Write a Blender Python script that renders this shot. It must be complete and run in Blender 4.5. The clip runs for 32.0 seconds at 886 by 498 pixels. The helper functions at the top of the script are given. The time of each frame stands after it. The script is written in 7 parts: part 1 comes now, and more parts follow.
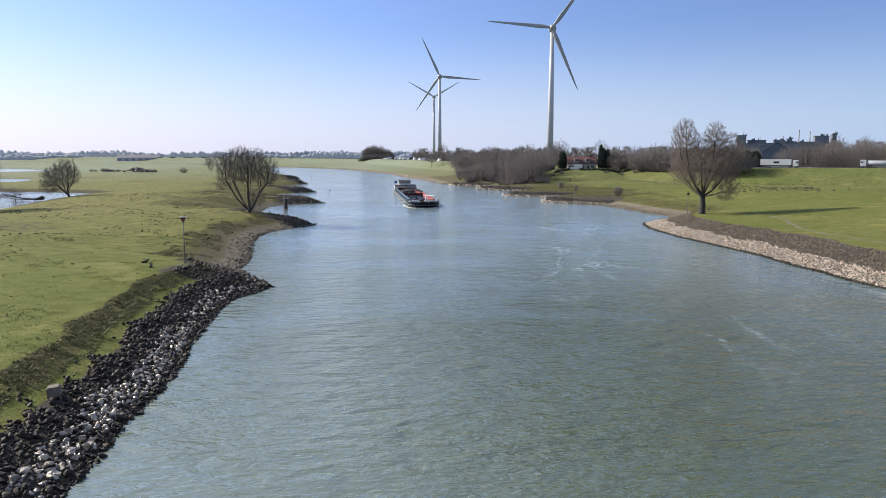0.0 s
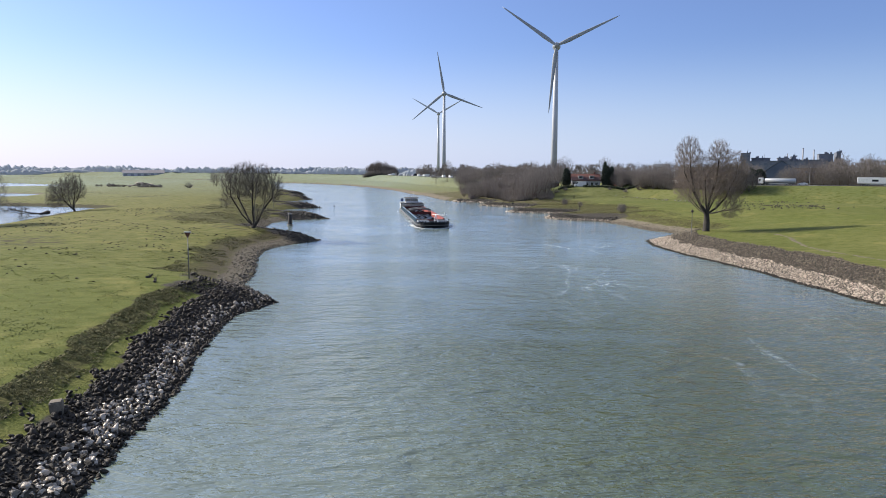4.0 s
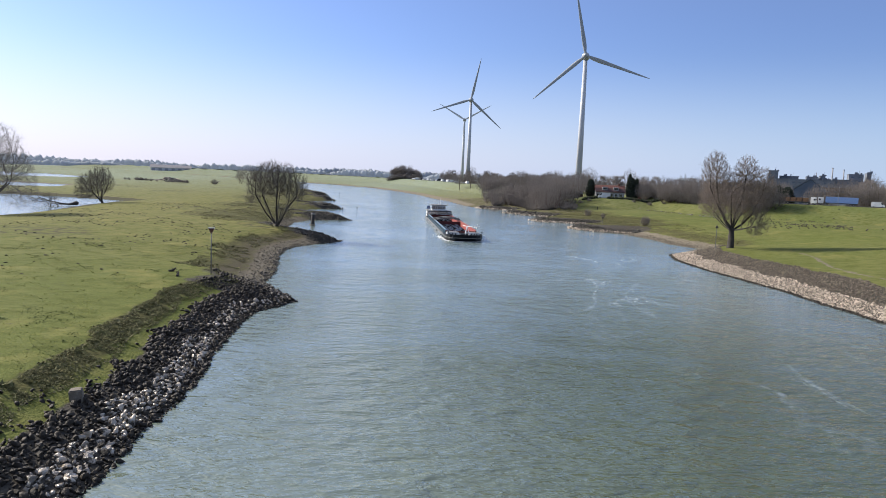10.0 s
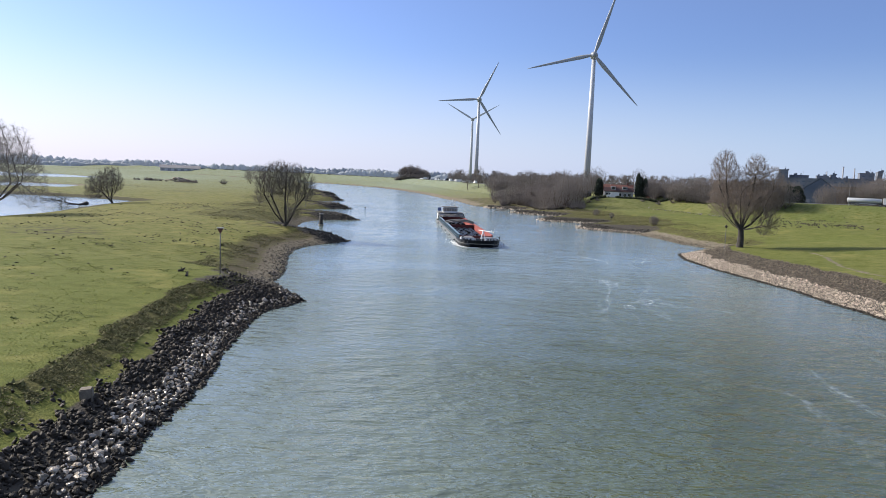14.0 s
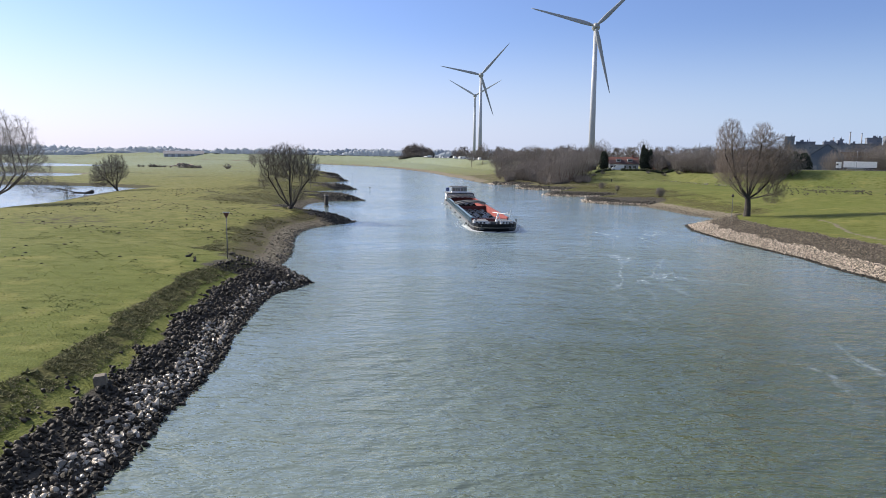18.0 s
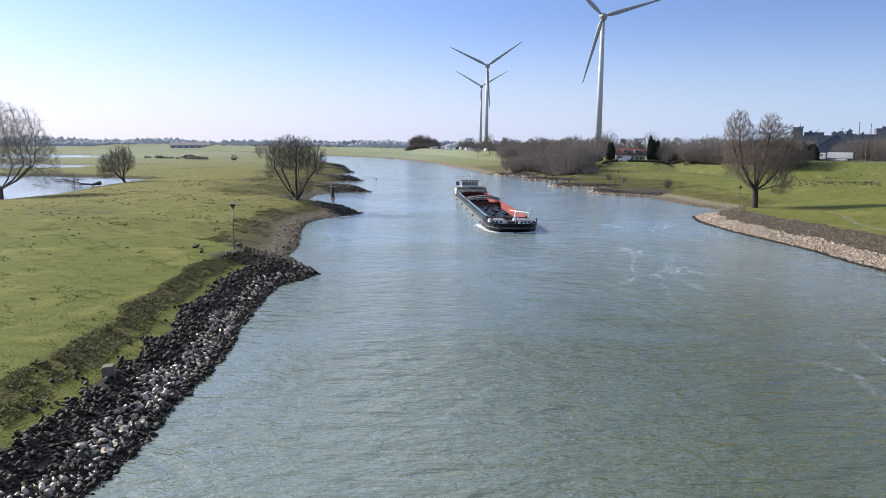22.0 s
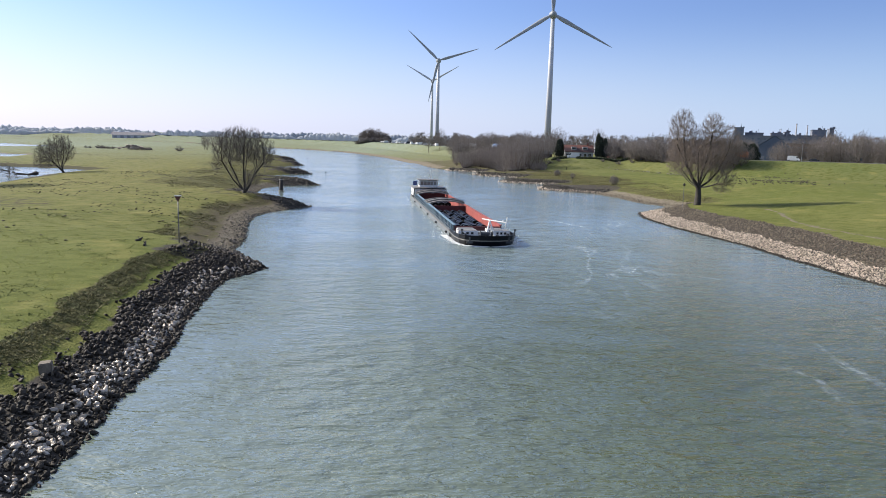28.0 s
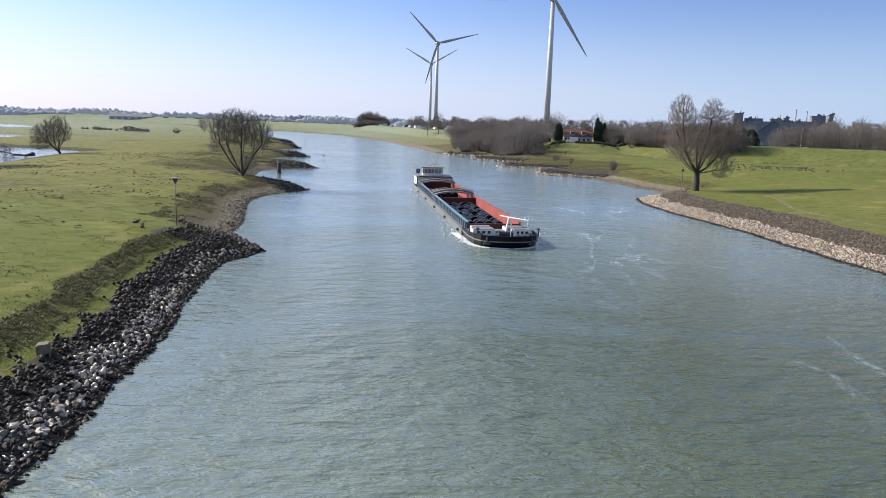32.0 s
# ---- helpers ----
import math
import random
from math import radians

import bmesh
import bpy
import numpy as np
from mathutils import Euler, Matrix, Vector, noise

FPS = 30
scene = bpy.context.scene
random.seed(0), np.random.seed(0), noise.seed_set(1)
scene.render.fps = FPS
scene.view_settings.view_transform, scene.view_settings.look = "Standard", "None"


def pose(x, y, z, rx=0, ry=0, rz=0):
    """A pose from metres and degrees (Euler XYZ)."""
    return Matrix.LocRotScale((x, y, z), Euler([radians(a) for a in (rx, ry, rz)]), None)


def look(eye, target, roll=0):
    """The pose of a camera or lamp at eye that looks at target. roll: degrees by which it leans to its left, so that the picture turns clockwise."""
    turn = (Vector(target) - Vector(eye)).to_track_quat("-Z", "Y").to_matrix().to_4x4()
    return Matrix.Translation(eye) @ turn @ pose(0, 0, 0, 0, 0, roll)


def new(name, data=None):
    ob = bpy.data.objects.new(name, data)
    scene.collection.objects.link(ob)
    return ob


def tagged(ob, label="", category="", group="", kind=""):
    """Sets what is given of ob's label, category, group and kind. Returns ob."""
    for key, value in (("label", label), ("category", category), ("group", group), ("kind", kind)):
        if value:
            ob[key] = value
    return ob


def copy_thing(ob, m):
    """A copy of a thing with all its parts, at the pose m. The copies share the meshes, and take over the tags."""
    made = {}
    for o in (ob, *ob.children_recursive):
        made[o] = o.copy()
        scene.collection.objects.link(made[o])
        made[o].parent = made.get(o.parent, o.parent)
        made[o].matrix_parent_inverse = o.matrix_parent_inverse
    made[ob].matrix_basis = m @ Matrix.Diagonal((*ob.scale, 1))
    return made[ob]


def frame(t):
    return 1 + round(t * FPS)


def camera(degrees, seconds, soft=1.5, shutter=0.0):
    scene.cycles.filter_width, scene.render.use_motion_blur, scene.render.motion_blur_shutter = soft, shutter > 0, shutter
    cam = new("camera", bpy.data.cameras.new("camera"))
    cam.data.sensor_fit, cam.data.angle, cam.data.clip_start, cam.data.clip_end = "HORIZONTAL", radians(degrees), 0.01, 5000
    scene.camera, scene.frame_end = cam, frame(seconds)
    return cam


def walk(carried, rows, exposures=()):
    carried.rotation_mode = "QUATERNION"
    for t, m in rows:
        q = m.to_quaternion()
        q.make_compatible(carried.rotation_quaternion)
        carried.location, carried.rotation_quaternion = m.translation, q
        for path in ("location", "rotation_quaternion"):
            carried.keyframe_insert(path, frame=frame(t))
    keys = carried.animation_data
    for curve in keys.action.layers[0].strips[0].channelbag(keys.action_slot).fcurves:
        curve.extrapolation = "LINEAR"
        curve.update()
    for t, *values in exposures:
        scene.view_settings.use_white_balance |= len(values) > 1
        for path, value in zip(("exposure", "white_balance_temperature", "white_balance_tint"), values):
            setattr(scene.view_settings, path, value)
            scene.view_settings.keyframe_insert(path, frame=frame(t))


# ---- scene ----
EYE_Z = 17.5
cam = camera(63.0, 32.0, 0.65)
# seconds, tilt, roll, turn of the hand-held camera that stands on a bridge
PATH = [
    (0, 82.34, 0.00, -0.00),
    (0.5, 82.53, -0.04, 0.00),
    (1, 82.87, -0.09, 0.04),
    (1.5, 83.28, -0.18, 0.09),
    (2, 83.58, -0.17, 0.10),
    (2.5, 83.77, -0.19, 0.11),
    (3, 83.84, -0.18, 0.14),
    (3.5, 83.77, -0.08, 0.19),
    (5.5, 83.27, 1.78, 0.85),
    (6, 83.36, 2.16, 1.05),
    (6.5, 83.47, 2.37, 1.27),
    (7, 83.58, 2.40, 1.46),
    (7.5, 83.73, 2.42, 1.64),
    (8, 83.86, 2.37, 1.79),
    (8.5, 84.00, 2.34, 1.91),
    (9, 84.05, 2.34, 1.98),
    (9.5, 84.05, 2.34, 1.99),
    (10, 84.03, 2.38, 1.97),
    (10.5, 84.03, 2.37, 1.95),
    (11, 84.03, 2.40, 1.98),
    (11.5, 84.07, 2.35, 2.03),
    (12, 84.11, 2.38, 2.11),
    (12.5, 84.12, 2.33, 2.20),
    (13, 84.08, 2.30, 2.35),
    (13.5, 84.02, 2.29, 2.48),
    (14, 83.98, 2.27, 2.62),
    (14.5, 83.99, 2.23, 2.70),
    (16.5, 83.35, 1.57, 2.79),
    (17, 82.89, 1.16, 2.84),
    (17.5, 82.50, 0.80, 2.94),
    (18, 82.22, 0.53, 3.08),
    (18.5, 82.13, 0.39, 3.26),
    (19, 82.12, 0.36, 3.40),
    (19.5, 82.18, 0.38, 3.51),
    (20, 82.25, 0.38, 3.59),
    (20.5, 82.30, 0.42, 3.68),
    (21, 82.22, 0.44, 3.79),
    (21.5, 81.95, 0.45, 3.78),
    (22, 81.53, 0.48, 3.57),
    (22.5, 80.99, 0.55, 3.00),
    (23, 80.55, 0.59, 2.04),
    (23.5, 80.37, 0.56, 1.10),
    (24, 80.37, 0.48, 0.45),
    (24.5, 80.36, 0.27, 0.25),
    (25, 80.25, 0.07, 0.28),
    (25.5, 80.08, -0.03, 0.34),
    (27.5, 80.61, 1.12, -0.45),
    (28, 81.17, 1.40, -0.43),
    (28.5, 81.66, 1.54, -0.34),
    (29, 81.95, 1.61, -0.27),
    (29.5, 82.06, 1.67, -0.21),
    (30, 81.90, 1.73, -0.12),
    (30.5, 81.54, 1.81, -0.04),
    (31, 80.99, 1.82, -0.07),
    (31.5, 80.45, 1.84, -0.27),
    (32, 79.91, 1.81, -0.64),
]


def eye_pose(tilt, roll, turn):
    return pose(0, 0, EYE_Z, 0, 0, turn) @ pose(0, 0, 0, tilt, 0, 0) @ pose(0, 0, 0, 0, 0, roll)


walk(cam, [(t, eye_pose(a, b, c)) for t, a, b, c in PATH],
     exposures=[(0, 0.45), (9, 0.44), (17, 0.44), (20, 0.45), (24, 0.53), (32, 0.5)])

# ---- world and sun ----
SUN_AZ, SUN_EL = radians(-68), radians(32)
world = bpy.data.worlds.new("sky")
scene.world = world
world.use_nodes = True
wn = world.node_tree.nodes
sky = wn.new("ShaderNodeTexSky")
sky.sky_type = "NISHITA"
sky.sun_disc = False
sky.sun_elevation, sky.sun_rotation = SUN_EL, SUN_AZ
sky.altitude, sky.air_density, sky.dust_density, sky.ozone_density = 0, 1.0, 0.6, 3.0
tint = wn.new("ShaderNodeMix")
tint.data_type, tint.blend_type = "RGBA", "MULTIPLY"
tint.inputs["Factor"].default_value = 1.0
tint.inputs["B"].default_value = (0.895, 0.935, 1.28, 1)
world.node_tree.links.new(sky.outputs[0], tint.inputs["A"])
# thin haze that whitens the sky towards the horizon
coord, split = wn.new("ShaderNodeTexCoord"), wn.new("ShaderNodeSeparateXYZ")
world.node_tree.links.new(coord.outputs["Generated"], split.inputs[0])
height = wn.new("ShaderNodeMapRange")
height.interpolation_type = "SMOOTHSTEP"
for key, value in (("From Min", -0.02), ("From Max", 0.17), ("To Min", 0.72), ("To Max", 0.0)):
    height.inputs[key].default_value = value
world.node_tree.links.new(split.outputs["Z"], height.inputs["Value"])
haze = wn.new("ShaderNodeMix")
haze.data_type = "RGBA"
veil = wn.new("ShaderNodeMix")
veil.data_type = "RGBA"
veil.inputs["A"].default_value, veil.inputs["B"].default_value = (4.75, 6.4, 9.3, 1), (6.65, 6.75, 8.45, 1)
world.node_tree.links.new(veil.outputs["Result"], haze.inputs["B"])
world.node_tree.links.new(height.outputs[0], haze.inputs["Factor"])
world.node_tree.links.new(tint.outputs["Result"], haze.inputs["A"])
# the sky brightens smoothly towards the side of the sun
side = wn.new("ShaderNodeVectorMath")
side.operation = "DOT_PRODUCT"
side.inputs[1].default_value = (math.sin(SUN_AZ), math.cos(SUN_AZ), 0)
world.node_tree.links.new(coord.outputs["Generated"], side.inputs[0])
warm = wn.new("ShaderNodeMapRange")
for key, value in (("From Min", -0.15), ("From Max", 0.75)):
    warm.inputs[key].default_value = value
world.node_tree.links.new(side.outputs["Value"], warm.inputs["Value"])
world.node_tree.links.new(warm.outputs[0], veil.inputs["Factor"])
glow = wn.new("ShaderNodeMapRange")
for key, value in (("From Min", -0.4), ("From Max", 1.0), ("To Min", 0.76), ("To Max", 1.03)):
    glow.inputs[key].default_value = value
world.node_tree.links.new(side.outputs["Value"], glow.inputs["Value"])
aureole = wn.new("ShaderNodeVectorMath")
aureole.operation = "SCALE"
world.node_tree.links.new(haze.outputs["Result"], aureole.inputs[0])
world.node_tree.links.new(glow.outputs[0], aureole.inputs["Scale"])
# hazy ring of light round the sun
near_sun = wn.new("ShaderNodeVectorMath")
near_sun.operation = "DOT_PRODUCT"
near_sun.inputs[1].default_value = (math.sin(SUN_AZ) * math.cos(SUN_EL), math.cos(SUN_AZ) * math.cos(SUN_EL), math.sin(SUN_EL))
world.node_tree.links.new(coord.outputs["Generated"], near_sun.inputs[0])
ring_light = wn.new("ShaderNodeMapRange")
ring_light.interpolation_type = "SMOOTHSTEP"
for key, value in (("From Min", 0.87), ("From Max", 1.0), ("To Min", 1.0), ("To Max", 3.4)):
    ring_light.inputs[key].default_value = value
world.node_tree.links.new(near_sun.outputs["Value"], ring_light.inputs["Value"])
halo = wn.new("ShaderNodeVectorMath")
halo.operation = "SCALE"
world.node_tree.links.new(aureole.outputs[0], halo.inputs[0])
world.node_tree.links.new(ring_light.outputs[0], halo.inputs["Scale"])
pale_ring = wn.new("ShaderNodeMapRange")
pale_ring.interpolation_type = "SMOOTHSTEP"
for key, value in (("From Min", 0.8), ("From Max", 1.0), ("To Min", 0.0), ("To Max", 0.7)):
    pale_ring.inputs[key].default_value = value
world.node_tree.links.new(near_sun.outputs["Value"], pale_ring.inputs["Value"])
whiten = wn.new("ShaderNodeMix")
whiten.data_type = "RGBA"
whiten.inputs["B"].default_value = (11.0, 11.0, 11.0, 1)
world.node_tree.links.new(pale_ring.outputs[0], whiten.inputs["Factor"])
# Added whitening of the unseen upper sky, to pale the water's reflections; no cloud.
upper_whitening = wn.new("ShaderNodeMapRange")
upper_whitening.interpolation_type = "SMOOTHSTEP"
for key, value in (("From Min", 0.16), ("From Max", 0.5), ("To Min", 0.0), ("To Max", 0.5)):
    upper_whitening.inputs[key].default_value = value
world.node_tree.links.new(split.outputs["Z"], upper_whitening.inputs["Value"])
pale_upper_sky = wn.new("ShaderNodeMix")
pale_upper_sky.data_type = "RGBA"
pale_upper_sky.inputs["B"].default_value = (3.7, 4.2, 5.1, 1)
world.node_tree.links.new(upper_whitening.outputs[0], pale_upper_sky.inputs["Factor"])
world.node_tree.links.new(halo.outputs[0], pale_upper_sky.inputs["A"])
world.node_tree.links.new(pale_upper_sky.outputs["Result"], whiten.inputs["A"])
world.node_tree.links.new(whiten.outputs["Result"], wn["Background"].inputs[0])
wn["Background"].inputs[1].default_value = 0.1

sun = new("sun", bpy.data.lights.new("sun", "SUN"))
sun.data.energy, sun.data.angle, sun.data.color = 5.0, radians(0.5), (1.0, 0.92, 0.80)
SUN_DIR = Vector((math.sin(SUN_AZ) * math.cos(SUN_EL), math.cos(SUN_AZ) * math.cos(SUN_EL), math.sin(SUN_EL)))
sun.matrix_world = look(SUN_DIR * 400, (0, 0, 0))

# ---- materials ----
def mat(name, color, rough=0.7, metal=0.0, var=0.25, scale=3.0, bump=0.0, bump_scale=12.0, spec=0.5, other=None, fine=True, isl=False, stretch=(1, 1, 1)):
    """A surface with variation at two scales: color to other by broad stains, plus fine grain, and an optional relief."""
    m = bpy.data.materials.new(name)
    m.use_nodes = True
    nt = m.node_tree
    N, L = nt.nodes, nt.links
    b = N["Principled BSDF"]
    b.inputs["Roughness"].default_value, b.inputs["Metallic"].default_value = rough, metal
    b.inputs["Specular IOR Level"].default_value = spec
    co = N.new("ShaderNodeTexCoord")
    mp = N.new("ShaderNodeMapping")
    mp.inputs["Scale"].default_value = stretch
    L.new(co.outputs["Object"], mp.inputs[0])
    n1 = N.new("ShaderNodeTexNoise")
    n1.inputs["Scale"].default_value, n1.inputs["Detail"].default_value = scale, 6
    L.new(mp.outputs[0], n1.inputs["Vector"])
    mix = N.new("ShaderNodeMix")
    mix.data_type = "RGBA"
    other = other or tuple(c * (1 - var) for c in color)
    mix.inputs["A"].default_value, mix.inputs["B"].default_value = (*color, 1), (*other, 1)
    rmp = N.new("ShaderNodeMapRange")
    rmp.inputs["From Min"].default_value, rmp.inputs["From Max"].default_value = 0.35, 0.65
    L.new(n1.outputs["Fac"], rmp.inputs["Value"])
    L.new(rmp.outputs[0], mix.inputs["Factor"])
    out = mix.outputs["Result"]
    if fine or isl:
        hsv = N.new("ShaderNodeHueSaturation")
        L.new(out, hsv.inputs["Color"])
        if isl:
            g = N.new("ShaderNodeNewGeometry")
            own = N.new("ShaderNodeObjectInfo")
            both = N.new("ShaderNodeMath")
            both.operation = "ADD"
            L.new(g.outputs["Random Per Island"], both.inputs[0])
            L.new(own.outputs["Random"], both.inputs[1])
            wrap = N.new("ShaderNodeMath")
            wrap.operation = "FRACT"
            L.new(both.outputs[0], wrap.inputs[0])
            src = wrap.outputs[0]
            lo, hi = 0.45, 1.6
        else:
            n2 = N.new("ShaderNodeTexNoise")
            n2.inputs["Scale"].default_value, n2.inputs["Detail"].default_value = scale * 9, 3
            L.new(mp.outputs[0], n2.inputs["Vector"])
            src = n2.outputs["Fac"]
            lo, hi = 1 - var * 0.7, 1 + var * 0.7
        r2 = N.new("ShaderNodeMapRange")
        r2.inputs["To Min"].default_value, r2.inputs["To Max"].default_value = lo, hi
        if not isl:
            r2.inputs["From Min"].default_value, r2.inputs["From Max"].default_value = 0.3, 0.7
        L.new(src, r2.inputs["Value"])
        L.new(r2.outputs[0], hsv.inputs["Value"])
        out = hsv.outputs["Color"]
    L.new(out, b.inputs["Base Color"])
    if bump:
        n3 = N.new("ShaderNodeTexNoise")
        n3.inputs["Scale"].default_value, n3.inputs["Detail"].default_value = bump_scale, 4
        L.new(mp.outputs[0], n3.inputs["Vector"])
        bp = N.new("ShaderNodeBump")
        bp.inputs["Strength"].default_value, bp.inputs["Distance"].default_value = bump, 0.2
        L.new(n3.outputs["Fac"], bp.inputs["Height"])
        L.new(bp.outputs[0], b.inputs["Normal"])
    return m


M_TOWER = mat("turbine_paint", (0.5, 0.515, 0.54), 0.4, var=0.08, scale=0.15)
# Darker copy of the turbine paint: the rotor's backlit shade put into the colour.
M_BLADE_SHADED = mat("blade_paint", (0.30, 0.32, 0.34), 0.4, var=0.08, scale=0.15)
M_BARK = mat("bark", (0.13, 0.10, 0.08), 0.9, var=0.4, scale=1.5, bump=0.5)
M_TMP = mat("steel_dark", (0.05, 0.055, 0.06), 0.5, var=0.3, scale=0.5)

# ---- terrain ----
LEFT_SHORE = [(-19.0, -400), (-19.2, 0), (-19.6, 21.2), (-19.7, 34.6), (-19.9, 38.8), (-20.6, 44.5), (-20.9, 50.3), (-21.6, 57.2), (-23.3, 65.4), (-24.3, 73.2),
              (-25.0, 79.2), (-25.2, 84.9), (-24.0, 87.6), (-22.4, 92.9), (-26.3, 99.6), (-30.4, 106.6), (-31.5, 115.7), (-33.4, 125.0), (-37.0, 139.2),
              (-38.6, 150.6), (-37.8, 158.2), (-34.6, 166.5), (-31.1, 174.4), (-36.5, 181.2), (-45.0, 190.7), (-53, 207.6), (-55.5, 227.8)]
LEFT_FAR = [(-54.0, 237.7), (-50.7, 243.1), (-40.6, 248.3), (-47.7, 259.6), (-63, 270.1), (-70.0, 291.3), (-66, 307.2), (-55.3, 316.8), (-66.0, 328.4), (-80, 344.3),
            (-85, 365.5), (-74.8, 400.5), (-86.3, 415.3), (-100, 423.8), (-108, 450.2), (-92.4, 472.5), (-110.6, 497.9), (-125, 529.7), (-118, 550.9), (-140, 593.3),
            (-157.5, 667.4), (-184, 786.1), (-228, 851.8), (-357, 976.8), (-676, 1142.0), (-1500, 1366.6), (-4600, 1707.8)]
RIGHT_SHORE = [(60, -400), (59.5, 0), (58.5, 63.6), (56.8, 91.0), (55.5, 97.5), (55.3, 104.6), (54.2, 110.9), (53.7, 122.1), (51.4, 134.1), (48.7, 148.6),
               (47.4, 165.3), (49.2, 176.9), (56, 186.5), (62.5, 197.0), (57.5, 206.9), (55.3, 223.4), (51.1, 239.4), (41.5, 246.3), (35, 254.8), (36, 264.8),
               (42, 273.3), (48, 281.8), (38.9, 283.9), (26, 287.6), (24.4, 297.7), (30, 307.2), (36, 324.2), (24.6, 329.5), (15, 343.2), (20, 353.8), (20, 370.8)]
RIGHT_FAR = [(4.7, 378.2), (1.8, 390.9), (-4, 407.9), (-8, 428.0), (-14, 463.0), (-22, 483.1), (-41.5, 567.8), (-75, 668.5), (-105, 734.2), (-150, 796.7),
             (-200, 847.5), (-330, 985.2), (-650, 1154.7), (-1500, 1377.2), (-4600, 1716.2)]
POND_NEAR = [(-139, 165), (-136, 196), (-134.5, 209), (-138, 233), (-145, 267), (-146.5, 294), (-144, 303), (-156, 311), (-175, 317), (-199, 322),
             (-260, 323), (-420, 310), (-420, 120), (-200, 120)]
POND_MID = [(-243, 396), (-252, 434), (-258, 464), (-289, 472), (-420, 474), (-480, 372), (-300, 369)]
POND_FAR = [(-345, 590), (-338, 622), (-366, 690), (-445, 755), (-640, 780), (-640, 522), (-420, 532)]
ROAD = [(1000, -420), (700, -140), (420, 128), (330, 225), (262, 289), (201, 329), (162, 348), (128, 370), (104, 402), (85, 450), (52, 515), (22, 580), (0, 650), (-30, 760),
        (-80, 870), (-180, 985), (-350, 1130), (-700, 1340), (-1600, 1620)]
ROAD_Z = 9.2


def road_z(px):
    """Height of the dike road, which climbs towards the factory."""
    return ROAD_Z + 0.9 * ease(np.asarray(px, float), 105, 185)


def seg_dist(px, py, line, closed=False):
    """Distance from points to a polyline."""
    best = np.full(px.shape, 1e9)
    pts = list(line) + ([line[0]] if closed else [])
    for (ax, ay), (bx, by) in zip(pts[:-1], pts[1:]):
        dx, dy = bx - ax, by - ay
        k = np.clip(((px - ax) * dx + (py - ay) * dy) / (dx * dx + dy * dy), 0, 1)
        best = np.minimum(best, (px - ax - k * dx) ** 2 + (py - ay - k * dy) ** 2)
    return np.sqrt(best)


def inside(px, py, poly):
    hit = np.zeros(px.shape, bool)
    for (ax, ay), (bx, by) in zip(poly, poly[1:] + poly[:1]):
        if ay != by:
            hit ^= ((ay > py) != (by > py)) & (px < (bx - ax) * (py - ay) / (by - ay) + ax)
    return hit


def ease(x, a, b):
    k = np.clip((x - a) / (b - a), 0, 1)
    return k * k * (3 - 2 * k)


def wobble(px, py, size, seed=0.0):
    """Cheap smooth noise from -1 to 1."""
    u, v = px / size + seed, py / size - seed * 1.7
    return (np.sin(u * 1.9 + 1.3 * np.sin(v * 1.3)) + np.sin(v * 2.3 + 1.7 * np.sin(u * 0.9 + 2)) + np.sin((u + v) * 1.27 + 0.5)) / 3


LEFT_LINE, RIGHT_LINE = LEFT_SHORE + LEFT_FAR, RIGHT_SHORE + RIGHT_FAR
RIVER = LEFT_LINE + RIGHT_LINE[::-1]


def ground_parts(px, py):
    """Signed distances: to the left shore, the right shore and the ponds (positive on land)."""
    river = inside(px, py, RIVER)
    dl, dr = seg_dist(px, py, LEFT_LINE), seg_dist(px, py, RIGHT_LINE)
    left = (dl < dr) & ~river
    pond = np.full(px.shape, 1e9)
    for poly in (POND_NEAR, POND_MID, POND_FAR):
        d = seg_dist(px, py, poly, True)
        pond = np.minimum(pond, np.where(inside(px, py, poly), -d, d))
    return river, dl, dr, left, pond


GROYNE_LINES = [  # crest lines of the stone groynes, half width, 1 for the right bank
    ([(-24, 93), (-36, 92)], 5, 0), ([(-32, 174.5), (-40, 180), (-52, 188)], 8, 0), ([(-42, 248), (-55, 252), (-75, 260)], 8, 0), ([(-56, 318), (-75, 322), (-92, 330)], 8.5, 0),
    ([(-76, 402), (-112, 414)], 8, 0), ([(-93, 473), (-125, 482)], 8, 0),
    ([(36, 258), (44, 251), (56, 245)], 5.5, 1), ([(26, 292), (36, 288), (46, 287)], 5.5, 1), ([(16, 342), (26, 334), (36, 329)], 6, 1), ([(3, 381), (14, 376), (20, 370)], 6, 1)]


def groyne(px, py):
    """Nearness to the stone groynes that reach into the river, 0 to 1."""
    out = np.zeros(px.shape)
    for line, wide, side in GROYNE_LINES:
        out = np.maximum(out, 1 - ease(seg_dist(px, py, line), wide * 0.8, wide * 1.5))
    return out


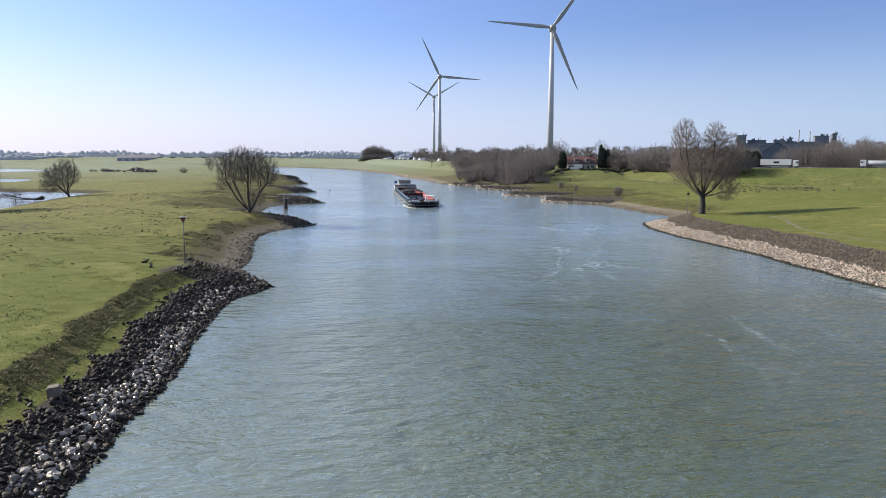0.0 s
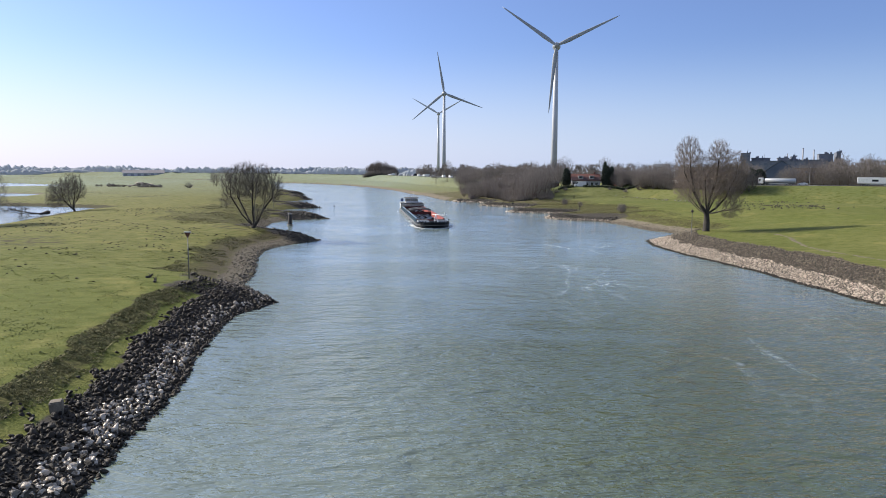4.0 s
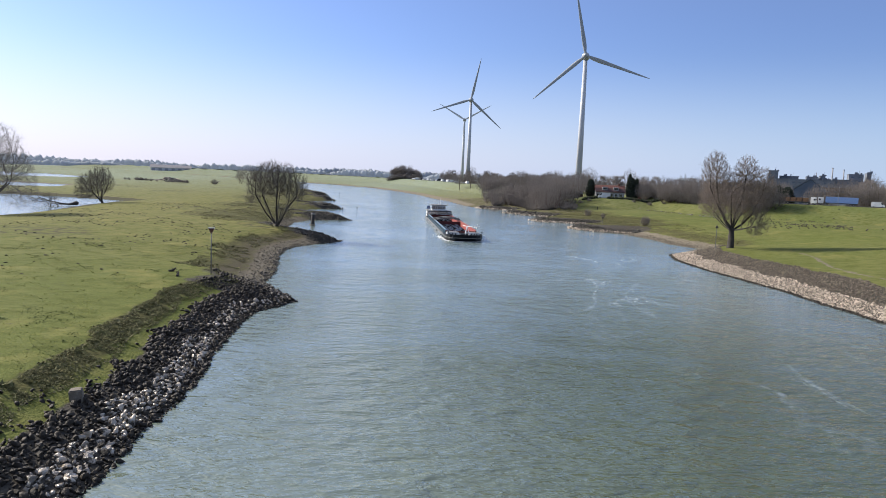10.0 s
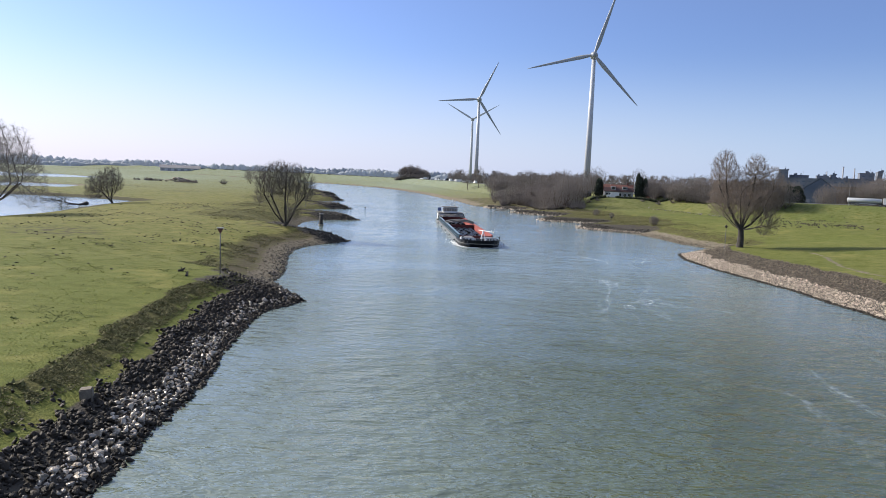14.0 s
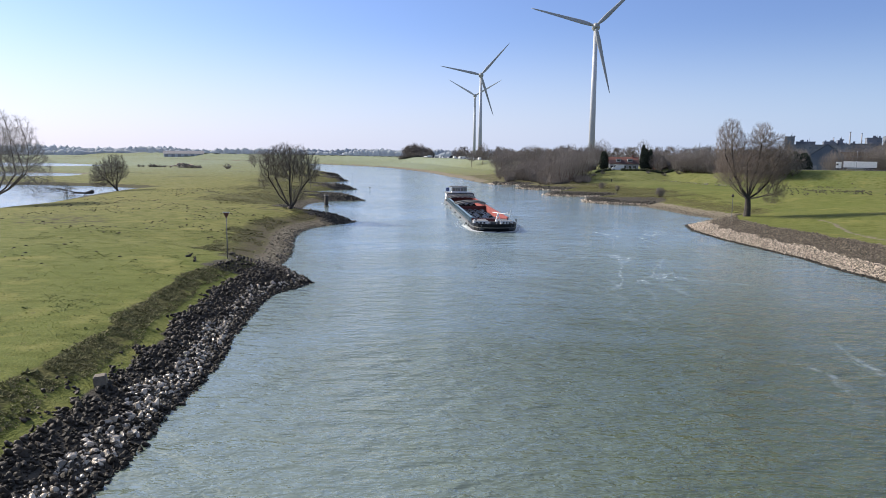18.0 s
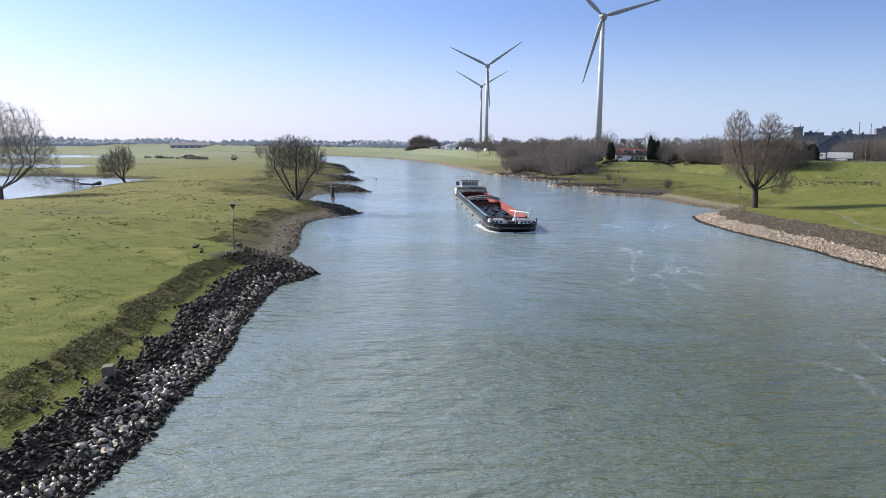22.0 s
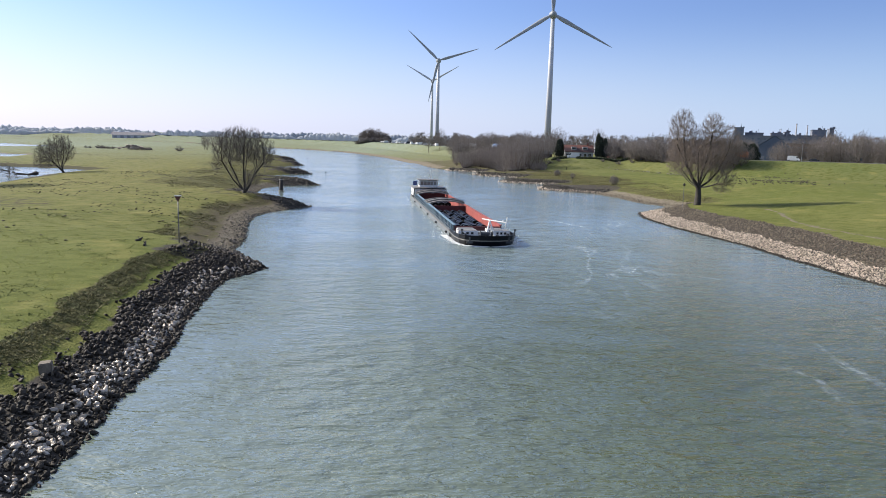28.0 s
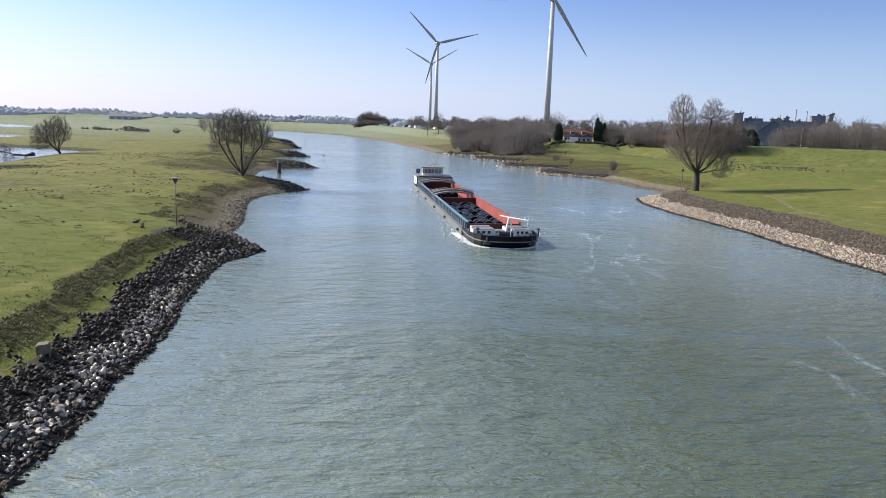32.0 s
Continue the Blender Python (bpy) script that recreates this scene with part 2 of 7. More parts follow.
def ground_z(px, py):
    px, py = np.asarray(px, float), np.asarray(py, float)
    river, dl, dr, left, pond = ground_parts(px, py)
    beach = ease(py, 98, 114)
    left_z = (1 - beach) * np.interp(dl, (0, 4.3, 5.4, 8.6, 13), (0, 1.75, 1.95, 3.1, 3.25)) + beach * np.interp(dl, (0, 4, 9, 16, 30), (0, 0.9, 1.6, 2.5, 2.9))
    far_l = ease(py, 205, 275)
    left_z = (1 - far_l) * left_z + far_l * np.interp(dl, (0, 4, 12, 40), (0, 1.1, 1.5, 2.7))
    left_z = np.minimum(left_z, np.interp(pond, (-8, 0, 3, 14, 60), (-1.5, 0, 0.7, 1.5, 3.4)))
    beach_r = ease(py, 178, 190) * (1 - ease(py, 239, 249))
    right_z = (1 - beach_r) * np.interp(dr, (0, 4.2, 10, 14, 40), (0, 0.95, 2.75, 2.85, 3.0)) + beach_r * np.interp(dr, (0, 3, 8, 15, 40), (0, 0.5, 1.7, 2.7, 3.0))
    far_r = ease(py, 241, 259)
    right_z = (1 - far_r) * right_z + far_r * np.interp(dr, (0, 4, 12, 30), (0, 1.3, 1.7, 3.0))
    road = seg_dist(px, py, ROAD)
    right_z = np.maximum(right_z, np.interp(road, (6, 24, 30), (1, 0.39, 0)) * road_z(px))
    right_z = right_z + 2.4 * ease(dr, 12, 55) * (1 - ease(py, 230, 300))
    terp = np.hypot(px - 78, py - 403)
    right_z = np.maximum(right_z, np.interp(terp, (16, 38, 40), (7.7, 2.5, -5)))
    z = np.where(left, left_z, right_z)
    z = z + 0.75 * groyne(px, py) * ease(dl, 0, 3.5) * (left & (py > 110))
    z = np.where(river, -np.minimum(np.minimum(dl, dr) * 0.3, 2.5), z)
    rough = np.clip(z / 2.5, 0, 1)
    z = z + rough * (0.10 * wobble(px, py, 9) + 0.06 * wobble(px, py, 3.1, 4) + 0.18 * wobble(px, py, 40, 9)) * (1 - np.exp(-road / 9))
    return z


def axis(marks):
    """Coordinates from (start, end, step at start, step at end) stretches."""
    out = [marks[0][0]]
    for a, b, s0, s1 in marks:
        while out[-1] < b - 1e-6:
            k = (out[-1] - a) / (b - a)
            out.append(min(b, out[-1] + s0 + (s1 - s0) * k))
    return np.array(out)


def mesh_of(name, verts, faces, m=None, smooth=False):
    me = bpy.data.meshes.new(name)
    me.from_pydata(verts, [], faces)
    if m:
        me.materials.append(m)
    if smooth:
        me.shade_smooth()
    return me


def grid_mesh(name, gx, gy, z, m):
    nx, ny = len(gx), len(gy)
    co = np.stack([np.tile(gx, ny), np.repeat(gy, nx), z.ravel()], 1)
    i = (np.arange(ny - 1)[:, None] * nx + np.arange(nx - 1)[None]).ravel()
    quads = np.stack([i, i + 1, i + 1 + nx, i + nx], 1)
    me = bpy.data.meshes.new(name)
    me.vertices.add(len(co))
    me.vertices.foreach_set("co", co.ravel())
    me.loops.add(quads.size)
    me.loops.foreach_set("vertex_index", quads.ravel().astype(np.int32))
    me.polygons.add(len(quads))
    me.polygons.foreach_set("loop_start", (np.arange(len(quads)) * 4).astype(np.int32))
    me.update(calc_edges=True)
    me.validate()
    me.materials.append(m)
    me.shade_smooth()
    return me


def ground_material():
    """Grass, weeds, sand and wet stone soil, laid out by the zones of the banks."""
    m = bpy.data.materials.new("meadow")
    m.use_nodes = True
    N, L = m.node_tree.nodes, m.node_tree.links
    b = N["Principled BSDF"]
    b.inputs["Roughness"].default_value = 0.9
    b.inputs["Specular IOR Level"].default_value = 0.08
    co = N.new("ShaderNodeTexCoord")

    def noise_at(scale, detail=5, lo=0.35, hi=0.65, stretch=None):
        n = N.new("ShaderNodeTexNoise")
        n.inputs["Scale"].default_value, n.inputs["Detail"].default_value = scale, detail
        if stretch:
            mp = N.new("ShaderNodeMapping")
            mp.inputs["Scale"].default_value = stretch
            L.new(co.outputs["Object"], mp.inputs[0])
            L.new(mp.outputs[0], n.inputs["Vector"])
        else:
            L.new(co.outputs["Object"], n.inputs["Vector"])
        r = N.new("ShaderNodeMapRange")
        r.inputs["From Min"].default_value, r.inputs["From Max"].default_value = lo, hi
        L.new(n.outputs["Fac"], r.inputs["Value"])
        return r.outputs[0]

    def mix(a, c, fac):
        x = N.new("ShaderNodeMix")
        x.data_type = "RGBA"
        for v, key in ((a, "A"), (c, "B")):
            if isinstance(v, tuple):
                x.inputs[key].default_value = (*v, 1)
            else:
                L.new(v, x.inputs[key])
        L.new(fac, x.inputs["Factor"])
        return x.outputs["Result"]

    def zone(name, ragged=None):
        a = N.new("ShaderNodeAttribute")
        a.attribute_name = name
        if ragged is None:
            return a.outputs["Fac"]
        s = N.new("ShaderNodeMath")
        s.operation = "ADD"
        L.new(a.outputs["Fac"], s.inputs[0])
        L.new(ragged, s.inputs[1])
        r = N.new("ShaderNodeMapRange")
        r.inputs["From Min"].default_value, r.inputs["From Max"].default_value = 0.85, 1.15
        L.new(s.outputs[0], r.inputs["Value"])
        return r.outputs[0]

    ragged = noise_at(0.5, 6, 0.2, 0.8)
    grass = mix((0.096, 0.122, 0.027), (0.142, 0.152, 0.045), noise_at(0.06, 8, 0.3, 0.7))
    # Dry grass tone; in the far fields it also stands in for haze.
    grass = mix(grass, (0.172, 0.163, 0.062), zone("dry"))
    # Blue-green paling far off: haze painted into the grass colour.
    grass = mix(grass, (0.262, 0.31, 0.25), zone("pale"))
    grass = mix(grass, (0.08, 0.095, 0.018), noise_at(0.45, 10, 0.46, 0.72, (1, 2.0, 1)))
    grass = mix(grass, (0.24, 0.22, 0.075), noise_at(0.16, 6, 0.56, 0.8))
    grass = mix(grass, (0.2, 0.2, 0.045), noise_at(4.0, 4, 0.55, 0.85))
    grass = mix(grass, (0.055, 0.07, 0.014), noise_at(2.6, 6, 0.56, 0.8))
    grass = mix(grass, (0.075, 0.07, 0.04), zone("mud", ragged))
    weed = mix((0.062, 0.062, 0.024), (0.13, 0.12, 0.045), noise_at(1.6, 6, 0.4, 0.7))
    col = mix(grass, weed, zone("weed", ragged))
    sand = mix((0.225, 0.195, 0.145), (0.13, 0.113, 0.083), noise_at(1.3, 6))
    col = mix(col, sand, zone("sand", ragged))
    soil = mix((0.045, 0.042, 0.038), (0.09, 0.08, 0.065), noise_at(2.0, 6))
    col = mix(col, soil, zone("stone", ragged))
    col = mix(col, (0.078, 0.065, 0.046), zone("damp"))
    L.new(col, b.inputs["Base Color"])
    n3 = N.new("ShaderNodeTexNoise")
    n3.inputs["Scale"].default_value, n3.inputs["Detail"].default_value = 5.0, 8
    L.new(co.outputs["Object"], n3.inputs["Vector"])
    bp = N.new("ShaderNodeBump")
    bp.inputs["Strength"].default_value, bp.inputs["Distance"].default_value = 0.7, 0.2
    L.new(n3.outputs["Fac"], bp.inputs["Height"])
    L.new(bp.outputs[0], b.inputs["Normal"])
    return m


M_GROUND = ground_material()
GX = axis([(-4600, -500, 260, 30), (-500, -70, 26, 3), (-70, -15, 1.6, 0.6), (-15, 45, 3, 1.0), (45, 80, 0.7, 0.9), (80, 220, 1.2, 4), (220, 700, 5, 40), (700, 4600, 50, 300)])
GY = axis([(-500, 20, 60, 4), (20, 115, 0.6, 0.8), (115, 340, 1.0, 1.6), (340, 640, 2, 6), (640, 1200, 7, 20), (1200, 4600, 30, 300)])
XX, YY = np.meshgrid(GX, GY)
ground = new("ground", grid_mesh("ground", GX, GY, ground_z(XX, YY), M_GROUND))
tagged(ground, "green river meadows with a raised dike and stony banks", "ground", kind="structure")


def zones(px, py):
    river, dl, dr, left, pond = ground_parts(px, py)
    near, dist = groyne(px, py), np.where(left, dl, dr)
    near_l, near_r = left & (py < 104), ~left & (py < 182)
    stone = np.where(near_l, 1 - ease(dl, 4.2, 5.2), np.where(near_r, 1 - ease(dr, 9.5, 11), 0))
    stone = np.maximum(stone, near * (1 - ease(dist, 8, 12)))
    stone = np.where(river, 1, stone)
    beach_l = left & (py >= 100) & (py < 240)
    beach_r = ~left & (py >= 178) & (py < 252)
    sand = np.where(beach_l, 1 - ease(dl, 3.2, 5.2), np.where(beach_r, 1 - ease(dr, 5, 7), np.where(left | (py < 400), 0.0, 1 - ease(dist, 3, 6))))
    sand = np.where(near_l | near_r, 0, sand)
    sand = np.maximum(sand, np.where(left, 1 - ease(np.abs(pond), 2, 5), 0) * 0.8)
    sand = np.maximum(sand, np.where(~left & (py > 335) & (py < 520), 0.42 * (1 - ease(dr, 16, 38)), 0))
    path = seg_dist(px, py, [(72.5, 160), (71.8, 152), (68.9, 139), (68, 128), (69.6, 122), (71, 114), (72, 100)])
    sand = np.maximum(sand, 0.7 * (1 - ease(path, 0.25, 0.9)))
    weed = np.where(near_l, (0.9 + 0.2 * wobble(px, py, 1.6, 7) - 0.28 * (1 - ease(py, 40, 52))) * ease(dl, 6.1, 7.0) * (1 - ease(dl, 8.2, 9.4)), 0)
    weed = np.maximum(weed, np.where(beach_l, ease(dl, 4, 6) * (1 - ease(dl, 8.5, 13)) * 0.98, 0))
    weed = np.maximum(weed, np.where(left & (py > 200), 1 - ease(dl, 20, 45), 0) * 0.7)
    weed = np.maximum(weed, np.where(beach_r, ease(dr, 4, 7) * (1 - ease(dr, 11, 18)) * 0.7, 0))
    weed = np.maximum(weed, np.where(~left & (py > 250) & (py < 470), 1 - ease(dr, np.where(px < 48, 40, 16), np.where(px < 48, 110, 40)), 0) * 0.92)
    mud = np.where(left & (dl > 12), 0.45 * ease(wobble(px, py, 17, 3), 0.1, 0.8), 0) * (py > 110)
    rim = left & (px < -70) & (py > 225) & (py < 330) & (pond > -2.5)
    mud = np.maximum(mud, np.where(rim, 0.95 * (1 - ease(pond, 5, 8)), 0))
    sand = np.where(rim, 0, sand)
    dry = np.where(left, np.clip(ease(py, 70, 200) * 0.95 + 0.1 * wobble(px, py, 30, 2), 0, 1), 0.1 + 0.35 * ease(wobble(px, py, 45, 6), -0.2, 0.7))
    # Beyond 330 m the dry tone is pushed to full as painted haze.
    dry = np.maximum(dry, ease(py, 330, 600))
    # Weight of the painted haze, growing with distance from the camera.
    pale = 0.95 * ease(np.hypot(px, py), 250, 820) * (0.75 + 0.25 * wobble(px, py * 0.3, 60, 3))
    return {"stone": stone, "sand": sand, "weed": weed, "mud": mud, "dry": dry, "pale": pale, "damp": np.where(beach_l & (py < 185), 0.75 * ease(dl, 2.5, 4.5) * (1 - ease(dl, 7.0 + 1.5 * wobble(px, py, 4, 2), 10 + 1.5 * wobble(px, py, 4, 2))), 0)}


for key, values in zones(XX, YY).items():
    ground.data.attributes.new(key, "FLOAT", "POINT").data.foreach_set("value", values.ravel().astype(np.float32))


def water_material():
    m = bpy.data.materials.new("river_water")
    m.use_nodes = True
    N, L = m.node_tree.nodes, m.node_tree.links
    b = N["Principled BSDF"]
    b.inputs["IOR"].default_value = 2.05
    co = N.new("ShaderNodeTexCoord")

    def noise_at(scale, detail, stretch, turn, lo=0.3, hi=0.7, distort=0.0):
        mp = N.new("ShaderNodeMapping")
        mp.inputs["Scale"].default_value = stretch
        mp.inputs["Rotation"].default_value = (0, 0, radians(turn))
        n = N.new("ShaderNodeTexNoise")
        n.inputs["Scale"].default_value, n.inputs["Detail"].default_value, n.inputs["Distortion"].default_value = scale, detail, distort
        r = N.new("ShaderNodeMapRange")
        r.inputs["From Min"].default_value, r.inputs["From Max"].default_value = lo, hi
        L.new(co.outputs["Object"], mp.inputs[0])
        L.new(mp.outputs[0], n.inputs["Vector"])
        L.new(n.outputs["Fac"], r.inputs["Value"])
        return r.outputs[0]

    def mult(a, c):
        x = N.new("ShaderNodeMath")
        x.operation = "MULTIPLY"
        for v, k in ((a, 0), (c, 1)):
            if isinstance(v, float):
                x.inputs[k].default_value = v
            else:
                L.new(v, x.inputs[k])
        return x.outputs[0]

    def mix(a, c, fac, kind="RGBA"):
        x = N.new("ShaderNodeMix")
        x.data_type = kind
        ia, ib = (x.inputs["A"], x.inputs["B"]) if kind == "RGBA" else (x.inputs[2], x.inputs[3])
        for v, i in ((a, ia), (c, ib)):
            if isinstance(v, tuple):
                i.default_value = (*v, 1)
            elif isinstance(v, float):
                i.default_value = v
            else:
                L.new(v, i)
        L.new(fac, x.inputs["Factor"] if kind == "RGBA" else x.inputs[0])
        return x.outputs["Result"] if kind == "RGBA" else x.outputs[0]

    calm = noise_at(0.035, 5, (0.6, 1.0, 1), 8, 0.4, 0.62, 0.8)
    # Paler tone along the left bank: reflected sky sheen put into the colour.
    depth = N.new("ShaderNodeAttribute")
    depth.attribute_name = "bank_sheen"
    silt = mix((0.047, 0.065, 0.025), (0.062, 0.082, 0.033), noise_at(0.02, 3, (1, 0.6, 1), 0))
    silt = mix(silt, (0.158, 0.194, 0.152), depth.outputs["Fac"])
    # Bluer, lighter water upriver: the sky's reflection is painted into the base colour.
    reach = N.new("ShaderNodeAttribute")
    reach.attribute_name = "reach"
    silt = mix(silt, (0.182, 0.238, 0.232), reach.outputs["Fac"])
    ridge = N.new("ShaderNodeMath")
    ridge.operation = "PINGPONG"
    ridge.inputs[1].default_value = 0.5
    L.new(noise_at(0.085, 5, (1, 0.24, 1), 0, 0.0, 1.0, 0.9), ridge.inputs[0])
    lines = N.new("ShaderNodeMapRange")
    lines.inputs["From Min"].default_value, lines.inputs["From Max"].default_value = 0.482, 0.5
    L.new(ridge.outputs[0], lines.inputs["Value"])
    streak = mult(mult(lines.outputs[0], noise_at(0.035, 3, (1, 0.7, 1), 40, 0.43, 0.6)), noise_at(0.8, 4, (1, 1.6, 1), 20, 0.35, 0.62))
    drift = N.new("ShaderNodeAttribute")
    drift.attribute_name = "drift"
    streak = mult(streak, drift.outputs["Fac"])
    col = mix(silt, (0.5, 0.55, 0.56), mult(streak, 0.5))
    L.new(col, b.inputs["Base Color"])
    L.new(mix(0.1, 0.45, mult(streak, 0.6), "FLOAT"), b.inputs["Roughness"])
    def slopes(scale, detail, stretch, turn, ax, ay):
        """Random wave slopes along x and y, free of the distance they are seen from."""
        mp = N.new("ShaderNodeMapping")
        mp.inputs["Scale"].default_value = stretch
        mp.inputs["Rotation"].default_value = (0, 0, radians(turn))
        n = N.new("ShaderNodeTexNoise")
        n.inputs["Scale"].default_value, n.inputs["Detail"].default_value, n.inputs["Distortion"].default_value = scale, detail, 0.5
        L.new(co.outputs["Object"], mp.inputs[0])
        L.new(mp.outputs[0], n.inputs["Vector"])
        s = N.new("ShaderNodeVectorMath")
        s.operation = "SUBTRACT"
        s.inputs[1].default_value = (0.5, 0.5, 0.5)
        L.new(n.outputs["Color"], s.inputs[0])
        k = N.new("ShaderNodeVectorMath")
        k.operation = "MULTIPLY"
        k.inputs[1].default_value = (ax, ay, 0)
        L.new(s.outputs[0], k.inputs[0])
        return k.outputs[0]

    def vadd(a, c):
        x = N.new("ShaderNodeVectorMath")
        x.operation = "ADD"
        L.new(a, x.inputs[0])
        L.new(c, x.inputs[1])
        return x.outputs[0]

    def crests(scale, detail, stretch, turn, step, high, sharp=True):
        """Slopes of a field of wave crests: its rise over a short step along x and along y."""
        at = []
        for shift in ((0, 0, 0), (step, 0, 0), (0, step, 0)):
            off = N.new("ShaderNodeVectorMath")
            off.operation = "ADD"
            off.inputs[1].default_value = shift
            L.new(co.outputs["Object"], off.inputs[0])
            mp = N.new("ShaderNodeMapping")
            mp.inputs["Scale"].default_value = stretch
            mp.inputs["Rotation"].default_value = (0, 0, radians(turn))
            L.new(off.outputs[0], mp.inputs[0])
            n = N.new("ShaderNodeTexNoise")
            n.inputs["Scale"].default_value, n.inputs["Detail"].default_value, n.inputs["Distortion"].default_value = scale, detail, 0.35
            L.new(mp.outputs[0], n.inputs["Vector"])
            out = n.outputs["Fac"]
            if sharp:
                fold = N.new("ShaderNodeMath")
                fold.operation = "PINGPONG"
                fold.inputs[1].default_value = 0.22
                L.new(out, fold.inputs[0])
                out = fold.outputs[0]
            at.append(out)
        parts = []
        for far_end in at[1:]:
            d = N.new("ShaderNodeMath")
            d.operation = "SUBTRACT"
            L.new(at[0], d.inputs[0])
            L.new(far_end, d.inputs[1])
            parts.append(mult(d.outputs[0], high / step))
        join = N.new("ShaderNodeCombineXYZ")
        L.new(parts[0], join.inputs[0])
        L.new(parts[1], join.inputs[1])
        return join.outputs[0]

    small = vadd(vadd(vadd(crests(2.1, 2.0, (0.6, 1.15, 1), 9, 0.04, 0.2), crests(1.1, 1.8, (0.52, 1.1, 1), -12, 0.06, 0.24)), crests(0.55, 2.0, (0.5, 1.0, 1), -9, 0.12, 0.56, False)), slopes(4.2, 1, (0.45, 1.3, 1), -14, 0.22, 0.16))
    scaled = N.new("ShaderNodeVectorMath")
    scaled.operation = "SCALE"
    L.new(small, scaled.inputs[0])
    chop = N.new("ShaderNodeAttribute")
    chop.attribute_name = "chop"
    L.new(mult(mix(0.5, 1.3, calm, "FLOAT"), chop.outputs["Fac"]), scaled.inputs["Scale"])
    large = vadd(slopes(0.28, 3, (0.6, 1.6, 1), 6, 0.10, 0.22), slopes(0.05, 3, (0.7, 1.3, 1), -8, 0.03, 0.06))
    total = vadd(scaled.outputs[0], large)
    upward = N.new("ShaderNodeVectorMath")
    upward.operation = "ADD"
    upward.inputs[1].default_value = (0, 0, 1)
    L.new(total, upward.inputs[0])
    unit = N.new("ShaderNodeVectorMath")
    unit.operation = "NORMALIZE"
    L.new(upward.outputs[0], unit.inputs[0])
    L.new(unit.outputs[0], b.inputs["Normal"])
    return m


wx = axis([(-4600, -300, 300, 100), (-300, 300, 6, 6), (300, 4600, 100, 300)])
wy = axis([(-500, 0, 40, 20), (0, 320, 10, 10), (320, 4600, 40, 300)])
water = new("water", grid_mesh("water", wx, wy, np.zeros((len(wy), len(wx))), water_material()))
WX, WY = np.meshgrid(wx, wy)
drift = np.maximum(0.06, ease(WX, 8, 22) * ease(WY, 42, 62) * (1 - ease(WY, 180, 240)))
water.data.attributes.new("drift", "FLOAT", "POINT").data.foreach_set("value", drift.ravel().astype(np.float32))
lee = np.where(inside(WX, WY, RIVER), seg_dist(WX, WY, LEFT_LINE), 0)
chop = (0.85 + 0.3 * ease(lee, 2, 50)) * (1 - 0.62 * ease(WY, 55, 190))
# Weights of painted sky reflection: along the left bank, and upriver.
bank_sheen, reach = 1 - ease(lee, 3, 40), ease(WY, 50, 140)
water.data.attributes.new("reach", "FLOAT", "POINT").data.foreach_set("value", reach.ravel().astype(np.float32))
water.data.attributes.new("bank_sheen", "FLOAT", "POINT").data.foreach_set("value", bank_sheen.ravel().astype(np.float32))
water.data.attributes.new("chop", "FLOAT", "POINT").data.foreach_set("value", chop.ravel().astype(np.float32))
tagged(water, "grey-green rippled river water with pale foam streaks", "water", kind="structure")


# ---- small building kit ----
class Geo:
    """Collects faces of one part."""

    def __init__(self):
        self.v, self.f = [], []

    def add(self, verts, faces):
        n = len(self.v)
        self.v += [tuple(v) for v in verts]
        self.f += [tuple(i + n for i in f) for f in faces]
        return self

    def box(self, x0, y0, z0, x1, y1, z1):
        return self.add([(x0, y0, z0), (x1, y0, z0), (x1, y1, z0), (x0, y1, z0), (x0, y0, z1), (x1, y0, z1), (x1, y1, z1), (x0, y1, z1)],
                        [(3, 2, 1, 0), (4, 5, 6, 7), (0, 1, 5, 4), (1, 2, 6, 5), (2, 3, 7, 6), (3, 0, 4, 7)])

    def tube(self, pts, radii, n=8, caps=True):
        """A round bar through points with a radius at each."""
        pts = [Vector(p) for p in pts]
        rings = []
        up = Vector((0.13, 0.31, 0.94))
        for i, p in enumerate(pts):
            d = (pts[min(i + 1, len(pts) - 1)] - pts[max(i - 1, 0)]).normalized()
            a = d.cross(up if abs(d.dot(up)) < 0.98 else Vector((1, 0, 0))).normalized()
            b = d.cross(a)
            r = radii[i] if isinstance(radii, (list, tuple)) else radii
            rings.append([p + (a * math.cos(k * math.tau / n) + b * math.sin(k * math.tau / n)) * r for k in range(n)])
        faces = []
        for i in range(len(pts) - 1):
            faces += [(i * n + k, i * n + (k + 1) % n, (i + 1) * n + (k + 1) % n, (i + 1) * n + k) for k in range(n)]
        if caps:
            faces += [tuple(range(n))[::-1], tuple(range((len(pts) - 1) * n, len(pts) * n))]
        return self.add([v for r in rings for v in r], faces)

    def mesh(self, name, m, smooth=False):
        return mesh_of(name, self.v, self.f, m, smooth)


def part(name, geo, m, parent, label="", smooth=False, at=None):
    ob = new(name, geo.mesh(name, m, smooth))
    ob.parent = parent
    if at is not None:
        ob.matrix_basis = at
    return tagged(ob, label)


def thing(name, label, category, group="", at=None, kind=""):
    ob = tagged(new(name), label, category, group, kind)
    if at is not None:
        ob.matrix_basis = at
    return ob


# ---- wind turbines ----
HUB, BLADE = 97.0, 46.0


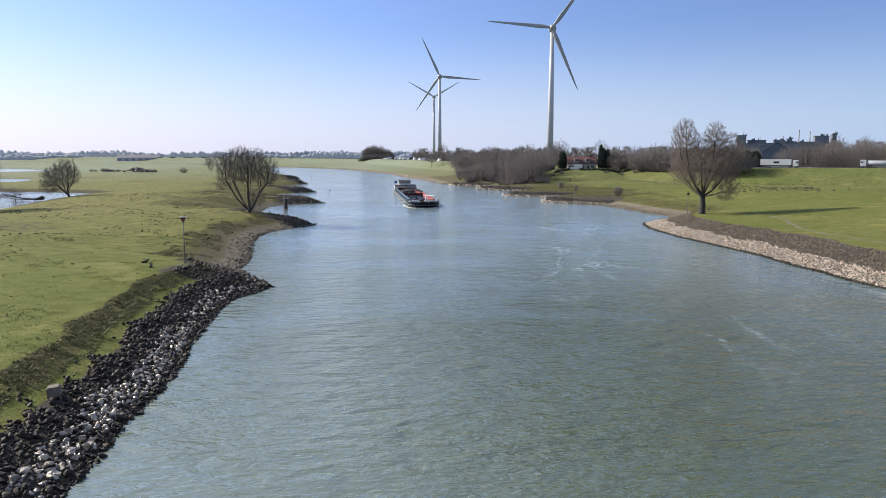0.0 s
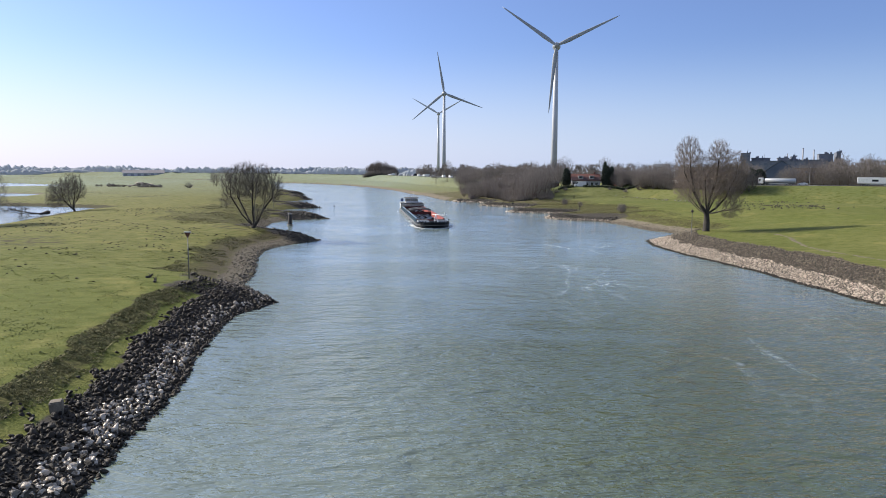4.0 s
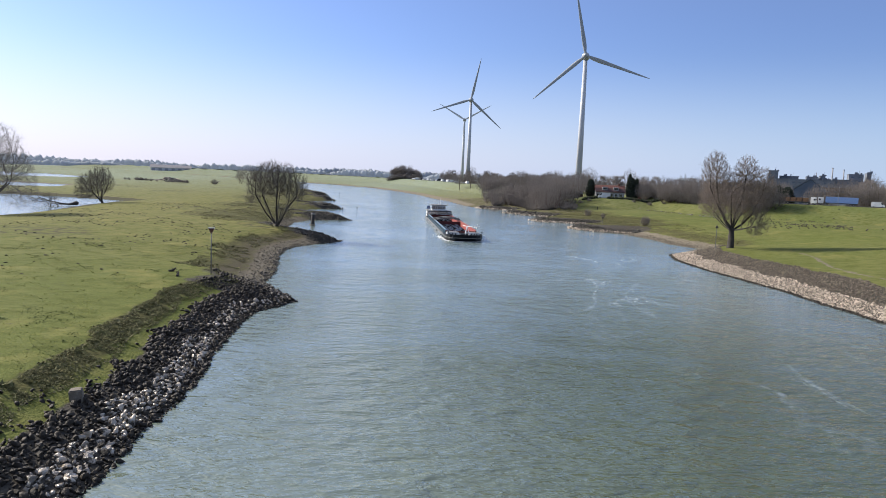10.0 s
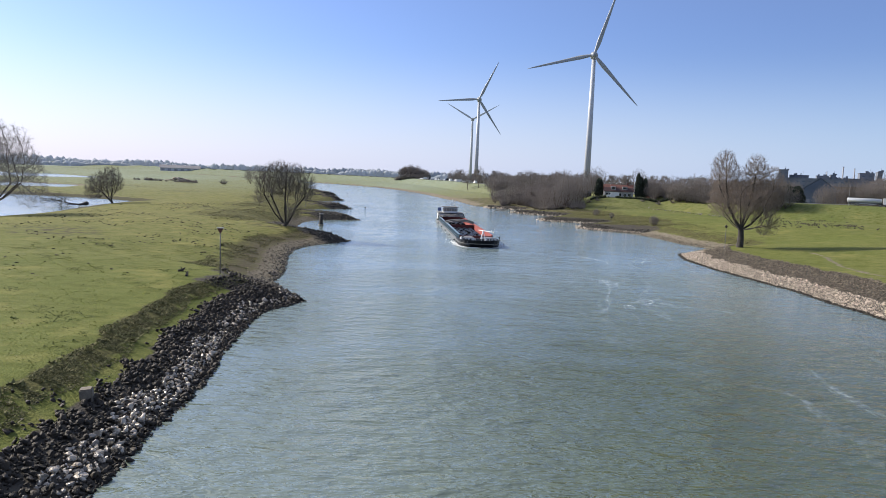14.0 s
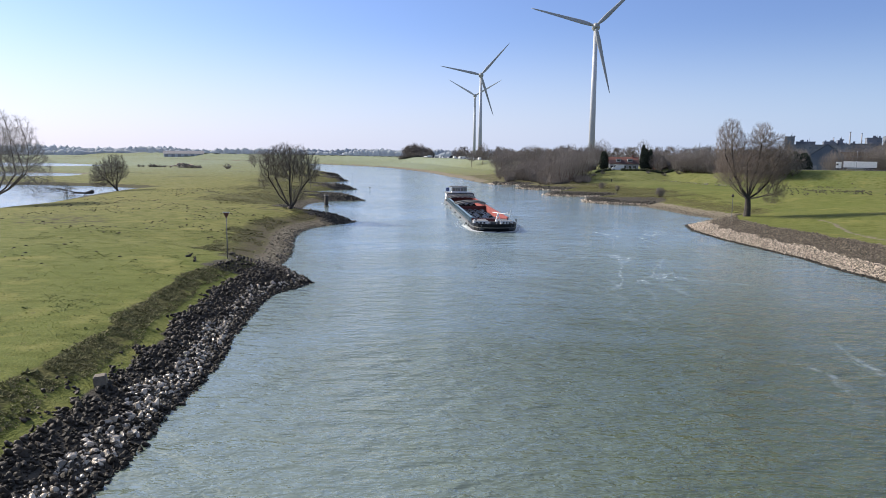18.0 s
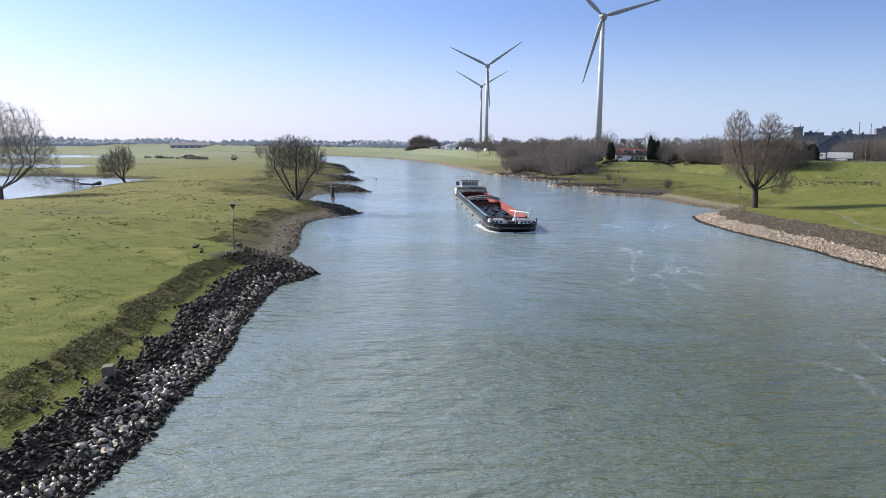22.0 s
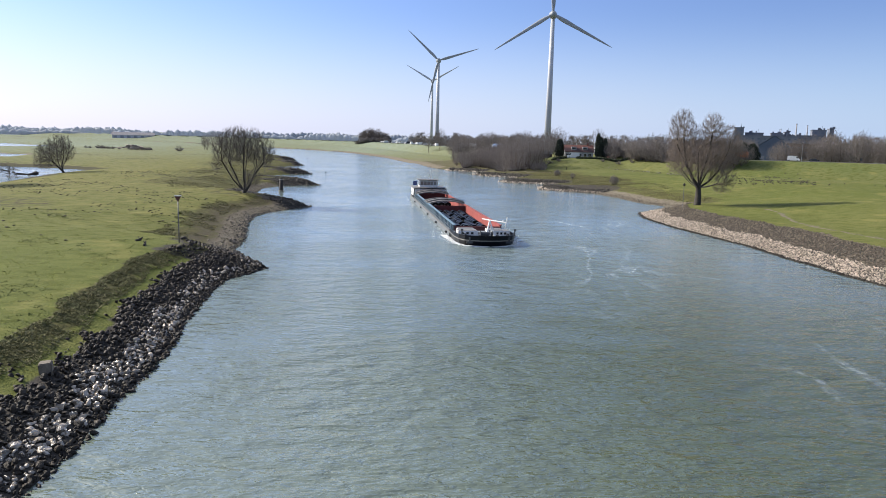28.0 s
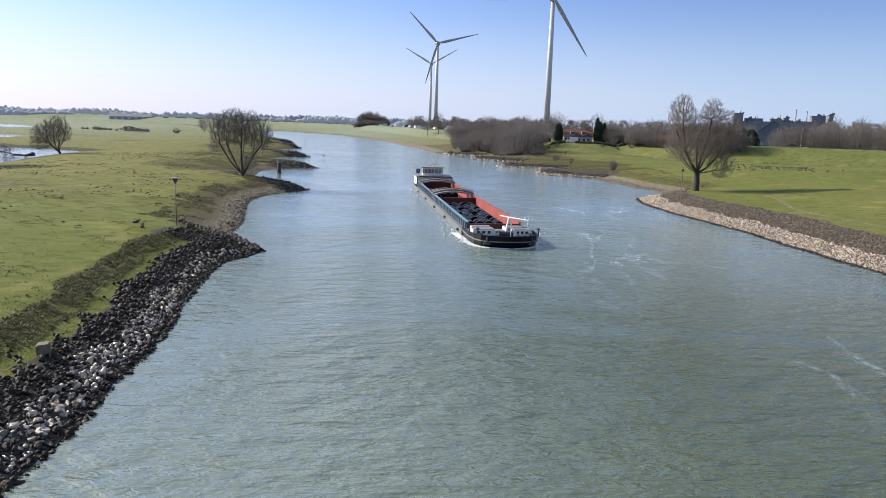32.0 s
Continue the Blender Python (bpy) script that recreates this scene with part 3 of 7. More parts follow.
def blade_geo():
    g = Geo()
    prof = [(0, 0.95, 0.95), (3, 0.95, 0.95), (6, 1.35, 0.7), (10, 1.5, 0.45), (16, 1.25, 0.32), (26, 0.95, 0.2), (36, 0.65, 0.12), (43, 0.38, 0.06), (BLADE, 0.1, 0.03)]
    n, rings = 10, []
    for r, c, th in prof:
        tw = radians(14 * (1 - r / BLADE))
        for k in range(n):
            a = k * math.tau / n
            x, y = math.cos(a) * c + (0.12 * c if r > 4 else 0), math.sin(a) * th
            rings.append((x * math.cos(tw) - y * math.sin(tw), x * math.sin(tw) + y * math.cos(tw), r))
    faces = [(i * n + k, i * n + (k + 1) % n, (i + 1) * n + (k + 1) % n, (i + 1) * n + k) for i in range(len(prof) - 1) for k in range(n)]
    return g.add(rings, faces + [tuple(range((len(prof) - 1) * n, len(prof) * n))])


def turbine(x, y, yaw, blade_paint=M_BLADE_SHADED):
    z = float(ground_z(x, y))
    t = thing("wind_turbine", "tall pale grey three-bladed wind turbine on a tubular tower", "wind turbine", "wind turbines behind the dike", pose(x, y, z, 0, 0, yaw))
    part("tower", Geo().tube([(0, 0, -0.5), (0, 0, HUB * 0.5), (0, 0, HUB - 1.6)], [2.3, 1.9, 1.35], 28), M_TOWER, t, smooth=True)
    part("nacelle", Geo().tube([(0, -2.4, HUB), (0, -1.0, HUB), (0, 1.5, HUB), (0, 4.0, HUB), (0, 6.2, HUB), (0, 7.2, HUB)], [2.2, 2.7, 2.8, 2.3, 1.3, 0.4], 20), M_BLADE_SHADED, t, smooth=True)
    rotor = part("rotor", Geo().tube([(0, 1.6, 0), (0, 0.6, 0), (0, -0.8, 0), (0, -1.9, 0), (0, -2.5, 0)], [2.2, 2.2, 1.9, 1.1, 0.2], 18), M_BLADE_SHADED, t, smooth=True, at=pose(0, -4.0, HUB))
    bg = blade_geo()
    for k in range(3):
        part("blade", bg, blade_paint, rotor, smooth=True, at=pose(0, 0, 0, 0, k * 120, 0))
    return t, rotor


turbine_a, rotor_a = turbine(0.1478 * 510, 514, -8.4)
turbine_b, rotor_b = turbine(-0.0046 * 813, 817, -1)
# Paler blades on the farthest turbine: distance haze put into their colour.
turbine_c, rotor_c = turbine(-0.0123 * 1115, 1119, 0, M_TOWER)

RNG = np.random.default_rng(7)

# ---- stones, weeds and other scattered pieces ----
def ico(level):
    bm = bmesh.new()
    bmesh.ops.create_icosphere(bm, subdivisions=level, radius=1.0)
    v = np.array([tuple(p.co) for p in bm.verts])
    f = np.array([[q.index for q in face.verts] for face in bm.faces])
    bm.free()
    return v, f


def stone_shape(level, seed):
    """An angular boulder: a ball cut by random planes."""
    r = np.random.default_rng(seed)
    v, f = ico(level)
    for _ in range(11):
        n = r.normal(size=3)
        n /= np.linalg.norm(n)
        d = v @ n - r.uniform(0.32, 0.72)
        v = v - np.clip(d, 0, None)[:, None] * n * 0.97
    return v * (1 + r.normal(size=(len(v), 1)) * 0.04), f


def turns(n, rng, tip=0.6):
    """Random turns about z, tipped a little."""
    a, b, c = rng.uniform(0, math.tau, n), rng.normal(0, tip, n), rng.normal(0, tip, n)
    ca, sa, cb, sb, cc, sc = np.cos(a), np.sin(a), np.cos(b), np.sin(b), np.cos(c), np.sin(c)
    o, i = np.zeros(n), np.ones(n)
    rz = np.stack([np.stack([ca, -sa, o], -1), np.stack([sa, ca, o], -1), np.stack([o, o, i], -1)], -2)
    rx = np.stack([np.stack([i, o, o], -1), np.stack([o, cb, -sb], -1), np.stack([o, sb, cb], -1)], -2)
    ry = np.stack([np.stack([cc, o, sc], -1), np.stack([o, i, o], -1), np.stack([-sc, o, cc], -1)], -2)
    return rz @ rx @ ry


def scatter(name, shapes, pos, size, m, rng, tip=0.6, smooth=False):
    """One mesh with a copy of one of the shapes at every place."""
    vs, fs, n0 = [], [], 0
    which = rng.integers(0, len(shapes), len(pos))
    for k, (v, f) in enumerate(shapes):
        sel = which == k
        n = int(sel.sum())
        if not n:
            continue
        t = turns(n, rng, tip)
        w = np.einsum("nij,nvj->nvi", t, v[None] * size[sel][:, None, :]) + pos[sel][:, None]
        vs.append(w.reshape(-1, 3))
        fs.append((f[None] + (np.arange(n) * len(v))[:, None, None] + n0).reshape(-1, f.shape[1]))
        n0 += n * len(v)
    co, faces = np.concatenate(vs), np.concatenate(fs)
    me = bpy.data.meshes.new(name)
    me.vertices.add(len(co))
    me.vertices.foreach_set("co", co.ravel())
    me.loops.add(faces.size)
    me.loops.foreach_set("vertex_index", faces.ravel().astype(np.int32))
    me.polygons.add(len(faces))
    me.polygons.foreach_set("loop_start", (np.arange(len(faces)) * faces.shape[1]).astype(np.int32))
    me.update(calc_edges=True)
    me.materials.append(m)
    if smooth:
        me.shade_smooth()
    return me


def jitter_grid(x0, x1, y0, y1, step, rng):
    gx, gy = np.meshgrid(np.arange(x0, x1, step), np.arange(y0, y1, step))
    n = gx.size
    return gx.ravel() + rng.uniform(-0.5, 0.5, n) * step, gy.ravel() + rng.uniform(-0.5, 0.5, n) * step


M_BASALT = mat("dark_stone", (0.04, 0.032, 0.024), 0.6, var=0.4, scale=1.5, isl=True, bump=0.5, bump_scale=9, spec=0.25)
M_GREY_STONE = mat("grey_stone", (0.145, 0.118, 0.086), 0.8, var=0.3, scale=1.2, isl=True, bump=0.4, bump_scale=8)
M_DRY_STONE = mat("dry_grey_stone", (0.42, 0.36, 0.285), 0.27, var=0.3, scale=1.2, isl=True, bump=0.4, bump_scale=8, spec=0.9)
M_PALE_STONE = mat("pale_stone", (0.47, 0.39, 0.31), 0.8, var=0.22, scale=1.2, isl=True, bump=0.4, bump_scale=8)
M_PEBBLE = mat("pebbles", (0.19, 0.163, 0.12), 0.8, var=0.4, scale=1.0, isl=True)
M_WEED = mat("weeds", (0.105, 0.108, 0.036), 0.9, var=0.4, scale=0.6, isl=True, other=(0.17, 0.155, 0.065))
M_TUFT = mat("grass_tufts", (0.19, 0.22, 0.04), 0.9, var=0.3, scale=0.4, isl=True)
M_EARTH = mat("molehill_earth", (0.055, 0.048, 0.03), 0.95, var=0.3, scale=2.0, isl=True)
ROUGH = [stone_shape(2 if s % 2 else 1, s + 40) for s in range(14)]
COARSE = [stone_shape(1, s + 20) for s in range(8)]


def bank(mask, x0, x1, y0, y1, step, size, m, shapes, sink=0.25):
    px, py = jitter_grid(x0, x1, y0, y1, step, RNG)
    river, dl, dr, left, pond = ground_parts(px, py)
    keep = mask(px, py, np.where(river, -1, 1) * np.minimum(dl, dr), left, river)
    px, py = px[keep], py[keep]
    s = RNG.lognormal(math.log(size), 0.46, len(px))
    s = np.minimum(s, size * 1.9)
    pos = np.stack([px, py, ground_z(px, py) + s * (0.5 - sink)], 1)
    size3 = s[:, None] * RNG.uniform(0.7, 1.35, (len(px), 3)) * (1, 1, 0.7)
    return pos, size3


bank_left = thing("stone_bank", "bank of tumbled dark basalt boulders sloping into the river", "stone bank", kind="structure")
pos, size3 = bank(lambda x, y, d, l, r: (x < 0) & (d > -0.35) & (d < 4.9 + 0.7 * wobble(x, y, 2.3) + 0.5 * wobble(x, y, 0.9, 5)), -33, -15, 12, 98, 0.27, 0.185, M_BASALT, ROUGH)
def loose_edge():
    """Single dark stones strewn up the grass slope above the bank."""
    px, py = jitter_grid(-34, -20, 12, 92, 0.42, RNG)
    river, dl, dr, left, pond = ground_parts(px, py)
    odds = np.where(py < 50, 0.5, 0.12) * (1 - ease(dl, 5.2, np.where(py < 50, 8.6, 6.4))) * (wobble(px, py, 1.9, 3) > 0.0)
    keep = ~river & (dl > 4.6) & (RNG.random(len(px)) < odds)
    px, py = px[keep], py[keep]
    r = RNG.uniform(0.12, 0.3, len(px))
    return np.stack([px, py, ground_z(px, py) + r * 0.2], 1), r[:, None] * RNG.uniform(0.7, 1.3, (len(px), 3)) * (1, 1, 0.7)


more, more3 = loose_edge()
pos, size3 = np.concatenate([pos, more]), np.concatenate([size3, more3])
shore_d = seg_dist(pos[:, 0], pos[:, 1], LEFT_LINE)
band = (shore_d > 0.55 + 0.25 * wobble(pos[:, 0], pos[:, 1], 1.2, 3)) & (shore_d < 2.35 + 0.75 * wobble(pos[:, 0], pos[:, 1], 3.5, 1) + 0.3 * wobble(pos[:, 0], pos[:, 1], 1.1, 2)) & (pos[:, 2] > 0.12)
PALE = band & (RNG.random(len(pos)) < np.interp(pos[:, 1], (45, 75), (0.74, 0.34)))
near = np.argsort((pos[:, 1] - 38) ** 2 * 0.02 + (pos[:, 0] + 22) ** 2 * 0.2)[:300]
rest = np.setdiff1d(np.arange(len(pos)), near)
pale = PALE[rest]
tagged(new("loose_boulders", scatter("loose_boulders", ROUGH, pos[rest[~pale]], size3[rest[~pale]], M_BASALT, RNG)), kind="stuff").parent = bank_left
tagged(new("pale_boulders", scatter("pale_boulders", ROUGH, pos[rest[pale]], size3[rest[pale]], M_DRY_STONE, RNG)), kind="stuff").parent = bank_left
LEFT_NEAR = (pos[near], size3[near], PALE[near])

bank_right = thing("stone_bank", "river bank of pale stones below grey rubble", "stone bank", kind="structure")
for kind_name, lo, hi, m in (("pale_stones", -0.3, 5.0, M_PALE_STONE), ("grey_stones", 5.0, 10.6, M_GREY_STONE)):
    pos, size3 = bank(lambda x, y, d, l, r: (x > 0) & (d > lo + (0.7 * wobble(x, y, 3.1) if lo > 0 else 0)) & (d < hi + 0.6 * wobble(x, y, 3.1) + 0.3 * wobble(x, y, 1.1, 5)), 40, 90, 55, 184, 0.26, 0.14, m, COARSE)
    if lo < 0:
        wet = np.where(pos[:, 2] < 0.15)[0]
        dry = np.where(pos[:, 2] >= 0.15)[0]
        tagged(new("wet_stones", scatter("wet_stones", COARSE, pos[wet], size3[wet], M_BASALT, RNG)), kind="stuff").parent = bank_right
        pos, size3 = pos[dry], size3[dry]
    tagged(new(kind_name, scatter(kind_name, COARSE, pos, size3, m, RNG)), kind="stuff").parent = bank_right

M_RUBBLE = mat("dark_rubble", (0.05, 0.043, 0.034), 0.7, var=0.3, scale=1.2, isl=True, bump=0.4, bump_scale=8)
for line, wide, pale in GROYNE_LINES:
    xs, ys = [p[0] for p in line], [p[1] for p in line]
    t = thing("groyne", "low groyne of piled dark stones reaching into the river", "groyne", "groynes along the river banks", kind="structure")
    step = 0.42 if ys[0] < 120 else (0.52 if ys[0] < 300 else 0.75)
    pos, size3 = bank(lambda x, y, d, l, r: (seg_dist(x, y, line) < wide * 1.05) & (d > -0.5) & (d < (5.0 if pale else 8.5) + wobble(x, y, 4)), min(xs) - wide, max(xs) + wide,
                      min(ys) - wide, max(ys) + wide, step, step * 0.5, M_BASALT, COARSE)
    edge = (pos[:, 2] < (0.6 if pale else 0.3)) & (RNG.random(len(pos)) < (0.85 if pale else 0.35))
    tagged(new("edge_stones", scatter("edge_stones", COARSE, pos[edge], size3[edge], M_PALE_STONE if pale else M_GREY_STONE, RNG)), kind="stuff").parent = t
    tagged(new("stones", scatter("stones", COARSE, pos[~edge], size3[~edge], M_RUBBLE if ys[0] > 120 else M_BASALT, RNG)), kind="stuff").parent = t

pos, size3 = bank(lambda x, y, d, l, r: (d > -0.4) & (d < 1.0 + 0.8 * wobble(x, y, 2.7)) & (wobble(x, y, 1.3, 4) > -0.4), -50, -26, 96, 176, 0.36, 0.17, M_BASALT, ROUGH)
tagged(new("shore_stones", scatter("shore_stones", ROUGH, pos, size3, M_RUBBLE, RNG)), "dark loose stones along the beach's waterline", "stones", kind="stuff")

# pebble beaches
for x0, x1, y0, y1, wide in ((-50, -28, 98, 180, 4.2), (-60, -45, 190, 245, 6), (45, 70, 182, 252, 5)):
    pos, size3 = bank(lambda x, y, d, l, r: (d > -0.2) & (d < wide * (0.4 + 0.6 * RNG.random(len(x)))), x0, x1, y0, y1, 0.42, 0.14, M_PEBBLE, COARSE)
    tagged(new("beach_pebbles", scatter("beach_pebbles", COARSE, pos, size3, M_PEBBLE, RNG)), "grey-brown pebbles on a small river beach", "pebbles", kind="stuff")


def tuft_shape(seed, blades=9, thin=1.0):
    """A bunch of leaning blades."""
    r = np.random.default_rng(seed)
    v, f = [], []
    for _ in range(blades):
        a, lean, h = r.uniform(0, math.tau), r.uniform(0.2, 0.9), r.uniform(0.6, 1.2)
        bx, by = r.normal(0, 0.35, 2)
        d = np.array([math.cos(a), math.sin(a)])
        s = np.array([-d[1], d[0]]) * r.uniform(0.12, 0.25) * thin
        n = len(v)
        v += [(bx + s[0], by + s[1], -0.1), (bx - s[0], by - s[1], -0.1), (bx + d[0] * lean * h, by + d[1] * lean * h, h)]
        f += [(n, n + 1, n + 2)]
    return np.array(v), np.array(f)


TUFTS = [tuft_shape(s) for s in range(6)]
SPRAYS = [tuft_shape(s + 30, 16, 0.24) for s in range(6)]


def plants(name, label, category, mask, box, step, size, m):
    px, py = jitter_grid(*box, step, RNG)
    river, dl, dr, left, pond = ground_parts(px, py)
    keep = mask(px, py, np.minimum(dl, dr), left) & ~river & (pond > 1)
    px, py = px[keep], py[keep]
    s = RNG.lognormal(math.log(size), 0.4, len(px))
    pos = np.stack([px, py, ground_z(px, py)], 1)
    tagged(new(name, scatter(name, TUFTS, pos, s[:, None] * np.array((1.4, 1.4, 0.45)), m, RNG, 0.15)), label, category, kind="stuff")


plants("weeds", "dark weeds and dead stalks on the bank slope", "weeds", lambda x, y, d, l: l & (d > 6.0 + 0.5 * wobble(x, y, 3)) & (d < 8.8 + 0.8 * wobble(x, y, 4, 2)) & (wobble(x, y, 1.1, 8) + 0.6 * wobble(x, y, 3.3, 5) > np.where(y < 46, -0.25, -0.8)), (-40, -20, 15, 96), 0.19, 0.13, M_WEED)
plants("weeds", "dark weeds around the beach", "weeds", lambda x, y, d, l: l & (d > 5) & (d < 12.5) & (wobble(x, y, 4, 2) + 0.7 * wobble(x, y, 1.5) > 0.0), (-60, -28, 96, 185), 0.34, 0.16, M_WEED)
plants("weeds", "brown weeds between the groynes", "weeds", lambda x, y, d, l: (d > 5) & (d < 26) & (wobble(x, y, 6, 2) > -0.2), (-120, 75, 190, 345), 0.7, 0.17, M_WEED)

plants("grass_tufts", "short grass tussocks on the meadow", "grass", lambda x, y, d, l: l & (d > 9) & (wobble(x, y, 2.1, 5) + wobble(x, y, 0.7, 5) > 0.3), (-75, -24, 20, 130), 0.34, 0.065, M_TUFT)
M_TUFT_DARK = mat("dark_grass_tufts", (0.085, 0.11, 0.022), 0.9, var=0.3, scale=0.4, isl=True)
plants("grass_tufts", "darker rank grass in patches on the meadow", "grass", lambda x, y, d, l: l & (d > 8.5) & (wobble(x, y, 3.4, 9) + 0.8 * wobble(x, y, 0.9, 3) + 0.5 * wobble(x, y, 11, 1) > 0.75), (-75, -24, 20, 130), 0.3, 0.075, M_TUFT_DARK)
mx, my = RNG.uniform(-135, -34, 4800), RNG.uniform(70, 275, 4800)
keep = (wobble(mx, my, 13, 2) + 0.6 * wobble(mx, my, 5, 7) > 0.05) & (ground_parts(mx, my)[4] > 12) & (seg_dist(mx, my, LEFT_LINE) > 12) & (my > 80 + RNG.uniform(0, 60, 4800))
mx, my = mx[keep], my[keep]
ms = RNG.uniform(0.1, 0.33, len(mx))
tagged(new("molehills", scatter("molehills", COARSE, np.stack([mx, my, ground_z(mx, my) + 0.02], 1), ms[:, None] * np.array((1.3, 1.3, 0.55)), M_EARTH, RNG, 0.1)),
       "small dark molehills dotted over the meadow", "molehills", kind="stuff")

RP = [Vector((x, y, 0)) for x, y in ROAD]
RS = [0.0]
for a, b in zip(RP[:-1], RP[1:]):
    RS.append(RS[-1] + (b - a).length)


def road_at(s, side=0.0):
    """The place and heading on the road s metres along it, side metres towards the river."""
    def flat(u):
        j = max(0, min(len(RP) - 2, sum(1 for v in RS if v <= u) - 1))
        return RP[j] + (RP[j + 1] - RP[j]) * ((u - RS[j]) / (RS[j + 1] - RS[j]))

    p = (flat(s - 10) + flat(s) * 2 + flat(s + 10)) / 4
    d = (flat(s + 8) - flat(s - 8)).normalized()
    return p + Vector((-d.y, d.x, 0)) * side, d


# ---- trees ----
M_BARK_DARK = mat("willow_bark", (0.058, 0.05, 0.042), 0.9, var=0.4, scale=1.2, bump=0.6, bump_scale=6)
M_TWIG = mat("bare_twigs", (0.24, 0.212, 0.192), 0.85, var=0.3, scale=0.3)
M_TWIG_DARK = mat("dark_willow_twigs", (0.15, 0.128, 0.108), 0.85, var=0.3, scale=0.3)
M_TWIG_RED = mat("reddish_twigs", (0.245, 0.196, 0.157), 0.85, var=0.3, scale=0.3)
M_TWIG_GREY = mat("grey_twigs", (0.2, 0.175, 0.158), 0.9, var=0.35, scale=0.1)

M_TWIG_PALE = mat("pale_twigs", (0.31, 0.28, 0.25), 0.9, var=0.3, scale=0.2)


class Tree:
    def __init__(self, seed, height, twig=0.02, upright=0.5, levels=4, kids=(7, 6, 6), ratio=0.55, spread=0.9, droop=0.0, fat=1.0, sides=7, low=0.45, fork=0.45):
        self.r, self.h, self.twig, self.up, self.levels, self.kids = random.Random(seed), height, twig, upright, levels, kids
        self.ratio, self.spread, self.droop, self.fat, self.sides, self.low, self.fork = ratio, spread, droop, fat, sides, low, fork
        self.trunk, self.crown = Geo(), Geo()

    def grow(self, p, d, length, radius, level):
        r = self.r
        last = level >= self.levels
        steps = 2 if last else (5 if level < 2 else 3)
        pts, q, dd = [p], p, d
        for _ in range(steps):
            bend = Vector((r.gauss(0, 1), r.gauss(0, 1), r.gauss(0, 1))) * (0.16 if level < 2 else 0.26)
            pull = Vector((0, 0, self.up * 0.25 if level < self.levels - 1 else self.up * 0.3 - self.droop))
            dd = (dd + bend + pull).normalized()
            q = q + dd * (length / steps)
            pts.append(q)
        end = max(self.twig * 0.55, radius * (0.45 if not last else 0.5))
        radii = [radius + (end - radius) * i / steps for i in range(steps + 1)]
        (self.trunk if level < 2 else self.crown).tube(pts, radii, self.sides if level == 0 else (5 if level < 2 else 3), level == 0)
        if last:
            return
        n = self.kids[min(level, len(self.kids) - 1)]
        for i in range(n):
            k = (self.fork if level == 1 else 0.3) + ((1 - self.fork) if level == 1 else 0.7) * (i + r.random()) / n if level else self.low + (1 - self.low) * (i + r.random()) / n
            j = min(int(k * steps), steps - 1)
            base = pts[j].lerp(pts[j + 1], k * steps - j)
            side = dd.cross(Vector((r.gauss(0, 1), r.gauss(0, 1), r.gauss(0, 1)))).normalized()
            nd = (dd * r.uniform(0.35, 0.8) + side * self.spread * r.uniform(0.6, 1.1)).normalized()
            self.grow(base, nd, length * self.ratio * r.uniform(0.7, 1.25) * (1.15 - 0.35 * k), max(self.twig, radius * (1 - 0.5 * k) * 0.55), level + 1)

    def objects(self, name, label, category, at, bark, twigs, group=""):
        t = thing(name, label, category, group, at)
        part("trunk", self.trunk, bark, t, smooth=True)
        part("crown", self.crown, twigs, t)
        return t


def on_ground(x, y, dz=-0.1, turn=0.0, size=1.0):
    return pose(x, y, float(ground_z(x, y)) + dz, 0, 0, turn) @ Matrix.Scale(size, 4)


def cones(foot, way, length, radius):
    """Thin three-sided twigs, all at once: vertices and triangles."""
    n = len(foot)
    a = np.cross(way, np.array((0.31, 0.22, 0.92)))
    a /= np.linalg.norm(a, axis=1, keepdims=True) + 1e-9
    b = np.cross(way, a)
    ring = [foot + (a * math.cos(k * math.tau / 3) + b * math.sin(k * math.tau / 3)) * radius[:, None] for k in range(3)]
    v = np.stack(ring + [foot + way * length[:, None]], 1).reshape(-1, 3)
    i = np.arange(n)[:, None] * 4
    return v, np.concatenate([i + np.array([[0, 1, 3]]), i + np.array([[1, 2, 3]]), i + np.array([[2, 0, 3]])])


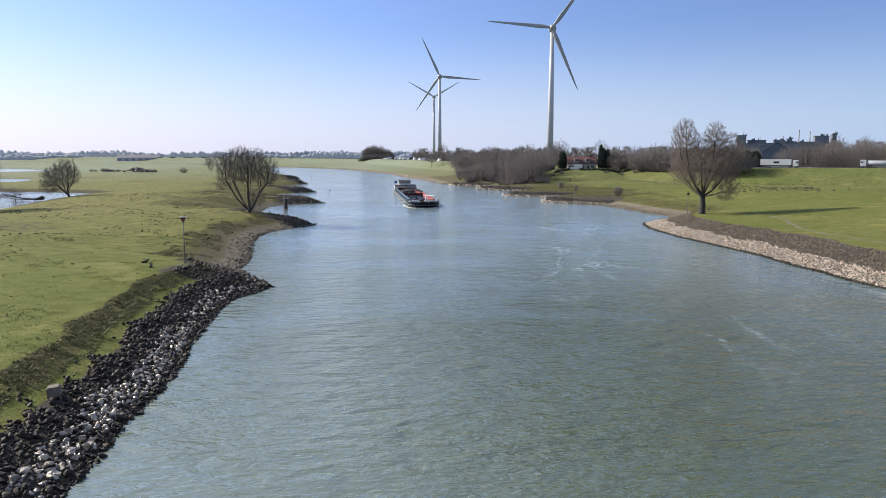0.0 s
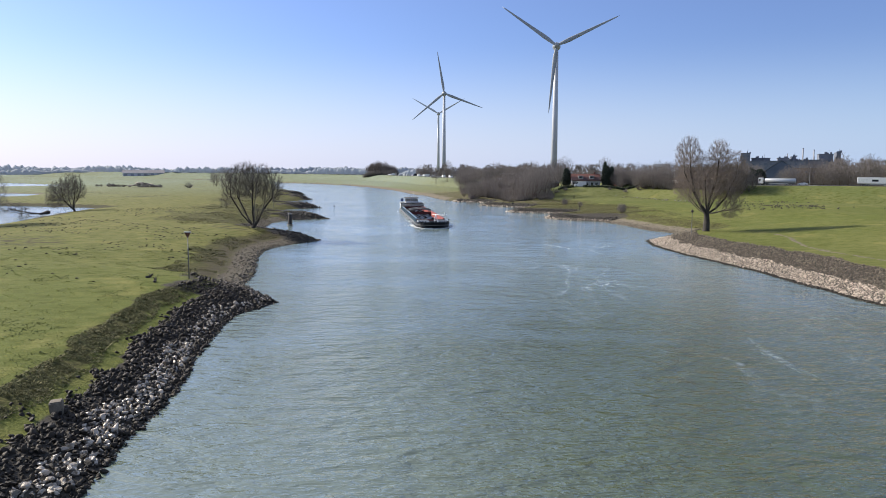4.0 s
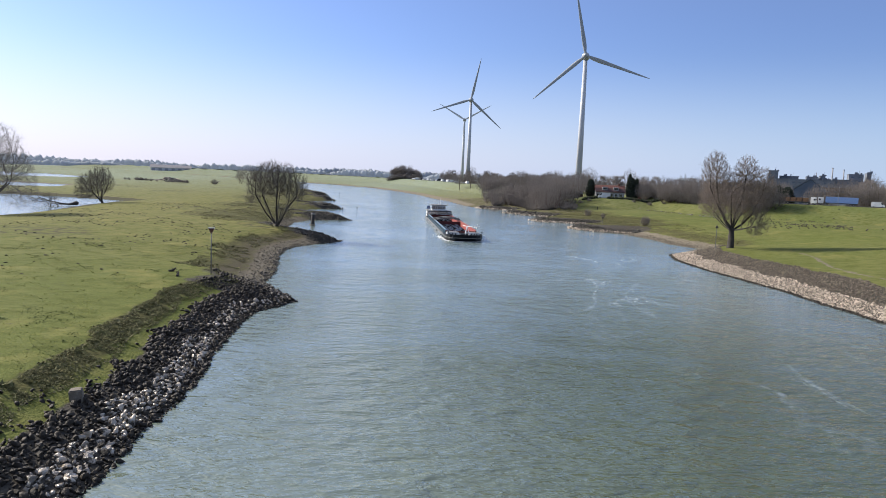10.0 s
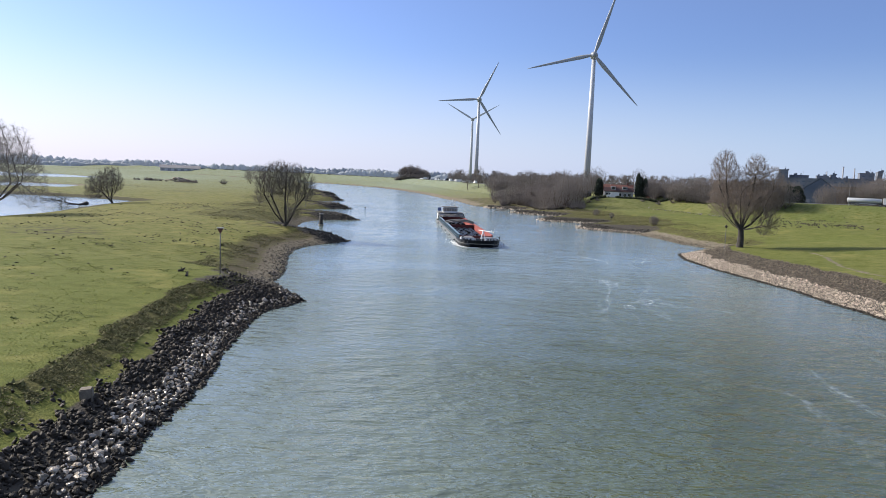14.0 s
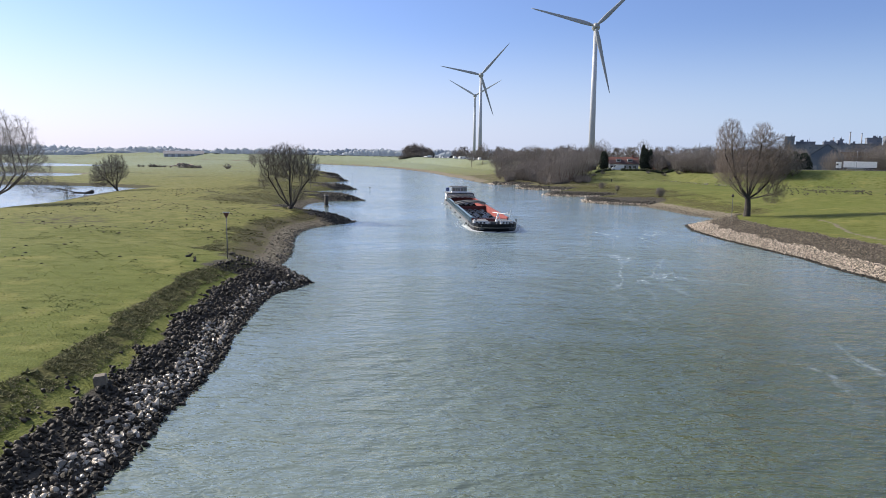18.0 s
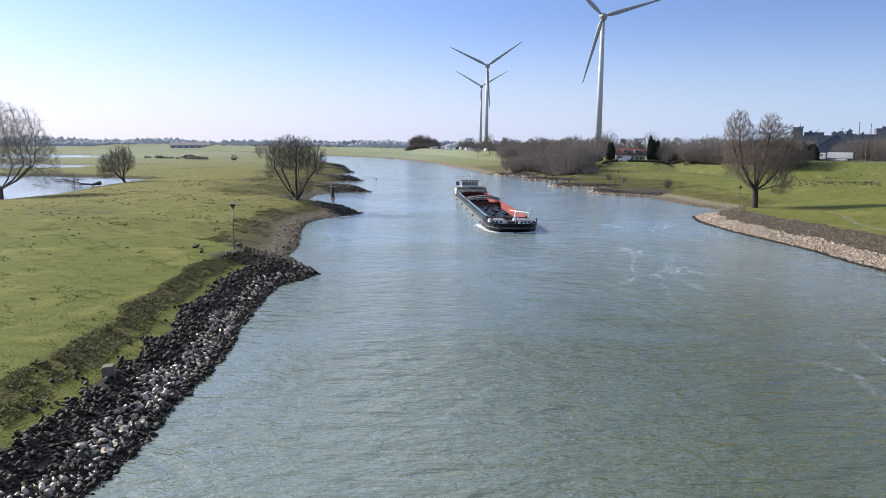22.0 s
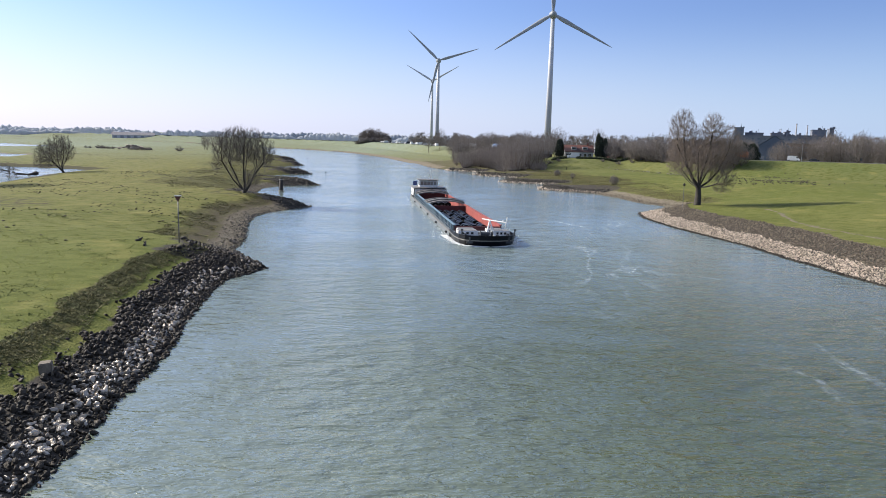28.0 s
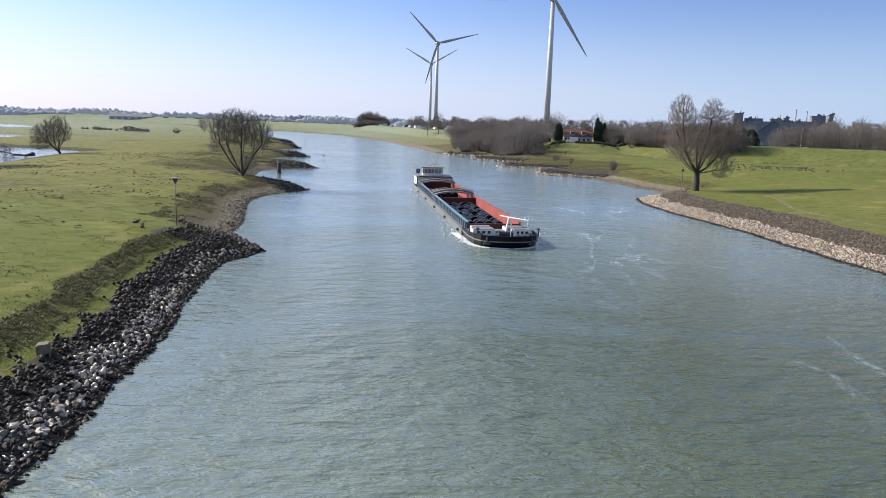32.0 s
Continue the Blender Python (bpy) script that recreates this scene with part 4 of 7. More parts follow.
class Crown:
    """A tree grown into the space of its crown: limbs reach for points spread through the lobes until all are taken."""

    def __init__(self, seed, lobes, roots, points=2200, step=0.45, kill=0.75, tip=0.02, rise=0.12, power=2.25, twigs=5, twig=1.1, droop=0.0, thick=0.14, flare=1.0, stout=0.0):
        r = np.random.default_rng(seed)
        vol = np.array([q[3] * q[4] * q[5] for q in lobes])
        pick = r.choice(len(lobes), points, p=vol / vol.sum())
        d = r.normal(size=(points, 3))
        d /= np.linalg.norm(d, axis=1, keepdims=True)
        lob = np.array(lobes, float)[pick]
        P = lob[:, :3] + d * lob[:, 3:] * r.random((points, 1)) ** 0.45
        P = P[P[:, 2] > 0.5]
        pos, par = [], []
        for line in roots:
            last = min(range(len(pos)), key=lambda k: np.linalg.norm(pos[k] - line[0])) if pos else -1
            for q in line[1 if pos else 0:]:
                pos.append(np.array(q, float)), par.append(last)
                last = len(pos) - 1
        near, dist = np.zeros(len(P), int), np.full(len(P), 1e9)

        def meet(first):
            q = np.array(pos[first:])
            d2 = np.linalg.norm(P[:, None] - q[None], axis=2)
            j = d2.argmin(1)
            better = d2[np.arange(len(P)), j] < dist
            dist[better], near[better] = d2[np.arange(len(P)), j][better], j[better] + first

        meet(0)
        for _ in range(90):
            if not len(P):
                break
            first = len(pos)
            to = P - np.array(pos)[near]
            to /= np.linalg.norm(to, axis=1, keepdims=True) + 1e-9
            for k in np.unique(near):
                w = to[near == k].mean(0) + r.normal(0, 0.16, 3) + (0, 0, rise)
                pos.append(pos[k] + w / (np.linalg.norm(w) + 1e-9) * step), par.append(int(k))
            if len(pos) > 9000:
                break
            meet(first)
            keep = dist > kill
            P, near, dist = P[keep], near[keep], dist[keep]
        co, par = np.array(pos), np.array(par)
        n = len(co)
        load, kids = np.zeros(n), [[] for _ in range(n)]
        for k in range(n - 1, -1, -1):
            if not kids[k]:
                load[k] = tip ** power
            if par[k] >= 0:
                load[par[k]] += load[k]
                kids[par[k]].append(k)
        rad = load ** (1 / power)
        rad = rad * np.where(rad > 0.22, 1 + stout * np.clip(1 - co[:, 2] / 5.5, 0, 1), 1)
        self.trunk, self.crown = Geo(), Geo()
        starts = [k for k in range(n) if par[k] < 0]
        while starts:
            k = starts.pop()
            chain = [k] if par[k] < 0 else [par[k], k]
            while kids[k]:
                kids[k].sort(key=lambda q: -rad[q])
                starts += kids[k][1:]
                k = kids[k][0]
                chain.append(k)
            rr = [float(rad[q]) for q in chain]
            rr[0] = min(rr[0], rr[1] * 1.1) if len(rr) > 1 and par[chain[0]] >= 0 else rr[0] * flare
            if len(chain) > 1:
                fat = rr[1] > thick
                (self.trunk if fat else self.crown).tube([tuple(co[q]) for q in chain], rr, 8 if fat else (4 if rr[1] > 0.05 else 3), False)
        thin = np.where((rad < tip * 3.2) & (par >= 0))[0]
        thin = np.repeat(thin, twigs)
        way = co[thin] - co[par[thin]]
        way = way / (np.linalg.norm(way, axis=1, keepdims=True) + 1e-9) + r.normal(0, 0.55, (len(thin), 3)) + (0, 0, 0.25 - droop)
        way /= np.linalg.norm(way, axis=1, keepdims=True)
        ln = twig * r.uniform(0.45, 1.2, len(thin))
        v, f = cones(co[thin], way, ln, np.full(len(thin), tip * 0.6))
        self.crown.add(v.tolist(), f.tolist())
        k = np.repeat(np.arange(len(thin)), 2)
        foot = co[thin][k] + way[k] * (ln[k] * r.uniform(0.2, 0.8, len(k)))[:, None]
        side = way[k] + r.normal(0, 0.6, (len(k), 3)) + (0, 0, 0.15 - droop * 2)
        side /= np.linalg.norm(side, axis=1, keepdims=True)
        v, f = cones(foot, side, ln[k] * r.uniform(0.4, 0.8, len(k)), np.full(len(k), tip * 0.45))
        self.crown.add(v.tolist(), f.tolist())

    objects = Tree.objects


# the willow on the left bank: many stems fanning from the foot into a broad dome
FAN = [(-0.8, 0.2), (-0.45, -0.3), (-0.2, 0.35), (0.1, -0.2), (0.35, 0.25), (0.6, -0.1), (0.75, 0.3)]
tr = Crown(3, [(-1.2, 0, 11.4, 5.8, 5.6, 4.6), (-5.4, 0.6, 9.6, 2.8, 3.2, 3.6), (4.4, 0, 10.0, 3.4, 3.6, 4.2), (-6.2, 0, 6.4, 2.0, 2.4, 1.6), (2.6, 0, 12.6, 2.6, 3, 2.8), (1.8, 0.6, 3.4, 2.6, 2.4, 2.6)],
           [[(0, 0, -0.4), (0, 0, 0.5), (0, 0, 1.0)]] + [[(u * 0.4, v * 0.4, 0.3), (u * 1.4 + 0.1, v * 1.1, 2.0 - 0.3 * abs(u)), (u * 3.1 - 0.4 * math.sin(9 * u), v * 2.8, 4.6 - abs(u) + 0.6 * math.sin(5 * v)), (u * 5.4 + 0.5 * math.sin(4 * v), v * 4.0, 7.0 + 1.0 * math.cos(7 * u))]
            for u, v in FAN + [(-0.95, -0.1), (0.25, -0.35)]], 3200, 0.4, 0.56, 0.022, 0.3, 2.16, 5, 1.1, -0.15, flare=1.3, stout=0.4)
tr.objects("willow_tree", "bare many-stemmed willow on the river bank", "tree", on_ground(-47.6, 177.2), M_BARK_DARK, M_TWIG_DARK)

# the big tree on the right bank: short trunk, wide dome, two tall lobes and a drooping skirt
LOBE_A, LOBE_B, LOBE_C = (-4.6, 0.5, 16.6, 3.4, 3.2, 5.8), (2.2, -0.3, 16.2, 3.0, 3.0, 5.6), (6.4, 0.4, 13.8, 3.2, 3.6, 5.2)
tr = Crown(11, [(0.6, 0, 11.2, 8.0, 7.0, 5.4), LOBE_A, LOBE_A, LOBE_A, LOBE_B, LOBE_B, LOBE_B, LOBE_C, LOBE_C, (-1.0, 0.6, 14.2, 3.0, 3.2, 4.6), (5.4, -1, 6.6, 3.0, 3.6, 4.2), (-5.4, 0, 10.5, 3.0, 3.5, 3.6)],
           [[(0, 0, -0.5), (0, 0, 0.4), (0.05, 0, 2.2), (0, 0, 4.2)], [(0, 0, 4.0), (-1.6, 0.2, 6.5), (-3.0, 0.4, 9.5), (-3.8, 0.5, 13), (-4.2, 0.5, 16)], [(0, 0, 4.1), (0.5, 0, 7.5), (1.4, -0.2, 11), (2.0, -0.3, 14), (2.2, -0.3, 17)],
            [(-1.6, 0.2, 6.5), (-3.8, -0.4, 10), (-5.6, 0.2, 14)], [(0, 0, 3.8), (2.2, 0.3, 5.6), (4.4, 0.4, 8.0), (5.8, 0.4, 11.5)], [(0, 0, 3.6), (1.8, -1.4, 4.6), (3.6, -2.4, 5.6)], [(0, 0, 3.9), (-2.2, -0.8, 5.2), (-4.6, -1.2, 7.4)], [(0, 0, 3.9), (0.2, 2.0, 6.0)],
            [(0, 0, 4.2), (-0.6, -0.6, 8.0), (-1.2, -1.4, 12.0)], [(0, 0, 4.2), (1.8, 0.8, 7.5), (3.8, 1.2, 11.0)], [(0, 0, 3.7), (-1.6, 1.6, 5.8), (-3.6, 2.6, 8.6)], [(0, 0, 3.8), (3.0, -0.6, 4.9), (5.6, -1.0, 5.4)]],
           7200, 0.36, 0.48, 0.0175, 0.4, 2.14, 6, 0.9, -0.45, flare=1.25, stout=0.5)
tr.objects("poplar_tree", "large bare tree with drooping reddish twigs on the stone bank", "tree", on_ground(61.9, 172.5), M_BARK_DARK, M_TWIG_RED)

# the old tree at the pond, leaning over the water
tr = Crown(21, [(1, 0, 15, 14, 12, 9), (10, 0, 12, 8, 8, 7), (4, 0, 21, 9, 8, 6), (14, 0, 6, 5, 5, 4), (-8, 0, 14, 8, 8, 8)],
           [[(0, 0, -0.8), (0.1, 0, 1.0), (0.2, 0, 2.6)]] + [[(0.2, 0, 1.8), (math.cos(a) * q * 4 + 0.2, math.sin(a) * 3, 5.2), (math.cos(a) * q * 8, math.sin(a) * 6, 9.5)]
            for a, q in ((0.0, 1.3), (0.5, 0.8), (2.8, 0.8), (3.5, 0.6), (1.5, 0.4), (5.0, 0.8), (-0.4, 1.5))], 3800, 0.6, 0.86, 0.023, 0.12, 2.2, 5, 1.6, flare=1.4)
tr.objects("willow_tree", "large bare spreading willow leaning over the pond", "tree", pose(-141, 201, 0.2), M_BARK, M_TWIG_PALE)

# the bushy tree at the end of the pond
tr = Crown(31, [(-3.2, 0, 6.8, 6.4, 6.0, 5.0), (-6.8, 0, 4.0, 3.4, 3.6, 3.4), (-0.4, 0, 10.0, 4.6, 4.8, 4.4), (2.8, 0, 7.6, 2.6, 3, 3.4)],
           [[(0.8, 0, -0.5), (0.5, 0, 0.6), (0, 0, 1.7)]] + [[(0.3, 0, 0.8), (u * 1.3 - 0.6, v * 1.2, 2.4), (u * 3.4 - 1.2, v * 3, 4.4)] for u, v in FAN], 2300, 0.44, 0.66, 0.024, 0.2, 2.1, 6, 1.2, flare=1.2)
tr.objects("willow_tree", "bare round-crowned willow at the pond's edge", "tree", on_ground(-141.3, 272.3), M_BARK_DARK, M_TWIG_DARK)


def wood_model(seed, height, bark, twigs, stems, label, name="tree", category="tree", wide=0.72):
    """A bare tree or bush for the woods, with an uneven rounded crown."""
    r, h, w = random.Random(seed), height, height * wide * 0.5
    low = 0.62 if stems == 1 else 0.52
    lobes = [(0, 0, h * low, w * 0.8, w * 0.8, h * (1 - low))] + [(r.uniform(-0.6, 0.6) * w, r.uniform(-0.6, 0.6) * w, h * r.uniform(0.4, 0.74), w * 0.46, w * 0.46, h * 0.2) for _ in range(6)]
    if stems == 1:
        roots = [[(0, 0, -0.3), (0.05, 0, h * 0.12), (0.0, 0.1, h * 0.28)]]
    else:
        roots = [[(0, 0, -0.3), (0, 0, 0.1)]] + [[(0, 0, 0), (math.cos(k * 2.4) * 0.9, math.sin(k * 2.4) * 0.9, h * 0.12), (math.cos(k * 2.4) * w * 0.4, math.sin(k * 2.4) * w * 0.4, h * 0.3)] for k in range(stems)]
    big = height > 14
    tr = Crown(seed, lobes, roots, 1350, 0.038 * h, 0.052 * h, 0.024 if big else 0.021, 0.15, 2.2, 5, 0.06 * h, -0.1, thick=0.1)
    return tr.objects(name, label, category, pose(0, 0, -60), bark, twigs, "woods along the dike")


def shrub_model():
    """A low airy dome of thin bare rods rising from the foot."""
    r = random.Random(61)
    stems, twigs = Geo(), Geo()
    for k in range(34):
        a, lean = r.uniform(0, math.tau), r.uniform(0.05, 1.6)
        h = r.uniform(2.6, 3.8) / (1 + 0.25 * lean)
        foot = Vector((math.cos(a), math.sin(a), 0)) * r.uniform(0.1, 0.7) + Vector((0, 0, -0.2))
        d = Vector((math.cos(a) * lean, math.sin(a) * lean, 1)).normalized()
        pts = [foot, foot + d * h * 0.5, foot + d * h * 0.85 + Vector((r.gauss(0, 0.15), r.gauss(0, 0.15), 0.15))]
        (stems if k < 10 else twigs).tube(pts, [0.06, 0.045, 0.02], 3)
        for q in range(13):
            u = r.uniform(0.06, 1.0)
            b0 = pts[0].lerp(pts[1], u * 2) if u < 0.5 else pts[1].lerp(pts[2], u * 2 - 1)
            e = (d + Vector((r.gauss(0, 0.6), r.gauss(0, 0.6), r.gauss(0.1, 0.4)))).normalized()
            twigs.tube([b0, b0 + e * r.uniform(0.5, 1.2)], [0.03, 0.018], 3)
    t = thing("shrub", "bare low shrub on the meadow", "shrub", "shrubs on the meadows", pose(0, 0, -60))
    part("trunk", stems, M_BARK, t)
    part("crown", twigs, M_TWIG, t)
    return t


MODELS = [wood_model(41, 16, M_BARK, M_TWIG_GREY, 1, "bare tree in the wood behind the dike"), wood_model(42, 15, M_BARK, M_TWIG, 1, "bare tree in the wood behind the dike"),
          wood_model(43, 13, M_BARK, M_TWIG, 5, "bare many-stemmed bush in the thicket", "bush", "bush", 0.95), wood_model(44, 17, M_BARK, M_TWIG, 4, "bare tree in the wood behind the dike"),
          shrub_model()]
USED = set()


def plant(k, x, y, size=1.0, label=""):
    at = on_ground(x, y, -0.1, RNG.uniform(0, 360), size)
    if k in USED:
        t = copy_thing(MODELS[k], at)
    else:
        t = MODELS[k]
        t.matrix_basis = on_ground(x, y)
        USED.add(k)
    return tagged(t, label)


# woods behind the dike, from the far clump round to the factory
for k in range(190):
    a = RNG.uniform(-0.02, 0.74) if k < 130 else RNG.uniform(0.22, 0.74)
    d = RNG.uniform(425, 520) if a > 0.1 else RNG.uniform(590, 700)
    x, y = math.sin(a) * d, math.cos(a) * d
    road = float(seg_dist(np.array(x), np.array(y), ROAD))
    if road < 14 or (abs(x - 78) < 16 and y < 425) or (0.405 < a < 0.475 and d > 440):
        continue
    plant(int(RNG.choice((0, 1, 3, 0))) if a < 0.46 else 0, x, y, RNG.uniform(0.85, 1.2) * (1.25 if a > 0.46 else 1.0))
for k in range(44):
    a, d = RNG.uniform(0.015, 0.13), RNG.uniform(440, 590)
    x, y = math.sin(a) * d, math.cos(a) * d
    if float(seg_dist(np.array(x), np.array(y), ROAD)) > 11:
        plant(int(RNG.choice((0, 1, 3))), x, y, RNG.uniform(0.7, 1.0))
for k in range(54):
    a, d = RNG.uniform(-0.04, 0.075), RNG.uniform(800, 930)
    x, y = math.sin(a) * d, math.cos(a) * d
    if float(seg_dist(np.array(x), np.array(y), ROAD)) > 12 and x > -60:
        plant(int(RNG.choice((0, 3))), x, y, RNG.uniform(0.75, 1.05))
# brush between the house and the bend of the road
for k in range(56):
    s_ = RNG.uniform(1172, 1250)
    p, d = road_at(s_, RNG.uniform(6.5, 13))
    if abs(p.x - 78) > 15:
        plant(2 if k % 4 else 4, p.x, p.y, RNG.uniform(0.5, 0.85) if k % 4 else 1.1)
for k in range(60):
    p, d = road_at(RNG.uniform(1158, 1215), RNG.uniform(6.5, 12))
    if abs(p.x - 78) > 12:
        plant(4, p.x, p.y, RNG.uniform(0.75, 1.05), "bare brush below the dike road")
for k in range(28):
    p, d = road_at(RNG.uniform(1160, 1228), RNG.uniform(7, 15))
    if abs(p.x - 78) > 12:
        plant(2, p.x, p.y, RNG.uniform(0.5, 0.75))
for k in range(12):
    a, d = RNG.uniform(0.45, 0.56), RNG.uniform(440, 475)
    plant(int(RNG.choice((0, 2))), math.sin(a) * d, math.cos(a) * d, RNG.uniform(0.45, 0.65))
# the depth of the woods behind the first rows
wp, ws = [], []
for k in range(230):
    a = RNG.uniform(-0.03, 0.76)
    d = RNG.uniform(520, 640) if a > 0.1 else RNG.uniform(700, 820)
    if 0.405 < a < 0.475:
        continue
    h, x0, y0 = RNG.uniform(12, 18) * (1.2 if a > 0.46 else 1.0), math.sin(a) * d, math.cos(a) * d
    for q in range(90):
        u = RNG.random() ** 0.7
        r = h * 0.36 * (1 - abs(u - 0.45)) * RNG.random() ** 0.5
        b_ = RNG.uniform(0, math.tau)
        wp.append((x0 + math.cos(b_) * r, y0 + math.sin(b_) * r, 3.2 + u * h)), ws.append(RNG.uniform(0.7, 1.5))
tagged(new("wood", scatter("wood", SPRAYS, np.array(wp), np.array(ws)[:, None] * np.array((1.0, 1.0, 1.7)), M_TWIG_GREY, RNG, 0.5)), "dense bare brown wood behind the dike", "wood", kind="stuff")
# thicket on the river side of the dike
for k in range(38):
    a, d = RNG.uniform(0.035, 0.145), RNG.uniform(345, 420)
    x, y = math.sin(a) * d, math.cos(a) * d
    if float(seg_dist(np.array(x), np.array(y), RIGHT_LINE)) > 9:
        plant(2 if k % 3 else 3, x, y, (RNG.uniform(0.45, 1.0) if k % 3 else RNG.uniform(0.5, 0.8)) * (0.62 + 0.38 * min(1, max(0, (a - 0.05) / 0.05))) * (1 + 0.6 * math.exp(-((a - 0.125) / 0.022) ** 2)))
for k in range(26):
    a, d = RNG.uniform(0.02, 0.09), RNG.uniform(375, 425)
    x, y = math.sin(a) * d, math.cos(a) * d
    if float(seg_dist(np.array(x), np.array(y), RIGHT_LINE)) > 9:
        plant(2, x, y, RNG.uniform(0.4, 0.75))
for k in range(66):
    a, d = RNG.uniform(0.015, 0.15), RNG.uniform(345, 392)
    x, y = math.sin(a) * d, math.cos(a) * d
    if float(seg_dist(np.array(x), np.array(y), RIGHT_LINE)) > 7:
        plant(4, x, y, RNG.uniform(0.7, 1.35))
for k in range(34):
    a, d = RNG.uniform(0.035, 0.105), RNG.uniform(392, 438)
    x, y = math.sin(a) * d, math.cos(a) * d
    if float(seg_dist(np.array(x), np.array(y), RIGHT_LINE)) > 9 and float(seg_dist(np.array(x), np.array(y), ROAD)) > 9:
        plant(2 if k % 3 == 0 else 4, x, y, RNG.uniform(0.35, 0.6) if k % 3 == 0 else RNG.uniform(0.8, 1.4))
for k in range(44):
    a, d = RNG.uniform(0.05, 0.11), RNG.uniform(385, 432)
    x, y = math.sin(a) * d, math.cos(a) * d
    if float(seg_dist(np.array(x), np.array(y), RIGHT_LINE)) > 9 and float(seg_dist(np.array(x), np.array(y), ROAD)) > 7:
        plant(4, x, y, RNG.uniform(1.2, 1.9))
# the wood that closes the gap between thicket and dike
for k in range(30):
    a, d = RNG.uniform(0.048, 0.1), RNG.uniform(440, 505)
    x, y = math.sin(a) * d, math.cos(a) * d
    if float(seg_dist(np.array(x), np.array(y), ROAD)) > 9:
        plant(2 if k % 3 else 0, x, y, RNG.uniform(0.6, 0.85))
# the trees beside and behind the house
for x, y, s in ((60, 415, 0.9), (54, 405, 0.8), (98, 425, 0.8), (105, 450, 0.95), (116, 440, 1.0), (126, 430, 0.8), (95, 440, 0.95), (70, 440, 0.9), (127, 352, 0.75), (133, 350, 0.9), (139, 346, 0.7), (136, 347, 0.88), (143, 344, 0.72), (131, 349, 0.9), (135, 344, 0.88), (139, 343, 0.9), (142, 347, 0.88), (130, 346, 0.7), (140, 349, 0.9), (146, 346, 0.55)):
    plant(3 if s > 0.85 else 2, x, y, s)
# clump on the far meadow
for k in range(48):
    u = RNG.uniform(-1, 1)
    plant(int(RNG.choice((0, 3))), -79 + 19 * u, 868 - 7 * u + RNG.uniform(0, 22), RNG.uniform(0.8, 1.08) * (1 - 0.25 * u * u))
for k in range(22):
    u = RNG.uniform(-1, 1)
    plant(4, -79 + 20 * u, 862 - 7 * u, RNG.uniform(1.2, 2.0), "bare scrub below the clump of trees")
# shrubs on both meadows
for x, y, s in ((59.9, 248.3, 0.29), (60.6, 248.0, 0.25), (59.4, 248.8, 0.26), (60.1, 247.7, 0.22), (49.4, 305, 0.26), (50.2, 305.4, 0.22), (48.9, 304.6, 0.2), (54.2, 296, 0.2), (54.7, 296.3, 0.17)):
    plant(2, x, y, s, "small rounded bare bush on the meadow")
for x, y, s in ((-185, 519, 1.3), (-209, 528, 0.6), (-213, 531, 0.7), (-216, 530, 0.5), (-221, 533, 0.65), (-224, 531, 0.5), (-228, 536, 0.6), (-235, 536, 0.55), (-243, 544, 0.5), (-247, 545, 0.75), (-251, 546, 0.6), (-254, 548, 0.5), (-262, 548, 0.6),
                (58, 384, 0.7), (63, 386, 0.6), (86, 384, 0.5), (94, 383, 0.6), (101, 381, 0.5), (52, 388, 0.8)):
    plant(4, x, y, s, "small bare shrub on the meadow")
for x, y, s in ((-166, 560, 0.85), (-172, 560, 0.95), (-180, 565, 0.8), (-190, 700, 0.9), (-183, 568, 0.7)):
    plant(3 if s > 0.75 else 0, x, y, s, "bare tree on the far meadow")

for k in range(13):
    u = RNG.random()
    x, y = (-205 - 28 * u, 527 + 10 * u) if k % 2 else (-240 - 26 * u, 543 + 6 * u)
    plant(4, x, y + RNG.normal(0, 1.5), RNG.uniform(0.55, 0.9), "small bare shrub on the meadow")
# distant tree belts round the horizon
# Distance haze is painted into this pale blue-grey base colour of the far trees.
M_FAR_HAZE = mat("far_woods", (0.56, 0.595, 0.655), 0.95, var=0.12, scale=0.02)
fn = M_FAR_HAZE.node_tree
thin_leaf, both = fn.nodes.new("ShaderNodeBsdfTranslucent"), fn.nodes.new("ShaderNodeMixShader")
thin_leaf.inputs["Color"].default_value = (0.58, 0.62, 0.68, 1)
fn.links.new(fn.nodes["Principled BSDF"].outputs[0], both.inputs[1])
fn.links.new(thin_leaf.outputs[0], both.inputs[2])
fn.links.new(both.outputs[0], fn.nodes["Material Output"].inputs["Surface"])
belts = [(RNG.uniform(-0.8, 0.75), RNG.uniform(1330, 2100), RNG.uniform(0.08, 0.3), RNG.uniform(15, 27)) for _ in range(34)]
g = Geo()
